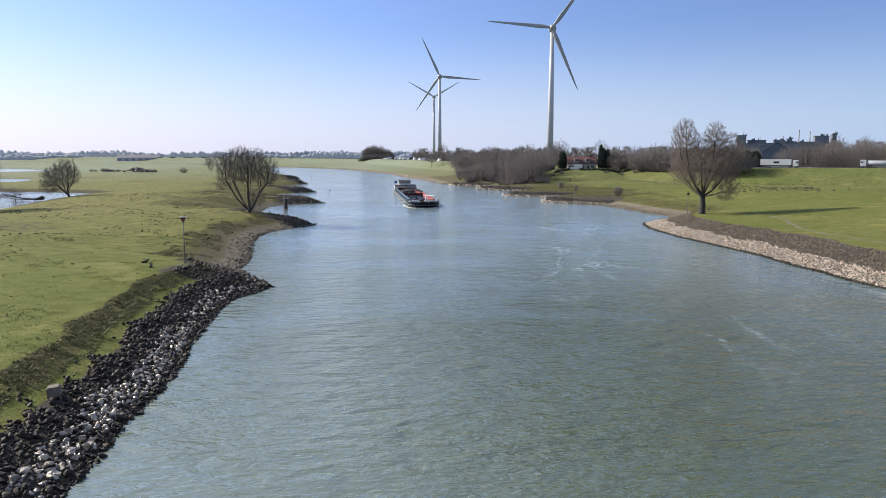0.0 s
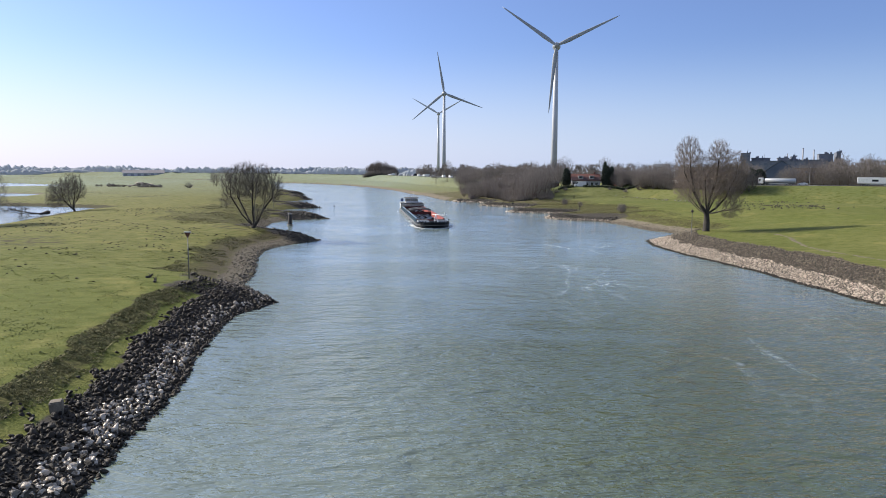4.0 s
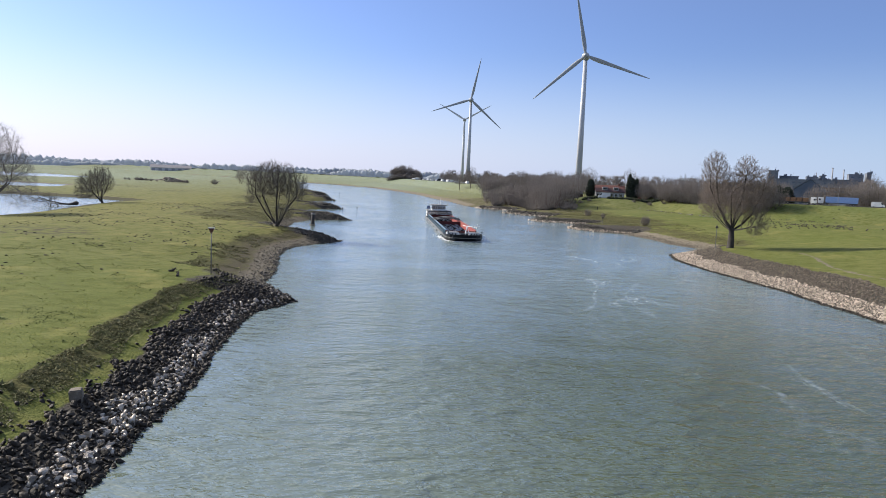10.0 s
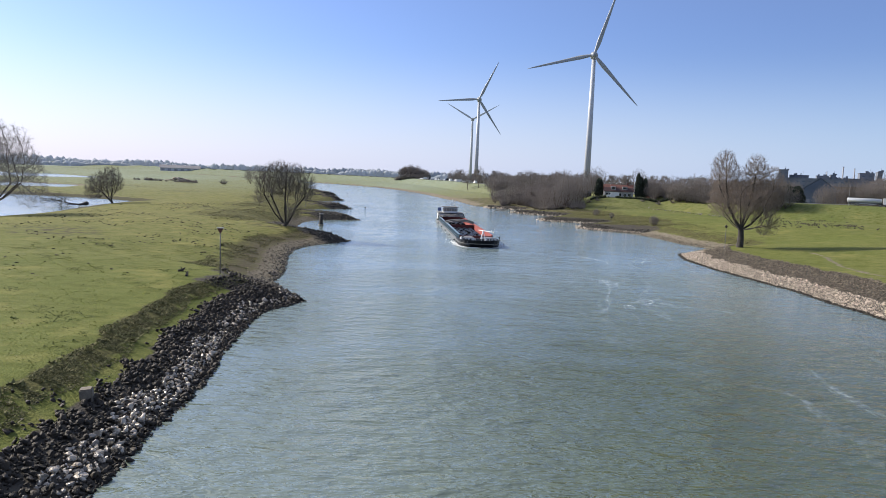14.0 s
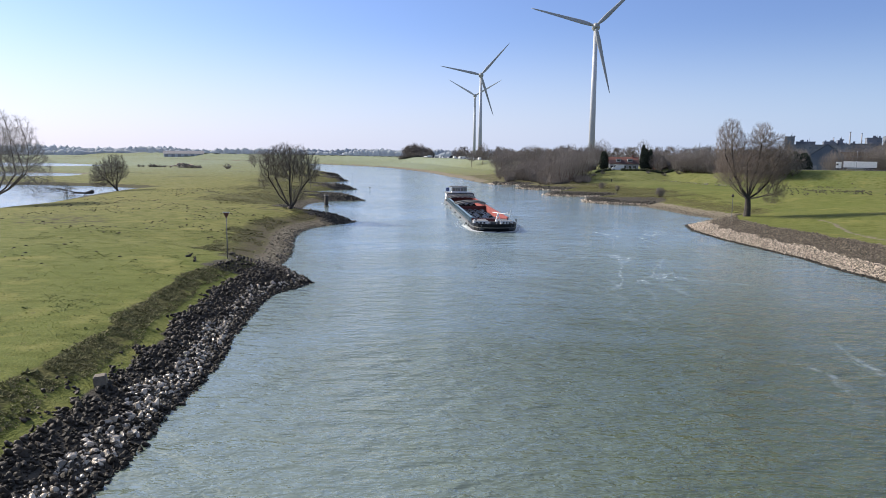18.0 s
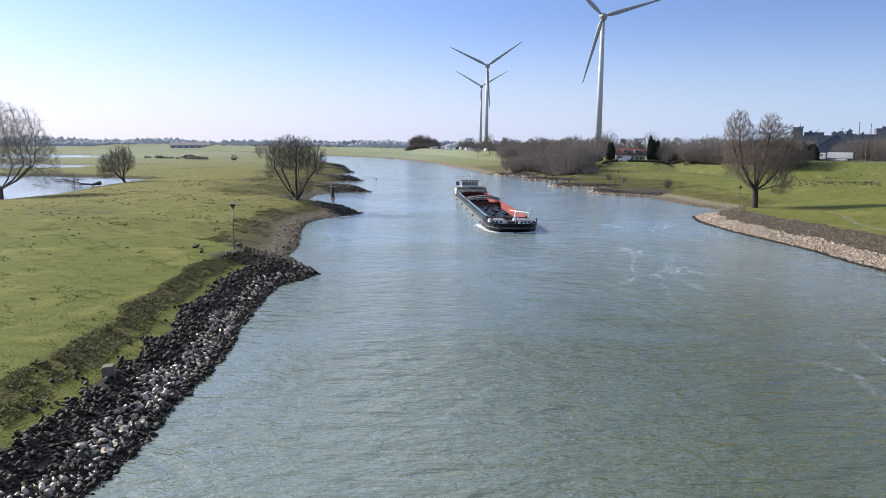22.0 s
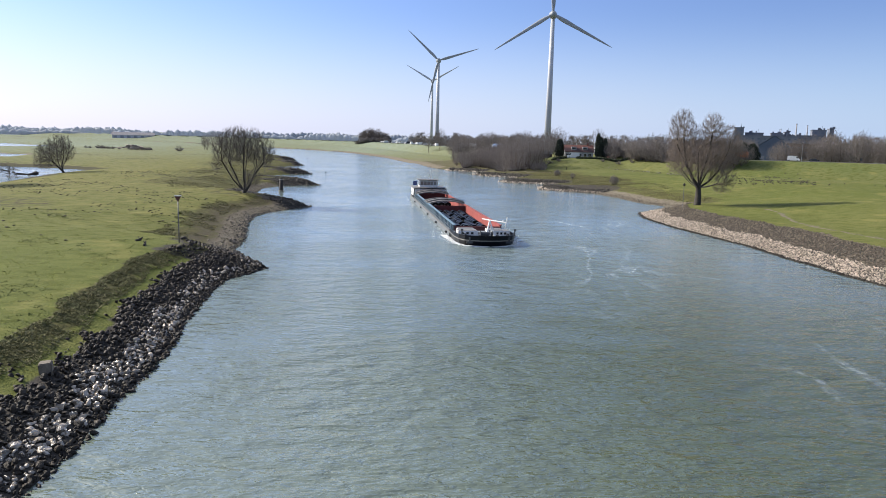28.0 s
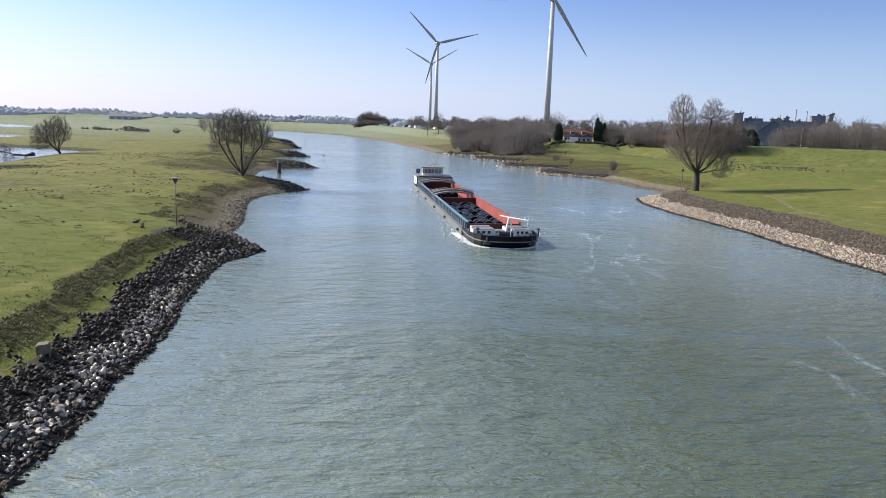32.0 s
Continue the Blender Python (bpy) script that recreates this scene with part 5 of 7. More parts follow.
for a0, d0, wide, h0 in belts:
    run = np.arange(-0.5, 0.5, 1.6 / (wide * d0)) * wide * d0
    crest = h0 * (0.5 + 0.3 * np.abs(wobble(run, run * 0 + h0, 7.0, h0)) ** 0.6 + 0.16 * wobble(run, run * 0, 60.0, h0) + 0.07 * wobble(run, run * 0, 2.6, h0))
    crest = crest * np.minimum(1, 0.25 + 5 * (0.5 - np.abs(run) / (wide * d0))) + RNG.normal(0, 0.45, len(run))
    last = -1
    for r, top in zip(run, crest):
        a = a0 + r / d0
        if inside(np.array(math.sin(a) * d0), np.array(math.cos(a) * d0), RIVER):
            last = -1
            continue
        n = len(g.v)
        for depth, up in ((-9, 0.0), (-7.5, 0.45), (-5, 0.78), (0, 1.0), (6, 0.8), (9, 0.0)):
            d = d0 + depth + RNG.normal(0, 0.5)
            g.v.append((math.sin(a) * d, math.cos(a) * d, 1.5 + max(2.0, top) * up + RNG.normal(0, 0.25)))
        if last >= 0:
            g.f += [(last + i, n + i, n + i + 1, last + i + 1) for i in range(5)]
        last = n
far = tagged(new("far_woods", g.mesh("far_woods", M_FAR_HAZE)), "distant belts of bare trees on the horizon", "woods", kind="stuff")
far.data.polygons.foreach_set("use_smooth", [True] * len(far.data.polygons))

# conifers by the house
M_CONIFER = mat("conifer_needles", (0.05, 0.064, 0.046), 0.9, var=0.4, scale=0.8, isl=True)


def conifer(x, y, h, w):
    n = 700
    k = RNG.random(n) ** 0.8
    a, rr = RNG.uniform(0, math.tau, n), w * (1 - k) ** (0.6 if w < 2.5 else 0.4) * RNG.uniform(0.6, 1.05, n) * np.minimum(1, 0.4 + k * 4)
    pos = np.stack([np.cos(a) * rr, np.sin(a) * rr, 0.6 + k * (h - 0.6)], 1)
    t = thing("conifer", "tall dark evergreen beside the house", "tree", "evergreens by the house", on_ground(x, y))
    part("trunk", Geo().tube([(0, 0, -0.4), (0, 0, h * 0.8)], [0.25, 0.06], 7), M_BARK, t)
    c = new("crown", scatter("crown", TUFTS, pos, np.full((n, 3), 0.75), M_CONIFER, RNG, 0.9))
    c.parent = t


for x, y, h, w in ((67.0, 408, 9.6, 2.9), (86.5, 399, 13, 1.9), (88.5, 401, 11, 1.7), (90.5, 400, 10.5, 1.8), (164, 394, 15.2, 6.2), (170, 396, 14.4, 5.6)):
    conifer(x, y, h, w)

# ---- things on the left bank ----
M_CONCRETE = mat("weathered_concrete", (0.21, 0.18, 0.14), 0.9, var=0.3, scale=2.5, bump=0.3)
M_STEEL = mat("painted_steel_post", (0.16, 0.16, 0.155), 0.5, var=0.3, scale=3.0)
M_RED = mat("red_board", (0.12, 0.035, 0.022), 0.6, var=0.3, scale=2.0)
M_WHITE = mat("white_paint", (0.75, 0.75, 0.74), 0.45, var=0.12, scale=1.5)
M_TIMBER = mat("dark_wet_timber", (0.045, 0.038, 0.032), 0.8, var=0.4, scale=3.0, bump=0.5)


def bevel_box(sx, sy, sz, r=0.05):
    """A box on z = 0 with rounded edges, as a Geo."""
    bm = bmesh.new()
    bmesh.ops.create_cube(bm, size=1)
    bmesh.ops.scale(bm, vec=(sx, sy, sz), verts=bm.verts)
    bmesh.ops.bevel(bm, geom=bm.edges[:], offset=r, segments=2, affect="EDGES")
    bmesh.ops.translate(bm, vec=(0, 0, sz / 2), verts=bm.verts)
    bm.verts.index_update()
    g = Geo().add([tuple(v.co) for v in bm.verts], [[v.index for v in f.verts] for f in bm.faces])
    bm.free()
    return g


blk = new("concrete_block", bevel_box(0.8, 0.75, 0.95, 0.07).mesh("concrete_block", M_CONCRETE))
blk.matrix_basis = pose(-25.2, 45.3, float(ground_z(-25.2, 45.3)) - 0.15, 3, -4, 20)
tagged(blk, "weathered square concrete block on the stone bank", "concrete block")

pole = thing("river_beacon", "slender river marker pole with an inverted dark red triangle board", "river marker", at=pose(-33.2, 92.0, float(ground_z(-33.2, 92.0))))
part("post", Geo().tube([(0, 0, -0.5), (0, 0, 5.5)], [0.075, 0.06], 10), M_STEEL, pole, smooth=True)
board = part("board", Geo().add([(-0.4, -0.05, 6.0), (0.4, -0.05, 6.0), (0, -0.05, 5.2), (-0.4, 0.05, 6.0), (0.4, 0.05, 6.0), (0, 0.05, 5.2)],
                                [(0, 2, 1), (3, 4, 5), (0, 1, 4, 3), (1, 2, 5, 4), (2, 0, 3, 5)]), M_RED, pole, "dark red triangular board")
part("rim", Geo().box(-0.45, -0.08, 6.0, 0.45, 0.08, 6.1), M_WHITE, board, "white top edge")

pile = thing("mooring_pile", "dark timber mooring pile standing in the river bay", "mooring pile", at=pose(-47.7, 218.9, 0))
part("shaft", Geo().tube([(0, 0, -2.5), (0.02, 0, 3.4)], [0.62, 0.55], 12), M_TIMBER, pile, smooth=True)
part("cap", Geo().tube([(0.02, 0, 3.4), (0.02, 0, 3.65)], [0.68, 0.6], 12), M_STEEL, pile)
part("plinth", Geo().tube([(0, 0, -2.5), (0, 0, 0.45)], [0.85, 0.8], 12), M_CONCRETE, pile)

for x, y, h in ((-71.8, 299, 3.4), (-50, 320, 2.2), (-86, 475, 3.2), (-118, 540, 3.0), (57.3, 169.1, 5.0), (48, 262, 2.0)):
    t = thing("groyne_marker", "thin marker post with a small dark topmark by the groyne", "marker post", "markers on the groynes", on_ground(x, y, 0))
    part("post", Geo().tube([(0, 0, -0.4), (0, 0, h)], [0.07, 0.06], 8), M_STEEL, t)
    part("topmark", Geo().tube([(0, 0, h), (0, 0, h + 0.25), (0, 0, h + 0.7)], [0.12, 0.38, 0.1], 8), M_TIMBER, t, "dark topmark")

stump = thing("meadow_post", "short dark timber post standing alone on the meadow", "post", at=on_ground(62.5, 357, 0))
part("shaft", Geo().tube([(0, 0, -0.3), (0.03, 0, 0.8), (0.05, 0, 1.35)], [0.2, 0.19, 0.15], 8), M_TIMBER, stump)
part("cap", Geo().tube([(0.05, 0, 1.35), (0.05, 0, 1.5)], [0.2, 0.12], 8), M_TIMBER, stump)

log = thing("fallen_tree", "dead tree lying in the pond with bare branches", "driftwood", at=pose(-146, 261, 0.1, 0, 0, 29))
lg = Tree(77, 12, 0.06, 0.0, 3, (5, 8, 6), 0.62, 0.7)
for az, zz, ln in ((3.1, 0.12, 9), (3.3, 0.03, 10), (2.9, 0.2, 8), (3.0, -0.02, 7)):
    lg.grow(Vector((0, 0, 0.4)), Vector((math.cos(az), math.sin(az), zz)), ln * 1.25, 0.3, 1)
for geo in (lg.trunk, lg.crown):
    geo.v = [(x, y, 0.3 + (z - 0.4) * 0.5) for x, y, z in geo.v]
part("trunk", lg.trunk, M_TIMBER, log)
part("branch_tangle", lg.crown, M_TIMBER, log)
part("root_plate", Geo().tube([(-1.5, 0, 0.3), (0, 0, 0.6), (1.2, 0, 0.9), (2.0, 0, 0.8)], [0.35, 0.5, 0.85, 0.4], 9), M_TIMBER, log)

for x, y, a in ((-38.3, 92.1, 30), (-36.3, 88.9, 100)):
    t = new("driftwood", Geo().tube([(-0.5, 0, 0.1), (0, 0.05, 0.12), (0.4, 0, 0.5)], [0.16, 0.2, 0.07], 7).tube([(0, 0, 0.15), (-0.1, 0.2, 0.6)], [0.09, 0.03], 5).mesh("driftwood", M_TIMBER))
    t.matrix_basis = on_ground(x, y, 0, a)
    tagged(t, "dark piece of driftwood lying on the grass", "driftwood", "driftwood on the meadow")

# the far barn, the track and the sign on the left horizon
# Barn colours are lifted to a pale grey-lilac that stands in for haze.
M_BARN_ROOF = mat("hazed_barn_roof", (0.28, 0.265, 0.275), 0.85, var=0.2, scale=0.1)
M_BARN = mat("grey_sheet_wall", (0.6, 0.6, 0.62), 0.7, var=0.15, scale=0.2)
M_WORKS_PALE = mat("hazed_doors", (0.32, 0.32, 0.36), 0.8, var=0.2, scale=0.3)
barn = thing("barn", "long low grey barn on the far meadow", "barn", at=on_ground(-494, 1180, 0, 22))
part("wall", Geo().box(-31, -10, -1, 31, 10, 5), M_BARN, barn)
part("roof", Geo().add([(-32, -11, 5), (32, -11, 5), (32, 11, 5), (-32, 11, 5), (-32, 0, 9.5), (32, 0, 9.5)], [(0, 1, 5, 4), (2, 3, 4, 5), (0, 4, 3), (1, 2, 5), (3, 2, 1, 0)]), M_BARN_ROOF, barn)
for k in range(6):
    part("door", Geo().box(-29 + k * 10, -10.15, -0.5, -24 + k * 10, -10, 4), M_WORKS_PALE, barn)
heap_pos, heap_size = [], []
for k in range(260):
    u, v = RNG.normal(0, 5.5), RNG.normal(0, 2.0)
    heap_pos.append((-241 + u, 574 + v - u * 0.2, float(ground_z(-241 + u, 574 + v)) + 2.6 * math.exp(-(u / 7) ** 2 - (v / 3) ** 2) * RNG.uniform(0.1, 1.0)))
    heap_size.append(RNG.uniform(0.6, 1.5))
tagged(new("earth_mound", scatter("earth_mound", COARSE, np.array(heap_pos), np.array(heap_size)[:, None] * np.array((1.7, 1.2, 0.4)), mat("brown_earth_heap", (0.3, 0.265, 0.225), 0.95, var=0.3, scale=0.4, isl=True), RNG, 0.2)),
       "brown heap of earth beside the farm track", "earth mound", kind="stuff")
M_TRACK = mat("sand_track", (0.34, 0.29, 0.21), 0.95, var=0.2, scale=0.3)
track_pts = [(-228, 566), (-238, 590), (-255, 605), (-262, 640), (-300, 700)]
g = Geo()
for (ax, ay), (bx, by) in zip(track_pts[:-1], track_pts[1:]):
    for i in range(6):
        x0, y0, x1, y1 = ax + (bx - ax) * i / 6, ay + (by - ay) * i / 6, ax + (bx - ax) * (i + 1) / 6, ay + (by - ay) * (i + 1) / 6
        q = [(x0 - 3, y0), (x0 + 3, y0), (x1 + 3, y1), (x1 - 3, y1)]
        g.add([(x, y, float(ground_z(x, y)) + 0.12) for x, y in q], [(0, 1, 2, 3)])
tagged(new("farm_track", g.mesh("farm_track", M_TRACK)), "pale sandy farm track across the meadow", "track", kind="structure")

# ---- road on the dike ----
M_ASPHALT = mat("asphalt", (0.075, 0.075, 0.078), 0.85, var=0.25, scale=0.5)
M_GLASS = mat("dark_window_glass", (0.02, 0.025, 0.03), 0.08, var=0.1, scale=1.0, spec=0.8)
M_RUBBER = mat("tyre_rubber", (0.025, 0.025, 0.026), 0.85, var=0.2, scale=3)
g = Geo()
ss = np.arange(100, 2300, 12.0)
for i, s in enumerate(ss):
    for side in (-3.6, 3.6):
        p, d = road_at(float(s), side)
        g.v.append((p.x, p.y, float(road_z(p.x)) + 0.06))
    if i:
        g.f.append((2 * i - 2, 2 * i - 1, 2 * i + 1, 2 * i))
tagged(new("road", g.mesh("road", M_ASPHALT)), "grey asphalt road along the dike crest", "road", kind="structure")

M_LAMP = mat("galvanised_post", (0.33, 0.34, 0.34), 0.45, 0.6, var=0.15, scale=2)
for s in range(950, 1240, 36):
    p, d = road_at(s, 5.2)
    t = thing("street_lamp", "tall galvanised street lamp beside the dike road", "street lamp", "street lamps along the road", pose(p.x, p.y, float(road_z(p.x)) - 0.1, 0, 0, math.degrees(math.atan2(d.y, d.x))))
    part("pole", Geo().tube([(0, 0, -0.6), (0, 0, 8.6)], [0.11, 0.06], 8), M_LAMP, t)
    part("arm", Geo().tube([(0, 0, 8.6), (0, -0.8, 8.8), (0, -1.4, 8.8)], [0.05, 0.04, 0.04], 6), M_LAMP, t)
    part("lantern", Geo().box(-0.18, -2.0, 8.72, 0.18, -1.3, 8.86), M_WHITE, t)
for s in range(1030, 1180, 25):
    p, d = road_at(s, -6.0)
    t = thing("road_sign", "small dark sign board on two posts beside the road", "road sign", "signs beside the road", pose(p.x, p.y, float(road_z(p.x)) - 0.2, 0, 0, math.degrees(math.atan2(d.y, d.x))))
    part("post", Geo().tube([(0, 0, -0.5), (0, 0, 2.0)], [0.05, 0.05], 6), M_LAMP, t)
    part("panel", Geo().box(-0.5, -0.04, 1.2, 0.5, 0.04, 2.3), M_TMP, t)

# ---- vehicles ----
PAINTS = {"white": M_WHITE, "silver": mat("silver_paint", (0.5, 0.52, 0.54), 0.3, 0.3, var=0.08), "dark": mat("dark_car_paint", (0.03, 0.032, 0.038), 0.25, var=0.1),
          "blue": mat("blue_tarpaulin", (0.22, 0.34, 0.6), 0.5, var=0.15), "brown": mat("brown_load", (0.16, 0.09, 0.05), 0.8, var=0.35, scale=1.2),
          "orange": mat("orange_paint", (0.62, 0.17, 0.02), 0.5, var=0.15), "red": mat("red_car_paint", (0.4, 0.04, 0.03), 0.3, var=0.1)}
M_BEAM = mat("lamp_glass", (0.8, 0.8, 0.78), 0.15, var=0.05)


def wheels(t, places, r, wide=0.28):
    for x, y in places:
        w = part("wheel", Geo().tube([(0, -wide / 2, 0), (0, -wide / 2 + 0.04, 0), (0, wide / 2 - 0.04, 0), (0, wide / 2, 0)], [r * 0.85, r, r, r * 0.85], 14), M_RUBBER, t, at=pose(x, y, r))
        part("rim", Geo().tube([(0, -wide / 2 - 0.01, 0), (0, wide / 2 + 0.01, 0)], [r * 0.55, r * 0.55], 12), M_LAMP, w)


def car(paint, label, van=False):
    """A car or van that drives towards +x, centred on the ground."""
    t = thing("van" if van else "car", label, "van" if van else "car", "traffic on the dike road")
    if van:
        prof = [(-2.6, 0.35), (-2.65, 1.2), (-2.6, 2.3), (-2.3, 2.45), (1.2, 2.45), (1.6, 2.3), (2.2, 1.35), (2.7, 1.1), (2.75, 0.5), (2.7, 0.35)]
        hw, glass = 0.98, [(1.35, 1.45), (1.0, 2.2), (1.55, 2.2), (2.1, 1.4)]
    else:
        prof = [(-2.1, 0.3), (-2.2, 0.7), (-2.1, 0.95), (-1.6, 1.05), (-1.0, 1.42), (0.3, 1.46), (1.1, 1.0), (2.0, 0.85), (2.2, 0.6), (2.15, 0.3)]
        hw, glass = 0.88, [(-1.4, 1.02), (-0.95, 1.36), (0.25, 1.4), (0.95, 1.02)]
    n, g = len(prof), Geo()
    inset = [0.08 if z > 1.2 else 0.0 for x, z in prof]
    g.add([(x, -hw + i, z) for (x, z), i in zip(prof, inset)] + [(x, hw - i, z) for (x, z), i in zip(prof, inset)],
          [tuple(range(n)), tuple(range(2 * n - 1, n - 1, -1))] + [(k, k + n, (k + 1) % n + n, (k + 1) % n) for k in range(n)])
    part("body", g, paint, t)
    for y in (-hw - 0.012 + 0.04, hw + 0.012 - 0.04):
        part("window", Geo().add([(x, y, z) for x, z in glass] + [(x, y * 0.97, z) for x, z in glass], [(0, 1, 2, 3), (7, 6, 5, 4), (0, 4, 5, 1), (2, 6, 7, 3), (1, 5, 6, 2), (3, 7, 4, 0)]), M_GLASS, t)
    xw = (1.62, 2.18, 2.26, 1.38) if van else (0.38, 1.05, 1.44, 1.02)
    part("windscreen", Geo().add([(xw[0], -0.75, xw[2] + 0.03), (xw[0], 0.75, xw[2] + 0.03), (xw[1], 0.8, xw[3] + 0.03), (xw[1], -0.8, xw[3] + 0.03),
                                  (xw[0], -0.75, xw[2] - 0.1), (xw[0], 0.75, xw[2] - 0.1), (xw[1], 0.8, xw[3] - 0.1), (xw[1], -0.8, xw[3] - 0.1)],
                                 [(0, 1, 2, 3), (7, 6, 5, 4), (0, 4, 5, 1), (2, 6, 7, 3), (1, 5, 6, 2), (3, 7, 4, 0)]), M_GLASS, t)
    for y in (-0.6, 0.6):
        part("headlight", Geo().box(prof[-2][0] - 0.05, y - 0.16, 0.62, prof[-2][0] + 0.02, y + 0.16, 0.78), M_BEAM, t)
    e = 1.75 if van else 1.35
    wheels(t, [(-e, -hw + 0.1), (-e, hw - 0.1), (e, -hw + 0.1), (e, hw - 0.1)], 0.33)
    return t


def truck(load, label, shape="box", cab_paint=None, length=13.4):
    """A lorry with a semi-trailer that drives towards +x; its middle is at the origin."""
    t = thing("truck", label, "truck", "traffic on the dike road")
    x0 = 5.2 - length
    cab = part("cab", bevel_box(2.3, 2.45, 2.9, 0.14), cab_paint or M_WHITE, t, at=pose(7.1, 0, 0.75))
    part("windscreen", Geo().box(1.14, -1.05, 1.35, 1.17, 1.05, 2.35), M_GLASS, cab)
    for y in (-1.235, 1.205):
        part("side_window", Geo().box(0.1, y, 1.4, 0.95, y + 0.03, 2.2), M_GLASS, cab)
    part("bumper", Geo().box(7.9, -1.2, 0.35, 8.35, 1.2, 0.8), M_TMP, t)
    part("chassis", Geo().box(x0 + 0.3, -0.9, 0.85, 7.0, 0.9, 1.15), M_TMP, t)
    if shape == "box":
        trailer = part("trailer", bevel_box(length, 2.5, 2.75, 0.06), load, t, at=pose(x0 + length / 2, 0, 1.2))
        part("logo_panel", Geo().box(-0.9, -1.27, 0.9, 1.6, -1.25, 1.8), PAINTS["dark"] if load is M_WHITE else M_WHITE, trailer, "plain dark mark")
        if length > 10:
            part("side_skirt", Geo().box(x0 + 3, -1.2, 0.5, 3.5, 1.2, 0.95), M_LAMP, t)
    elif shape == "tank":
        part("tank", Geo().tube([(x0, 0, 2.25), (x0 + 0.25, 0, 2.25), (5.2, 0, 2.25), (5.45, 0, 2.25)], [0.8, 1.12, 1.12, 0.8], 20), load, t, smooth=True)
        part("catwalk", Geo().box(x0 + 1, -0.3, 3.36, 4.8, 0.3, 3.46), M_LAMP, t)
        part("side_skirt", Geo().box(x0 + 3, -1.15, 0.6, 3.5, 1.15, 1.1), M_LAMP, t)
    else:
        part("flatbed", Geo().box(x0, -1.25, 1.15, 5.3, 1.25, 1.4), M_TMP, t)
        for k in range(5):
            part("load_stack", bevel_box(2.3, 2.3, 1.75 + 0.1 * (k % 2), 0.05), load, t, at=pose(x0 + 1.4 + k * 2.62, 0, 1.4))
    wheels(t, [(x, y) for x in ((x0 + 1.8, x0 + 3.1, x0 + 4.4, 4.9, 7.2) if length > 10 else (0.6, 1.9, 7.2)) for y in (-1.08, 1.08)], 0.5, 0.32)
    return t


TRAFFIC = [  # thing, road metre at the start, metres a second (negative: along the near lane towards the bridge)
    (truck(M_WHITE, "white articulated lorry with a box trailer"), 1141, -9.7), (truck(PAINTS["silver"], "silver tank lorry with a white cab", "tank"), 1099, 11.3),
    (car(PAINTS["silver"], "silver car on the dike road"), 1084, 12.2), (car(M_WHITE, "white delivery van on the dike road", True), 1245, -13.1),
    (car(PAINTS["dark"], "dark car on the dike road"), 1237, -13.6), (truck(PAINTS["brown"], "flatbed lorry loaded with brown crates", "flat"), 1288, -14.1),
    (truck(PAINTS["blue"], "lorry with a blue and white trailer"), 996, 13.4), (truck(PAINTS["silver"], "white tank lorry on the dike road", "tank"), 1324, -14.4),
    (truck(M_WHITE, "white lorry with a plain dark mark on its trailer"), 905, 12.5), (truck(M_WHITE, "white articulated lorry on the dike road", length=10.4), 852, 13.1),
    (truck(PAINTS["orange"], "orange tipper lorry on the dike road", "box", PAINTS["orange"], 6.0), 858, 10.6), (car(M_WHITE, "white van on the dike road", True), 1531, -14.2),
    (car(PAINTS["dark"], "dark estate car on the dike road"), 1469, -12.3), (car(PAINTS["dark"], "dark car heading along the dike"), 705, 13.4), (car(M_WHITE, "white car on the dike road"), 1423, -12.9)]

# white vans and cars parked along the far dike
for k, x in enumerate(np.linspace(1485, 1680, 17)):
    p, d = road_at(float(x), 5.0)
    t = car(PAINTS[("white", "white", "silver", "white", "dark")[k % 5]], "parked pale vehicle on the far dike", k % 3 != 1)
    t["group"] = "vehicles parked on the far dike"
    t.matrix_basis = pose(p.x, p.y, float(ground_z(p.x, p.y)) + 0.02, 0, 0, math.degrees(math.atan2(d.y, d.x)) + 90 * (k % 2))

# ---- house ----
M_PLASTER = mat("white_plaster", (0.33, 0.33, 0.335), 0.8, var=0.12, scale=0.6)
M_TILES = mat("red_roof_tiles", (0.18, 0.074, 0.057), 0.75, var=0.3, scale=1.5, bump=0.4)
M_HEDGE = mat("hedge", (0.035, 0.045, 0.02), 0.9, var=0.4, scale=1.0, isl=True)
house = thing("house", "white plastered farmhouse with red tiled roof and dormers", "house", at=pose(76.4, 402, 7.6, 0, 0, -4))
part("wall", Geo().box(-7.6, -4, -0.5, 7.6, 4, 3.9), M_PLASTER, house)
part("gable", Geo().add([(-7.5, -3.9, 3.9), (-7.5, 3.9, 3.9), (-7.5, 0, 6.9), (7.5, -3.9, 3.9), (7.5, 3.9, 3.9), (7.5, 0, 6.9)], [(0, 2, 1), (3, 4, 5), (0, 3, 5, 2), (1, 2, 5, 4)]), M_PLASTER, house)
roof = part("roof", Geo().add([(-8, -4.6, 3.6), (8, -4.6, 3.6), (8, 0, 7.2), (-8, 0, 7.2), (8, 4.6, 3.6), (-8, 4.6, 3.6), (-8, -4.6, 3.4), (8, -4.6, 3.4), (8, 0, 7.0), (-8, 0, 7.0), (8, 4.6, 3.4), (-8, 4.6, 3.4)],
                              [(0, 1, 2, 3), (3, 2, 4, 5), (7, 6, 9, 8), (8, 9, 11, 10), (0, 6, 7, 1), (5, 4, 10, 11), (0, 3, 9, 6), (3, 5, 11, 9), (1, 7, 8, 2), (2, 8, 10, 4)]), M_TILES, house)
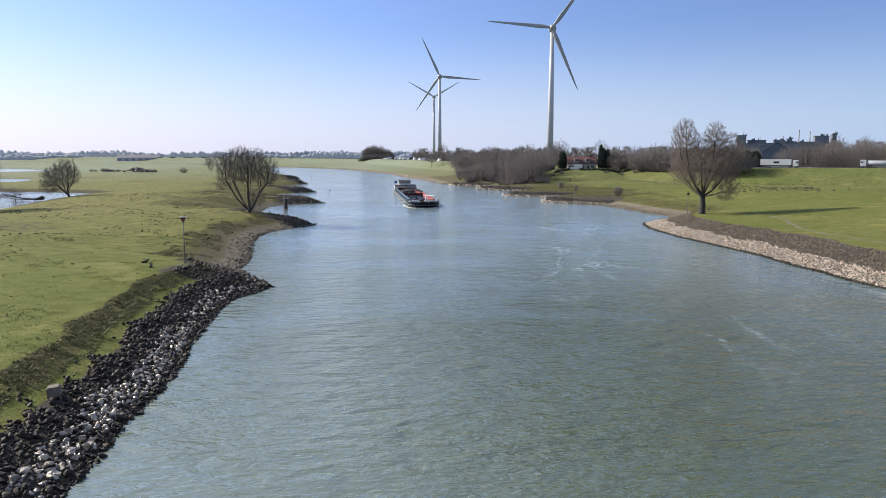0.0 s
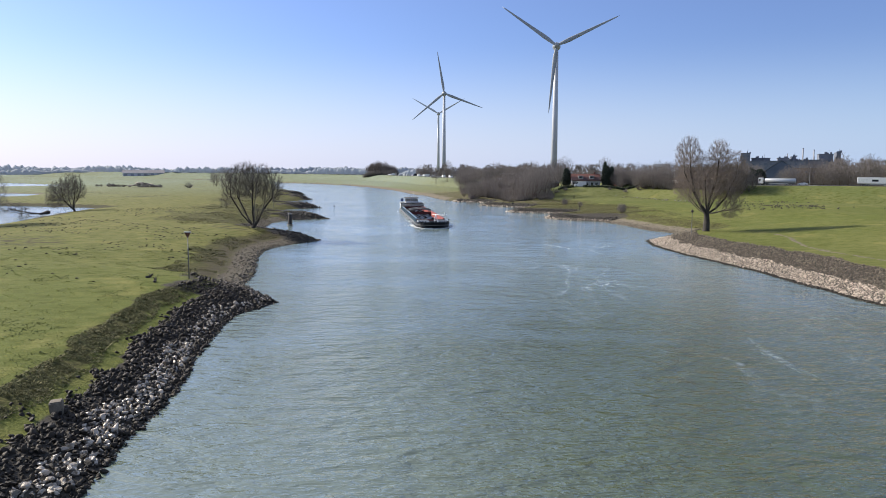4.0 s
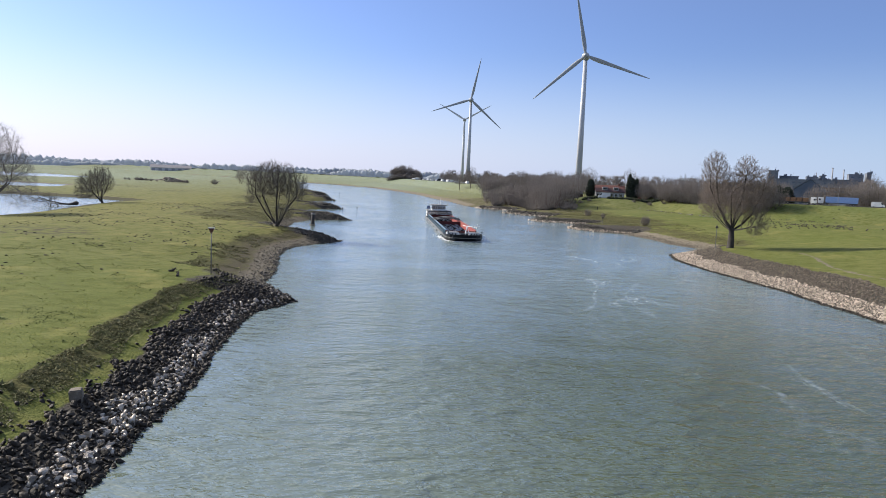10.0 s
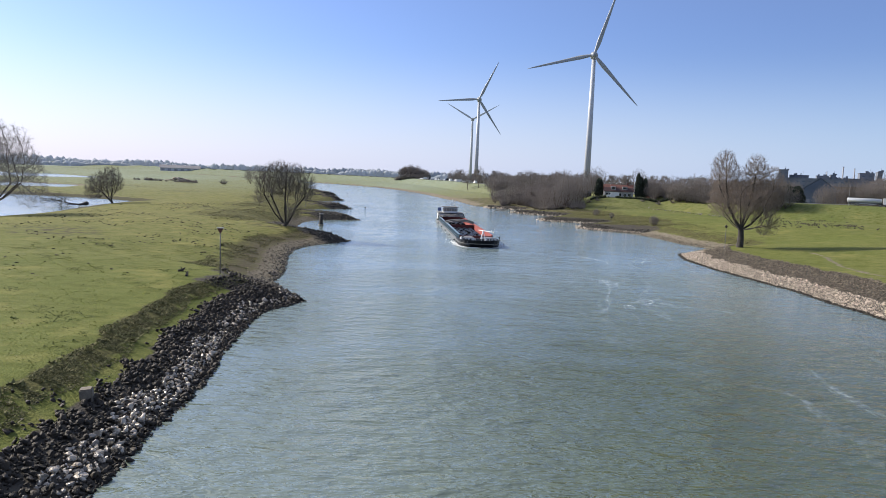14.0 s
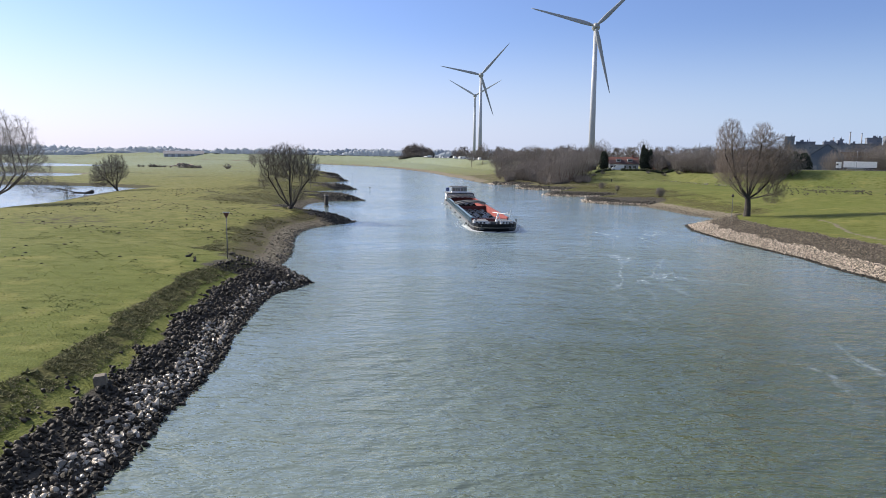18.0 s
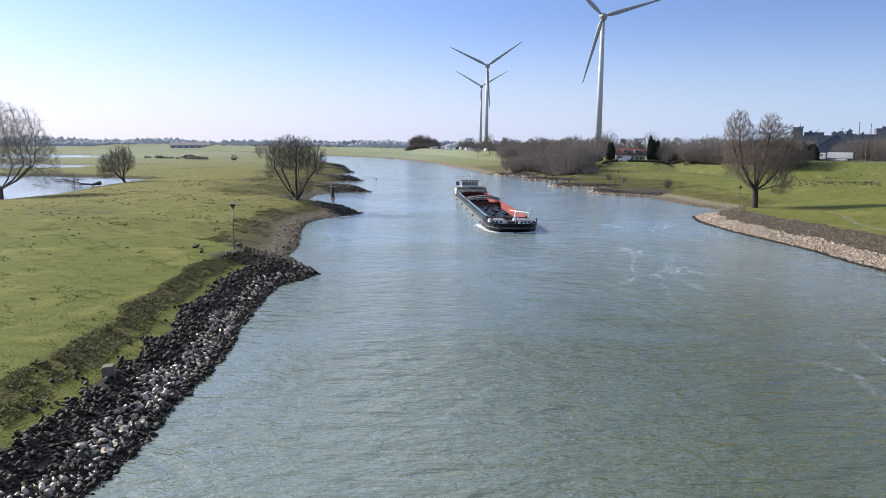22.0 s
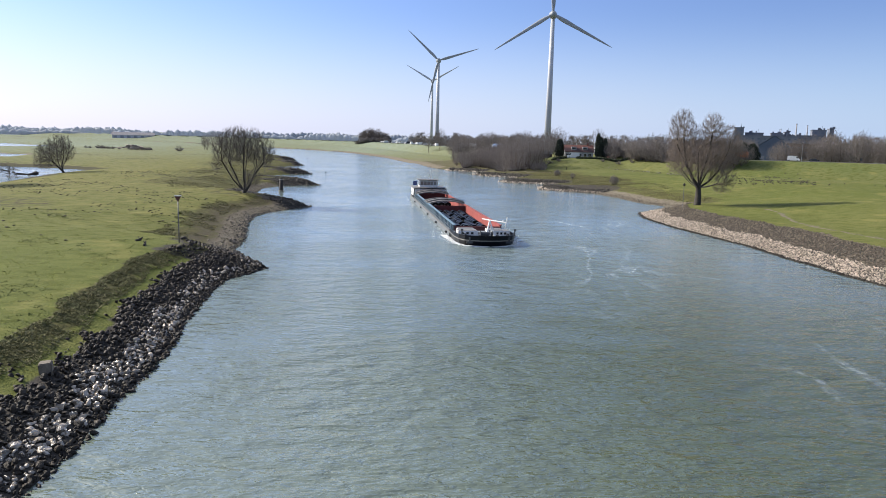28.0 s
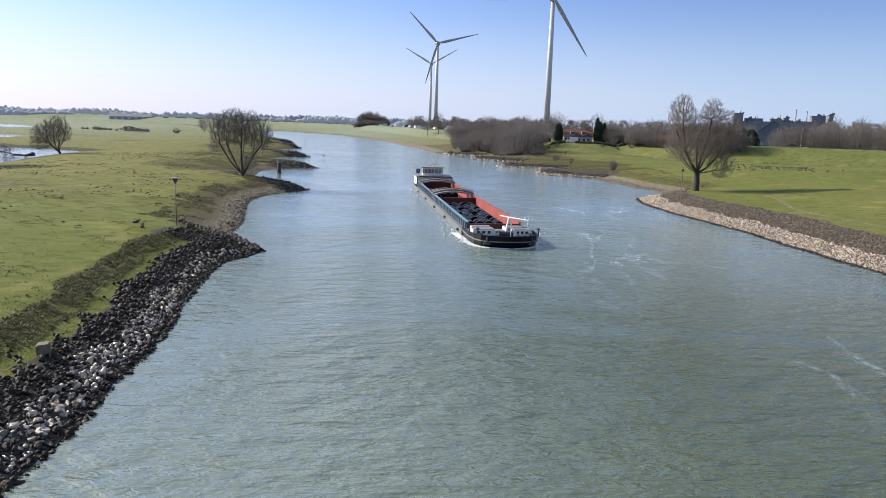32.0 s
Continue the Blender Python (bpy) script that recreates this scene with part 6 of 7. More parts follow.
part("lower_roof", Geo().add([(-8.05, -4.66, 3.64), (8.05, -4.66, 3.64), (8.05, -2.1, 5.64), (-8.05, -2.1, 5.64), (-8.05, -4.66, 3.5), (8.05, -4.66, 3.5), (8.05, -2.1, 5.5), (-8.05, -2.1, 5.5)],
                              [(0, 1, 2, 3), (7, 6, 5, 4), (0, 4, 5, 1), (1, 5, 6, 2), (2, 6, 7, 3), (3, 7, 4, 0)]), mat("dark_lower_roof", (0.07, 0.035, 0.034), 0.7, var=0.3, scale=1.5), roof, "dark lower roof slope")
part("chimney", Geo().box(4.5, -0.4, 6.4, 5.3, 0.4, 8.2), M_TILES, roof)
for x in (-4.2, 1.8):
    dm = part("dormer", Geo().box(x, -3.6, 4.4, x + 2.6, -1, 6.1), M_PLASTER, roof)
    part("pane", Geo().box(x + 0.3, -3.65, 4.8, x + 2.3, -3.58, 5.8), M_GLASS, dm)
for x in (-6.4, -3.6, 0.6, 3.2, 5.6):
    w = part("window", Geo().box(x - 0.75, -4.06, 1.0, x + 0.75, -3.95, 2.6), M_WHITE, house)
    for k in (0, 1):
        part("pane", Geo().box(x - 0.68 + k * 0.7, -4.1, 1.08, x - 0.02 + k * 0.7, -4.04, 2.52), M_GLASS, w)
dr_ = part("door", Geo().box(-1.9, -4.07, 0, -0.9, -3.95, 2.1), M_TIMBER, house)
part("handle", Geo().box(-1.0, -4.14, 1.0, -0.95, -4.07, 1.1), M_LAMP, dr_)
shed = thing("shed", "low brown shed beside the house", "shed", at=pose(58, 408, 7.2, 0, 0, 6))
part("wall", Geo().box(-4.5, -2.2, -1.5, 4.5, 2.2, 2.3), mat("brown_boards", (0.10, 0.075, 0.055), 0.85, var=0.3, scale=2), shed)
part("roof", Geo().add([(-4.8, -2.6, 2.2), (4.8, -2.6, 2.2), (4.8, 2.6, 2.2), (-4.8, 2.6, 2.2), (-4.8, 0, 3.6), (4.8, 0, 3.6)], [(0, 1, 5, 4), (2, 3, 4, 5), (0, 4, 3), (1, 2, 5), (3, 2, 1, 0)]), M_TMP, shed)
shed = thing("shed", "small shed with red tiled roof behind the hedge", "shed", at=pose(92, 404, 6.4, 0, 0, -10))
part("wall", Geo().box(-2.6, -1.8, -1.5, 2.6, 1.8, 1.9), M_PLASTER, shed)
part("roof", Geo().add([(-2.9, -2.2, 1.8), (2.9, -2.2, 1.8), (2.9, 2.2, 1.8), (-2.9, 2.2, 1.8), (-2.9, 0, 3.3), (2.9, 0, 3.3)], [(0, 1, 5, 4), (2, 3, 4, 5), (0, 4, 3), (1, 2, 5), (3, 2, 1, 0)]), M_TILES, shed)
camper = car(M_WHITE, "white camper van parked before the house", True)
camper.matrix_basis = pose(71.8, 391.5, 7.75, 0, 0, 172) @ Matrix.Scale(1.2, 4)
hx = np.concatenate([RNG.uniform(60, 68, 200), RNG.uniform(73, 112, 560)])
hy = np.concatenate([RNG.uniform(390, 391.5, 200), RNG.uniform(388, 390, 560)])
tagged(new("hedge", scatter("hedge", COARSE, np.stack([hx, hy, ground_z(hx, hy) + RNG.uniform(0, 0.9, len(hx))], 1), np.full((len(hx), 3), 0.55), M_HEDGE, RNG)), "dark clipped hedge along the garden", "hedge", kind="stuff")

low = thing("low_building", "low white building among the trees behind the dike road", "building", at=pose(118.5, 430, 6.5, 0, 0, -8))
part("wall", Geo().box(-7, -3, -2, 7, 3, 6.2), M_PLASTER, low)
part("roof", bevel_box(14.6, 6.6, 0.3, 0.05), M_TMP, low, at=pose(0, 0, 6.2))
for k in range(5):
    part("window", Geo().box(-6 + k * 2.6, -3.08, 4.4, -4.4 + k * 2.6, -3.0, 5.6), M_GLASS, low)

# ---- factory ----
M_SHEET = mat("blue_grey_sheet", (0.085, 0.107, 0.15), 0.6, var=0.15, scale=0.15)
M_WORKS = mat("dark_concrete_works", (0.17, 0.185, 0.22), 0.8, var=0.25, scale=0.1)
M_BRICK = mat("brown_brick", (0.16, 0.11, 0.09), 0.85, var=0.25, scale=0.4)
hall = thing("factory_hall", "big blue-grey sheet metal hall with gabled roof", "factory hall", at=pose(274, 598, 3, 0, 0, -25))
part("wall", Geo().box(-12, 0, 0, 12, 70, 13.4), M_SHEET, hall)
part("gable", Geo().add([(-12, 0.02, 13.4), (12, 0.02, 13.4), (0, 0.02, 22), (-12, 69, 13.4), (12, 69, 13.4), (0, 69, 22)], [(0, 1, 2), (5, 4, 3), (0, 3, 4, 1)]), M_SHEET, hall)
part("roof", Geo().add([(-12.6, -0.6, 13.2), (0, -0.6, 22.3), (12.6, -0.6, 13.2), (-12.6, 70, 13.2), (0, 70, 22.3), (12.6, 70, 13.2)], [(0, 3, 4, 1), (1, 4, 5, 2)]), M_WORKS, hall)
for x in (-9, 0, 9):
    part("gate", Geo().box(x - 2.5, -0.12, 0, x + 2.5, 0, 5), M_WORKS, hall)


def works_block(x, y, w, d, h, label, m=M_WORKS, rows=2):
    t = thing("factory_building", label, "factory", "factory on the horizon", pose(x, y, 3, 0, 0, -22))
    part("wall", Geo().box(-w / 2, 0, 0, w / 2, d, h), m, t)
    part("roof", Geo().box(-w / 2 - 0.4, -0.4, h, w / 2 + 0.4, d + 0.4, h + 0.7), m, t)
    for k in range(2 + int(w / 12)):
        u = RNG.uniform(-0.42, 0.42) * w
        part("roof_unit", Geo().box(u, 3, h + 0.7, u + RNG.uniform(1, 3), 6, h + 0.7 + RNG.uniform(0.8, 2.4)), M_WORKS, t)
    part("aerial", Geo().tube([(w * 0.2, 4, h + 0.6), (w * 0.2, 4, h + 5)], 0.15, 5), M_WORKS, t)
    n = max(2, min(10, int(w / 6)))
    for r in range(rows):
        for k in range(n):
            cx = -w / 2 + (k + 0.5) * w / n
            part("window", Geo().box(cx - w / n * 0.2, -0.15, h - 3.8 - r * 4.5, cx + w / n * 0.2, 0.0, h - 2.6 - r * 4.5), M_SHEET, t)
    return t


M_FLUE = mat("weathered_flue", (0.3, 0.3, 0.32), 0.7, var=0.2, scale=0.2)


def stack(x, y, h, r):
    t = thing("chimney", "slender pale factory chimney", "chimney", "factory chimneys", pose(x, y, 3))
    part("shaft", Geo().tube([(0, 0, 0), (0, 0, h)], [r, r * 0.75], 14), M_FLUE, t, smooth=True)
    part("rim", Geo().tube([(0, 0, h - 0.8), (0, 0, h)], [r * 0.95, r * 0.95], 14), M_WORKS, t)


for p, y, w, h, lab in ((0.414, 850, 10, 36.5, "dark square silo tower of the factory"), (0.454, 840, 64, 27.5, "long dark block of the factory"), (0.435, 860, 20, 31, "dark low block of the factory"),
                        (0.524, 860, 15, 36, "dark tower block of the factory"), (0.541, 870, 4.6, 38, "dark silo of the factory"), (0.497, 850, 44, 29, "long grey block of the factory"), (0.513, 700, 62, 19, "low brown brick factory building"),
                        (0.466, 845, 12, 31, "rooftop plant of the factory"), (0.480, 845, 5, 32.5, "rooftop plant of the factory")):
    works_block((p - 0.0055) * y, y, w, 25, h - 3.5, lab, M_BRICK if "brown" in lab else M_WORKS)
for p, y, h, r in ((0.492, 840, 39, 0.9), (0.507, 880, 38.5, 0.8), (0.471, 850, 33, 0.6)):
    stack((p - 0.0055) * y, y, h, r)
works_block(441, 1500, 34, 20, 24, "pale distant block of flats", M_BARN, 4)

# ---- geese ----
M_GOOSE = mat("goose_feathers", (0.06, 0.053, 0.044), 0.85, var=0.3, scale=6)
M_GOOSE_PALE = mat("pale_goose_feathers", (0.3, 0.28, 0.25), 0.85, var=0.2, scale=6)


def goose(m):
    t = thing("goose", "grey-brown goose grazing on the meadow", "goose", "geese grazing on the meadow", pose(0, 0, -50))
    part("body", Geo().tube([(-0.42, 0, 0.36), (-0.3, 0, 0.36), (-0.05, 0, 0.34), (0.22, 0, 0.36), (0.34, 0, 0.42)], [0.03, 0.12, 0.19, 0.15, 0.05], 8), m, t, smooth=True)
    part("neck", Geo().tube([(0.28, 0, 0.4), (0.42, 0, 0.58), (0.45, 0, 0.72), (0.56, 0, 0.72)], [0.07, 0.045, 0.055, 0.015], 6), m, t, smooth=True)
    for y in (-0.07, 0.07):
        part("leg", Geo().tube([(0.0, y, 0.0), (0.0, y, 0.22)], [0.02, 0.02], 4), M_TIMBER, t)
    return t


first = goose(M_GOOSE)
second = goose(M_GOOSE_PALE)
spots = []
while len(spots) < 185:
    y = RNG.uniform(222, 335)
    x = y * (0.458 - 0.0002 * (y - 270) + RNG.uniform(-0.052, 0.058))
    if wobble(np.array(x), np.array(y), 9, 3) + 0.6 * wobble(np.array(x), np.array(y), 23, 5) > -0.35:
        spots.append((x, y, first))
while len(spots) < 240:
    y = RNG.uniform(318, 372)
    spots.append((88 + (372 - y) * 0.36 + RNG.normal(0, 2.5), y, second if RNG.random() < 0.6 else first))
while len(spots) < 250:
    spots.append((RNG.uniform(118, 140), RNG.uniform(195, 240), first))
for k, (x, y, model) in enumerate(spots):
    at = on_ground(x, y, 0.0, RNG.uniform(0, 360), RNG.uniform(0.75, 1.0))
    if k in (0,):
        first.matrix_basis = at
    elif k == 239:
        second.matrix_basis = at
    else:
        copy_thing(model, at)

# ---- cargo ship: bow at y = 0, stern at y = 100, waterline at z = 0 ----
M_HULL = mat("black_hull_paint", (0.007, 0.008, 0.011), 0.4, var=0.3, scale=0.4, spec=0.18)
M_GREYHULL = mat("grey_white_hull_paint", (0.15, 0.168, 0.178), 0.5, var=0.25, scale=0.5, stretch=(1, 1, 3))
M_DECK = mat("grey_deck_paint", (0.17, 0.19, 0.21), 0.7, var=0.2, scale=0.6)
M_COAM = mat("blue_grey_coaming", (0.012, 0.018, 0.026), 0.5, var=0.25, scale=0.6)
M_RAIL = mat("pale_blue_rail", (0.15, 0.24, 0.3), 0.5, var=0.2, scale=0.8)
M_HOLD = mat("red_hold_paint", (0.33, 0.075, 0.062), 0.65, var=0.3, scale=0.5)
M_HOLD_DARK = mat("dark_red_bulkhead", (0.10, 0.022, 0.022), 0.7, var=0.3, scale=0.5)
M_COIL = mat("wrapped_steel_coil", (0.008, 0.0085, 0.009), 0.3, var=0.3, scale=1.5, spec=0.1)
M_COIL_END = mat("coil_face", (0.015, 0.015, 0.016), 0.3, 0.0, var=0.3, scale=2)
M_HATCH = mat("grey_hatch_cover", (0.22, 0.21, 0.19), 0.5, var=0.2, scale=0.6)
M_BLUE = mat("blue_sign_board", (0.02, 0.05, 0.2), 0.5, var=0.15)
M_FOAM = mat("white_foam", (0.72, 0.75, 0.75), 0.8, var=0.2, scale=1.5, bump=0.6, bump_scale=3)

ship = thing("cargo_ship", "black and grey cargo ship with open red holds of coils", "ship")
ship.scale = (1.05, 0.975, 1)
OUT = [(0.0, 0.0), (0.15, 1.6), (0.6, 2.8), (1.5, 3.8), (3.2, 4.5), (6, 4.8), (12, 4.8), (30, 4.8), (60, 4.8), (86, 4.8), (94, 4.5), (98.5, 3.8), (100, 2.6)]


def ring(z, grow=0.0, aft=0.0):
    """The outline of the hull at a height: half width grown, bow moved aft."""
    side = [(max(0.0, x + grow * (x > 0)), y + aft * max(0, 1 - y / 9)) for y, x in OUT]
    return [(x, y, z) for x, y in side] + [(-x, y, z) for x, y in side[:0:-1]]


def shell(z0, z1, g0=0.0, g1=0.0, a0=0.0, a1=0.0, thick=0.12):
    r0, r1 = ring(z0, g0, a0), ring(z1, g1, a1)
    n = len(r0)
    i0, i1 = ring(z0, g0 - thick, a0 + thick), ring(z1, g1 - thick, a1 + thick)
    f = []
    for k in range(n):
        j = (k + 1) % n
        f += [(j, k, n + k, n + j), (n + j, n + k, 3 * n + k, 3 * n + j), (2 * n + k, 2 * n + j, 3 * n + j, 3 * n + k), (k, j, 2 * n + j, 2 * n + k)]
    return Geo().add(r0 + r1 + i0 + i1, f)


hull = part("hull", shell(-1.2, 1.25, -0.55, 0.0, 1.9, 0.25), M_HULL, ship, "black hull")
part("stripe", shell(1.25, 1.42, 0.03, 0.03, 0.22, 0.18), M_HATCH, hull, "pale line round the hull")
bow = Geo()
pts = [(y, x) for y, x in OUT if y <= 12]
top = [(x, y + (0.0 if y > 0.5 else -0.1), 2.2 - 0.35 * min(1, y / 12)) for y, x in pts]
low = [(x, y + 0.15 * max(0, 1 - y / 9), 1.42) for y, x in pts]
for sgn in (1, -1):
    v = [(sgn * x, y, z) for x, y, z in low] + [(sgn * x, y, z) for x, y, z in top] + [(sgn * max(0, x - 0.12), y + 0.12, z) for x, y, z in low] + [(sgn * max(0, x - 0.12), y + 0.12, z) for x, y, z in top]
    n, f = len(pts), []
    for k in range(n - 1):
        f += [(k, k + 1, n + k + 1, n + k), (n + k, n + k + 1, 3 * n + k + 1, 3 * n + k), (2 * n + k + 1, 2 * n + k, 3 * n + k, 3 * n + k + 1)]
    bow.add(v, f)
part("bulwark", bow, M_HULL, ship, "black bow bulwark")
part("side_plating", Geo().box(-4.86, 12, 0.35, -4.80, 92, 1.25).box(4.80, 12, 0.35, 4.86, 92, 1.25), M_GREYHULL, hull, "grey-white side plating")
part("foredeck", Geo().add([(x, y, 1.5) for x, y, z in ring(0, -0.1, 0.2) if y <= 12.1], [tuple(range(len([1 for x, y, z in ring(0, -0.1, 0.2) if y <= 12.1])))]), M_DECK, ship, "pale grey foredeck")
part("side_deck", Geo().box(-4.75, 12, 1.2, -3.9, 92, 1.32).box(3.9, 12, 1.2, 4.75, 92, 1.32), M_DECK, ship)
part("hold_floor", Geo().box(-3.8, 12, -1.15, 3.8, 85, -1.0), M_HOLD_DARK, ship)
for sgn in (-1, 1):
    part("coaming", Geo().box(min(sgn * 3.9, sgn * 4.02), 12, 1.2, max(sgn * 3.9, sgn * 4.02), 86, 2.45), M_COAM, ship, "blue-grey hatch coaming")
    part("hold_side", Geo().box(min(sgn * 3.8, sgn * 3.9), 12, -1.1, max(sgn * 3.8, sgn * 3.9), 86, 2.5), M_HOLD, ship, "red hold side")
    part("rail", Geo().box(min(sgn * 3.72, sgn * 4.15), 12, 2.45, max(sgn * 3.72, sgn * 4.15), 86, 2.6), M_RAIL if sgn < 0 else M_HOLD, ship)
    gs = Geo().box(-0.08, -0.14, 0, 0.08, 0.2, 1.2)
    me = gs.mesh("stanchion", M_RAIL)
    for k in range(37):
        o = new("stanchion", me)
        o.parent = ship
        o.matrix_basis = pose(sgn * 4.16, 13 + k * 2.0, 1.3)
    part("handrail", Geo().tube([(sgn * 4.7, 12, 2.2), (sgn * 4.7, 90, 2.2)], 0.03, 5), M_GREYHULL, ship)
for y, h, m in ((12, 2.3, M_HOLD_DARK), (50, 2.35, M_HOLD_DARK), (85.6, 2.5, M_HOLD_DARK)):
    part("bulkhead", Geo().box(-3.85, y, -1.05, 3.85, y + 0.35, h), m, ship)


def hatch(y, lift):
    """An arched hatch cover lying across the hold."""
    g = Geo()
    n = 8
    for k in range(n + 1):
        x = -4.2 + 8.4 * k / n
        z = 2.62 + lift + 0.75 * (1 - (x / 4.2) ** 2)
        g.v += [(x, y, z), (x, y + 2.8, z), (x, y, z - 0.28), (x, y + 2.8, z - 0.28)]
        if k:
            a, b = 4 * (k - 1), 4 * k
            g.f += [(a, b, b + 1, a + 1), (a + 2, a + 3, b + 3, b + 2), (a, a + 2, b + 2, b), (a + 1, b + 1, b + 3, a + 3)]
    cover = part("hatch_cover", g, M_HATCH, ship, "arched grey hatch cover")
    part("rib", Geo().tube([(-4.2, y + 1.4, 2.65 + lift), (-2.1, y + 1.4, 3.23 + lift), (0, y + 1.4, 3.43 + lift), (2.1, y + 1.4, 3.23 + lift), (4.2, y + 1.4, 2.65 + lift)], 0.09, 6), M_COAM, cover)


hatch(53, 0.0)
hatch(54.5, 0.32)
hatch(59, 0.0)
hatch(80, 0.0)
hatch(81.2, 0.32)

coil = Geo()
ro, ri, hl, nn = 0.74, 0.26, 0.68, 20
for k in range(nn):
    c, s = math.cos(k * math.tau / nn), math.sin(k * math.tau / nn)
    coil.v += [(c * (ro - 0.08), -hl, s * (ro - 0.08)), (c * ro, -hl + 0.08, s * ro), (c * ro, hl - 0.08, s * ro), (c * (ro - 0.08), hl, s * (ro - 0.08)), (c * ri, hl, s * ri), (c * ri, -hl, s * ri)]
    j = (k + 1) % nn
    coil.f += [(6 * k + i, 6 * j + i, 6 * j + (i + 1) % 6, 6 * k + (i + 1) % 6) for i in range(6)]
coil_mesh = coil.mesh("steel_coil", M_COIL)
band_mesh = Geo().tube([(0, -0.06, 0), (0, 0.06, 0)], [0.752, 0.752], 20, False).mesh("band", M_COIL_END)


def coil_at(x, y, z, turn):
    o = tagged(new("steel_coil", coil_mesh), "black wrapped steel coil in the hold")
    o.parent = ship
    o.matrix_basis = pose(x, y, z, 0, 0, turn)
    b = new("band", band_mesh)
    b.parent = o


for y0, rows in ((15.0, 17), (63.0, 7)):
    for r in range(rows):
        for c in range(5):
            if (r * 7 + c * 3) % 13 == 5:
                continue
            coil_at(-3.0 + c * 1.5 + RNG.normal(0, 0.03), y0 + r * 1.95 + RNG.normal(0, 0.12), -0.26, RNG.normal(0, 5))
        if r > 1:
            for c in range(4):
                if (r * 3 + c * 2) % 7 != 0:
                    coil_at(-2.25 + c * 1.5, y0 + 0.9 + r * 1.95 + RNG.normal(0, 0.1), 0.98, RNG.normal(0, 7))

# foredeck gear
for x, y, sx, sy, h in ((-2.7, 6.4, 3.2, 2.6, 0.85), (2.8, 6.2, 2.6, 2.2, 0.85), (-2.4, 9.9, 2.8, 1.8, 0.7), (2.3, 9.8, 2.6, 1.8, 0.7)):
    d = part("deck_locker", bevel_box(sx, sy, h, 0.06), M_WHITE, ship, "white deck locker", at=pose(x, y, 1.5))
    part("lid", bevel_box(sx * 0.96, sy * 0.96, 0.06, 0.02), M_HATCH, d, at=pose(0, 0, h))
    for u in (-0.34, -0.1, 0.14):
        part("locker_window", Geo().box(sx * u, -sy / 2 - 0.03, h * 0.35, sx * (u + 0.13), -sy / 2, h * 0.78), M_GLASS, d)
part("hatch_lid", bevel_box(2.6, 2.4, 0.25, 0.05), M_DECK, ship, at=pose(0, 9.2, 1.5))
w = part("anchor_winch", Geo().tube([(-0.9, 3.6, 2.0), (0.9, 3.6, 2.0)], [0.38, 0.38], 14), M_TMP, ship, "dark anchor winch")
for x in (-1.0, 0.9):
    part("drum_end", Geo().tube([(x, 3.6, 2.0), (x + 0.1, 3.6, 2.0)], [0.55, 0.55], 14), M_TMP, w)
part("winch_base", Geo().box(-1.1, 3.2, 1.5, 1.1, 4.0, 1.75), M_TMP, w)
for x, y in ((-3.4, 3.2), (3.4, 3.2), (-4.2, 7.6), (4.2, 7.6), (-1.4, 1.5), (1.4, 1.5)):
    b = part("bollard", Geo().tube([(x, y, 1.5), (x, y, 2.05), (x, y, 2.15)], [0.16, 0.14, 0.2], 10).tube([(x, y + 0.6, 1.5), (x, y + 0.6, 2.05), (x, y + 0.6, 2.15)], [0.16, 0.14, 0.2], 10), M_TMP, ship)
mast = part("fore_mast", Geo().tube([(0.2, 5.0, 1.5), (1.0, 6.4, 4.0)], [0.16, 0.12], 8).tube([(1.6, 5.0, 1.5), (1.0, 6.4, 4.0)], [0.12, 0.1], 8), M_WHITE, ship, "white folding fore mast")
part("boom", Geo().tube([(0.1, 8.3, 4.08), (1.0, 6.4, 4.05), (3.2, 3.4, 4.0)], [0.09, 0.12, 0.08], 8), M_WHITE, mast)
part("crosstree", Geo().tube([(3.0, 3.6, 3.2), (3.2, 3.3, 4.9)], [0.07, 0.05], 6).tube([(2.5, 3.1, 4.3), (3.9, 3.5, 4.3)], 0.04, 5), M_WHITE, mast)
part("deck_light", Geo().box(2.4, 3.0, 4.25, 2.65, 3.2, 4.5), M_BEAM, mast)
for x, y in ((4.3, 2.3), (-4.1, 2.6)):
    part("bow_post", Geo().tube([(x, y, 2.0), (x, y, 2.8)], [0.1, 0.1], 8).tube([(x, y, 2.8), (x, y, 3.05)], [0.22, 0.22], 8), M_TMP, ship)
part("flagstaff", Geo().tube([(0, 0.5, 2.0), (0, 0.3, 3.8)], [0.05, 0.03], 6), M_WHITE, ship)
for x, y in ((-3.1, 0.95), (3.1, 0.95)):
    part("anchor", Geo().box(x - 0.45, y - 0.25, 0.9, x + 0.45, y + 0.1, 1.2).box(x - 0.1, y - 0.2, 1.0, x + 0.1, y + 0.05, 1.9), M_TMP, ship)

# accommodation and wheelhouse
house_aft = part("deckhouse", bevel_box(8.2, 9.6, 2.3, 0.12), M_WHITE, ship, "white after deckhouse", at=pose(0, 92.2, 1.3))
part("deckhouse_roof", bevel_box(9.0, 10.2, 0.16, 0.05), M_HATCH, house_aft, at=pose(0, 0, 2.3))
for k in range(5):
    part("porthole", Geo().box(-3.5 + k * 1.55, -4.86, 0.6, -2.6 + k * 1.55, -4.79, 1.2), M_GLASS, house_aft)
for y in (-3, 0, 3):
    for sgn in (-1, 1):
        part("side_window", Geo().box(min(sgn * 4.06, sgn * 4.12), y - 0.5, 0.6, max(sgn * 4.06, sgn * 4.12), y + 0.5, 1.2), M_GLASS, house_aft)
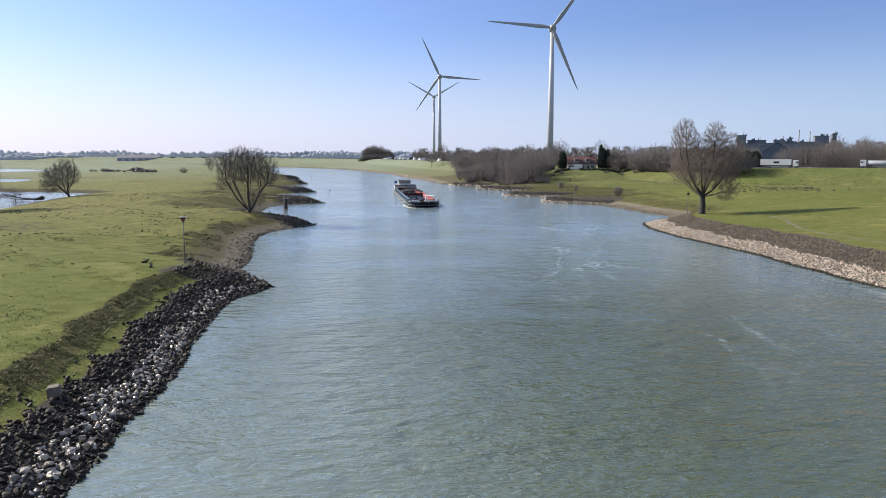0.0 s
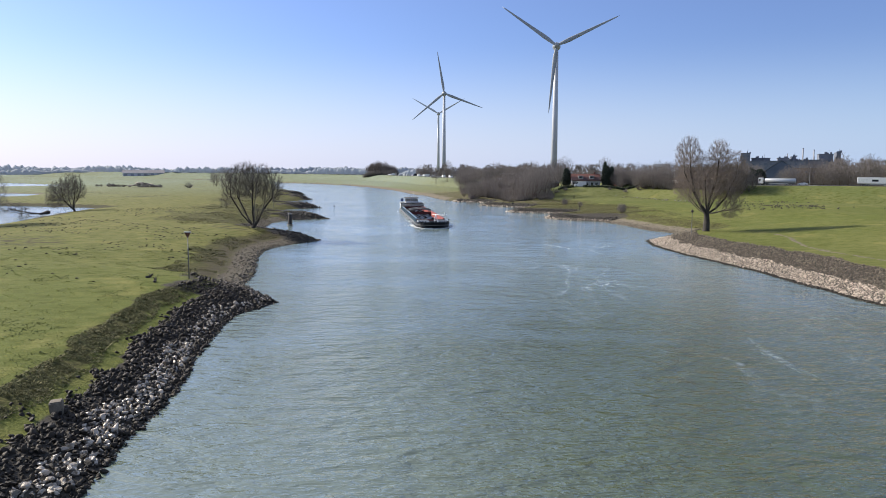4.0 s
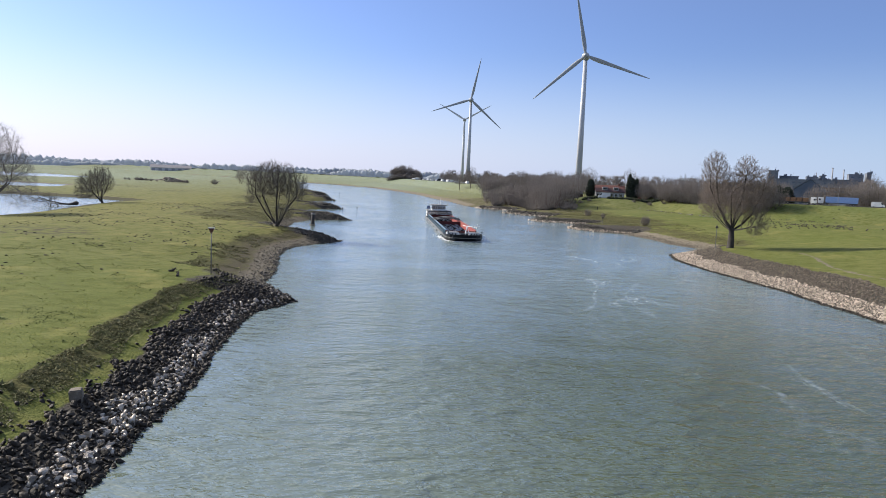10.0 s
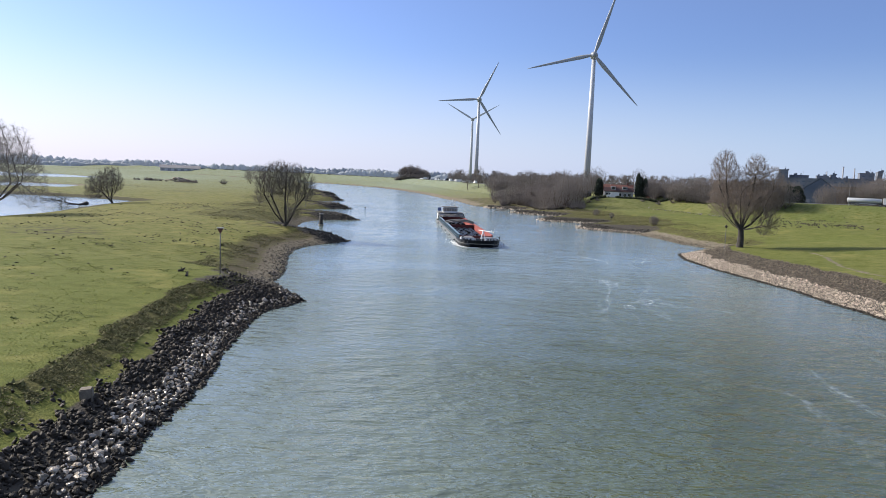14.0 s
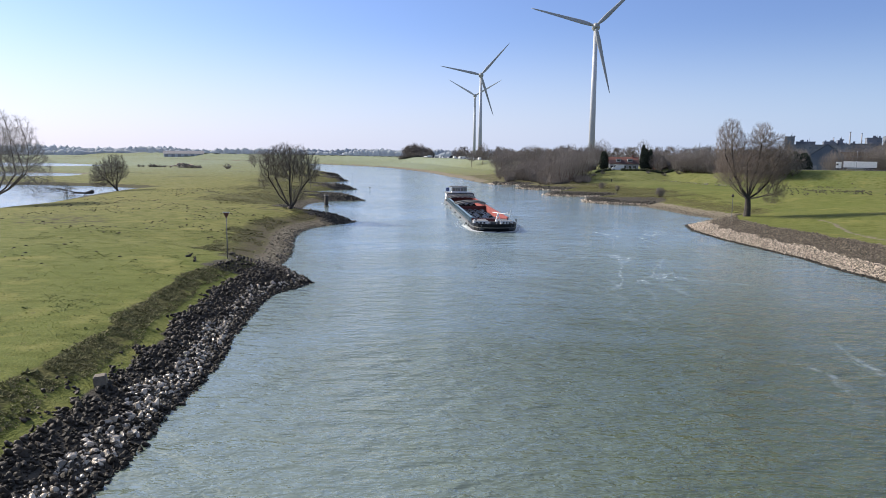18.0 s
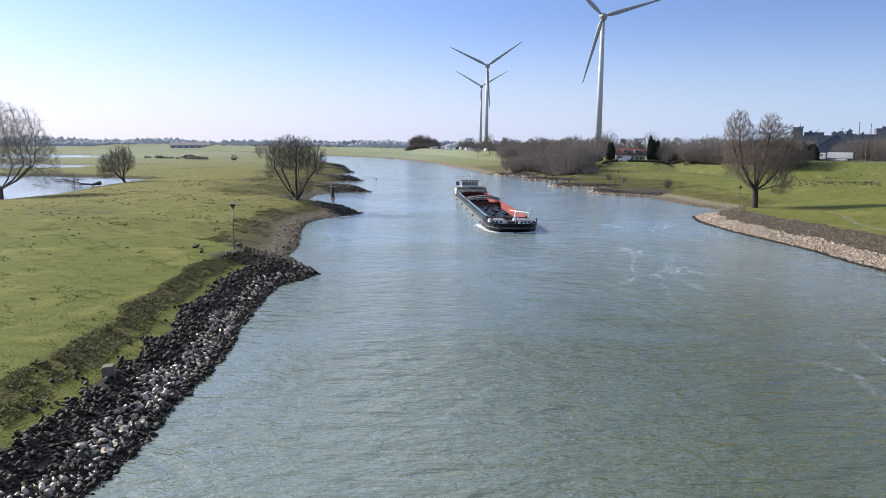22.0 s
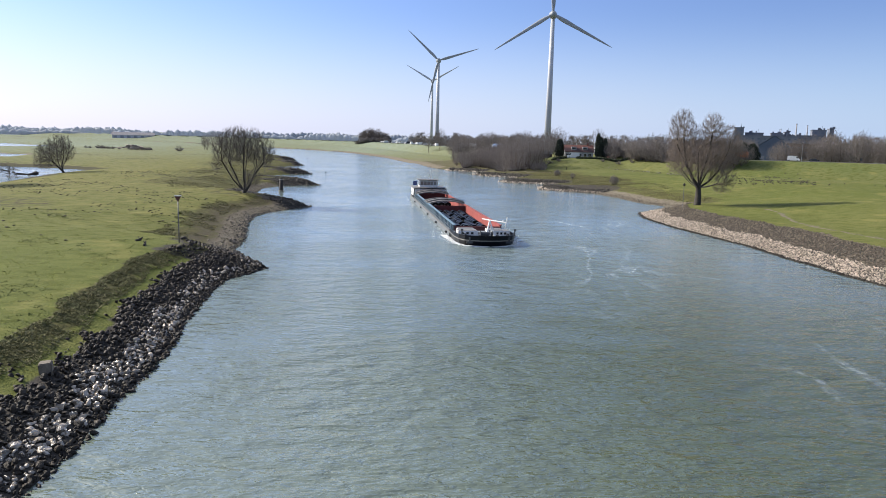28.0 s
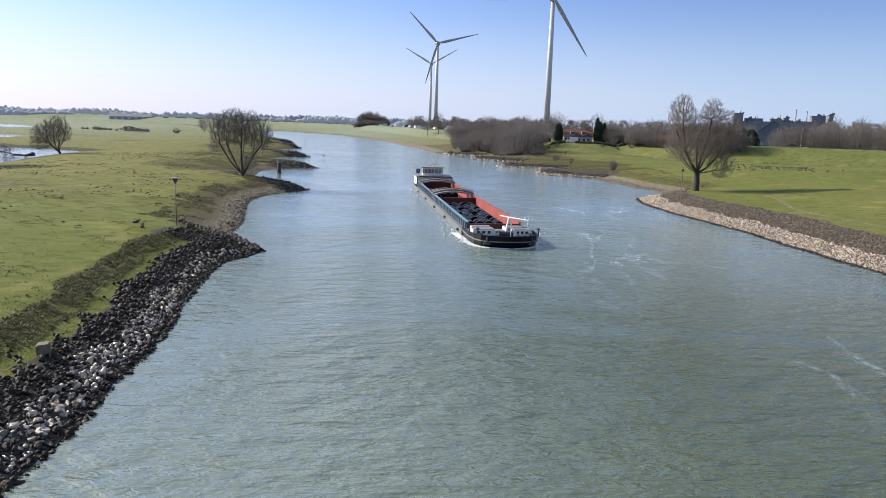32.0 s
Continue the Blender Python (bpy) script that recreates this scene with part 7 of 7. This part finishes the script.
wheel = part("wheelhouse", bevel_box(4.8, 3.8, 2.3, 0.1), M_WHITE, ship, "white wheelhouse with a band of windows", at=pose(0, 93.0, 3.4))
# The glass base colour is lightened to carry the sky's reflection.
part("window_band", Geo().box(-2.44, -1.94, 0.9, 2.44, 1.94, 1.95), mat("sky_lit_glass", (0.16, 0.155, 0.145), 0.06, var=0.1, spec=1.0), wheel, "wheelhouse windows reflecting the sky")
for k in range(6):
    part("mullion", Geo().box(-2.2 + k * 0.86, -1.98, 0.9, -2.1 + k * 0.86, -1.93, 1.95), M_WHITE, wheel)
part("roof", bevel_box(5.8, 5.0, 0.2, 0.06), M_HATCH, wheel, at=pose(0, 0, 2.3))
part("radar", Geo().tube([(0, -1, 2.5), (0, -1, 3.1)], 0.06, 6).box(-1.1, -1.06, 3.1, 1.1, -0.94, 3.22), M_WHITE, wheel)
part("signal_mast", Geo().tube([(0.8, 1, 2.5), (0.8, 1, 5.0)], [0.06, 0.04], 6).tube([(0.2, 1, 4.2), (1.4, 1, 4.2)], 0.03, 5), M_WHITE, wheel)
brd = part("sign_board", Geo().box(-4.4, 88.2, 4.5, -3.4, 88.32, 5.6), M_BLUE, ship, "blue square signal board")
part("board_mark", Geo().box(-4.0, 88.16, 4.95, -3.8, 88.2, 5.15), M_WHITE, brd)
part("board_post", Geo().tube([(-3.9, 88.4, 2.8), (-3.9, 88.4, 4.9)], 0.05, 6), M_STEEL, brd)
part("goalpost", Geo().tube([(-4.3, 86.8, 1.3), (-4.2, 86.8, 3.5), (-3.9, 86.8, 3.75), (3.9, 86.8, 3.75), (4.2, 86.8, 3.5), (4.3, 86.8, 1.3)], 0.14, 8), M_TMP, ship, "dark arched frame before the wheelhouse")
part("after_rail", Geo().tube([(-3.9, 97.4, 2.6), (-3.2, 99.4, 2.6), (3.2, 99.4, 2.6), (3.9, 97.4, 2.6)], 0.04, 5), M_GREYHULL, ship)
part("after_deck", Geo().add([(x, y, 1.32) for x, y, z in ring(0, -0.1) if y >= 86], [tuple(range(len([1 for x, y, z in ring(0) if y >= 86])))]), M_DECK, ship)
part("tender", Geo().tube([(2.6, 96.0, 3.9), (2.6, 97.0, 3.8), (2.6, 99.0, 3.8), (2.6, 99.6, 3.9)], [0.1, 0.6, 0.6, 0.4], 10), M_WHITE, ship, "white tender on the after deck", smooth=True)

fender_mesh = Geo().tube([(0, -0.35, 0), (0, 0.35, 0)], [0.19, 0.19], 12).mesh("fender", M_RUBBER)
for k in range(5):
    for sgn in (-1, 1):
        o = tagged(new("fender", fender_mesh), "black rubber fender on the hull side")
        o.parent = ship
        o.matrix_basis = pose(sgn * 5.0, 15 + k * 15.2, 0.95)

# foam at the bow and along the sides, moving with the ship
fp, fs = [], []
for sgn in (-1, 1):
    for k in range(260):
        y = 0.2 + 26 * RNG.random() ** 1.8
        x = float(np.interp(y, [a for a, b in OUT], [b for a, b in OUT])) * 0.93 + 0.15 + abs(RNG.normal(0, 0.14 + 0.075 * y))
        fp.append((sgn * x, y + 0.5, 0.4)), fs.append(RNG.uniform(0.07, 0.24) * (1.2 - y / 30))
for k in range(110):
    y = RNG.uniform(18, 100)
    fp.append((RNG.choice((-1, 1)) * (4.95 + abs(RNG.normal(0, 0.25 + y * 0.012))), y, 0.38)), fs.append(RNG.uniform(0.06, 0.2))
foam = tagged(new("bow_wave", scatter("bow_wave", COARSE, np.array(fp), np.array(fs)[:, None] * np.array((0.9, 2.0, 0.5)), M_FOAM, RNG, 0.15)), "white bow wave and foam", kind="stuff")
foam.parent = ship
g = Geo()
for sgn in (-1, 1):
    n = 14
    for k in range(n + 1):
        y = -0.3 + k * 1.1
        x = float(np.interp(max(y, 0), [a for a, b in OUT], [b for a, b in OUT])) * 0.9
        h = 0.15 * math.exp(-k * 0.22) * (0.8 + 0.4 * RNG.random())
        off = 0.1 + 0.1 * k
        b = len(g.v)
        g.v += [(sgn * (x - 0.2), y, 0.3), (sgn * (x + 0.12), y, 0.4 + h), (sgn * (x + off + 0.25), y, 0.4 + h * 0.3), (sgn * (x + off + 0.8), y + 0.3, 0.34)]
        if k:
            g.f += [tuple((b - 4 + i, b + i, b + i + 1, b - 3 + i)[::sgn]) for i in range(3)]
part("wave_crest", g, M_FOAM, ship, "white curling bow wave", smooth=True)

# ---- single boulders of the near bank ----
stone_meshes = [mesh_of("boulder", [tuple(p) for p in v], [tuple(q) for q in f], m) for m in (M_BASALT, M_DRY_STONE) for v, f in ROUGH]
for (x, y, z), s, is_pale in zip(*LEFT_NEAR):
    o = new("boulder", stone_meshes[int(RNG.integers(0, len(ROUGH))) + len(ROUGH) * int(is_pale)])
    o.parent = bank_left
    o.matrix_basis = pose(x, y, z, RNG.normal(0, 30), RNG.normal(0, 30), RNG.uniform(0, 360)) @ Matrix.Diagonal((*[float(v) for v in s], 1))


def motions():
    for rotor, rows in ((rotor_a, [(k * 1.0, 36.8 + 67.2 * k) for k in range(33)]),
                        (rotor_b, [(k * 1.0, float(np.interp(k, (0, 6, 13, 19, 23, 28, 32), (-25, 358, 802, 1186, 1439, 1753, 1996)))) for k in range(33)])):
        walk(rotor, [(t, pose(0, -4.0, HUB, 0, a, 0)) for t, a in rows])
    walk(rotor_c, [(0, pose(0, -4.0, HUB, 0, 60, 0)), (32, pose(0, -4.0, HUB, 0, 60, 0))])
    walk(ship, [(t, pose(-4.6 + 0.46875 * t + float(np.interp(t, (0, 8, 20, 28, 32), (-1.0, -0.8, -0.5, 0.0, 0.2))), 223.8 - 3.8875 * t + float(np.interp(t, (0, 10, 20, 32), (2.2, 2.2, 1.8, 0.4))), -0.4, 0, 0,
                         float(np.interp(t, (0, 20, 30, 32), (7.1, 7.2, 7.5, 7.6))))) for t in range(0, 33, 4)])
    walk(water, [(0, pose(-1.6, 8, 0)), (32, pose(1.6, -8, 0))])
    for vehicle, s0, v in TRAFFIC:
        rows = []
        for k in range(17):
            p, d = road_at(s0 + v * 2 * k, 1.8 if v < 0 else -1.8)
            rows.append((2.0 * k, pose(p.x, p.y, float(road_z(p.x)) + 0.07, 0, 0, math.degrees(math.atan2(d.y, d.x)) + (180 if v < 0 else 0))))
        walk(vehicle, rows)


motions()
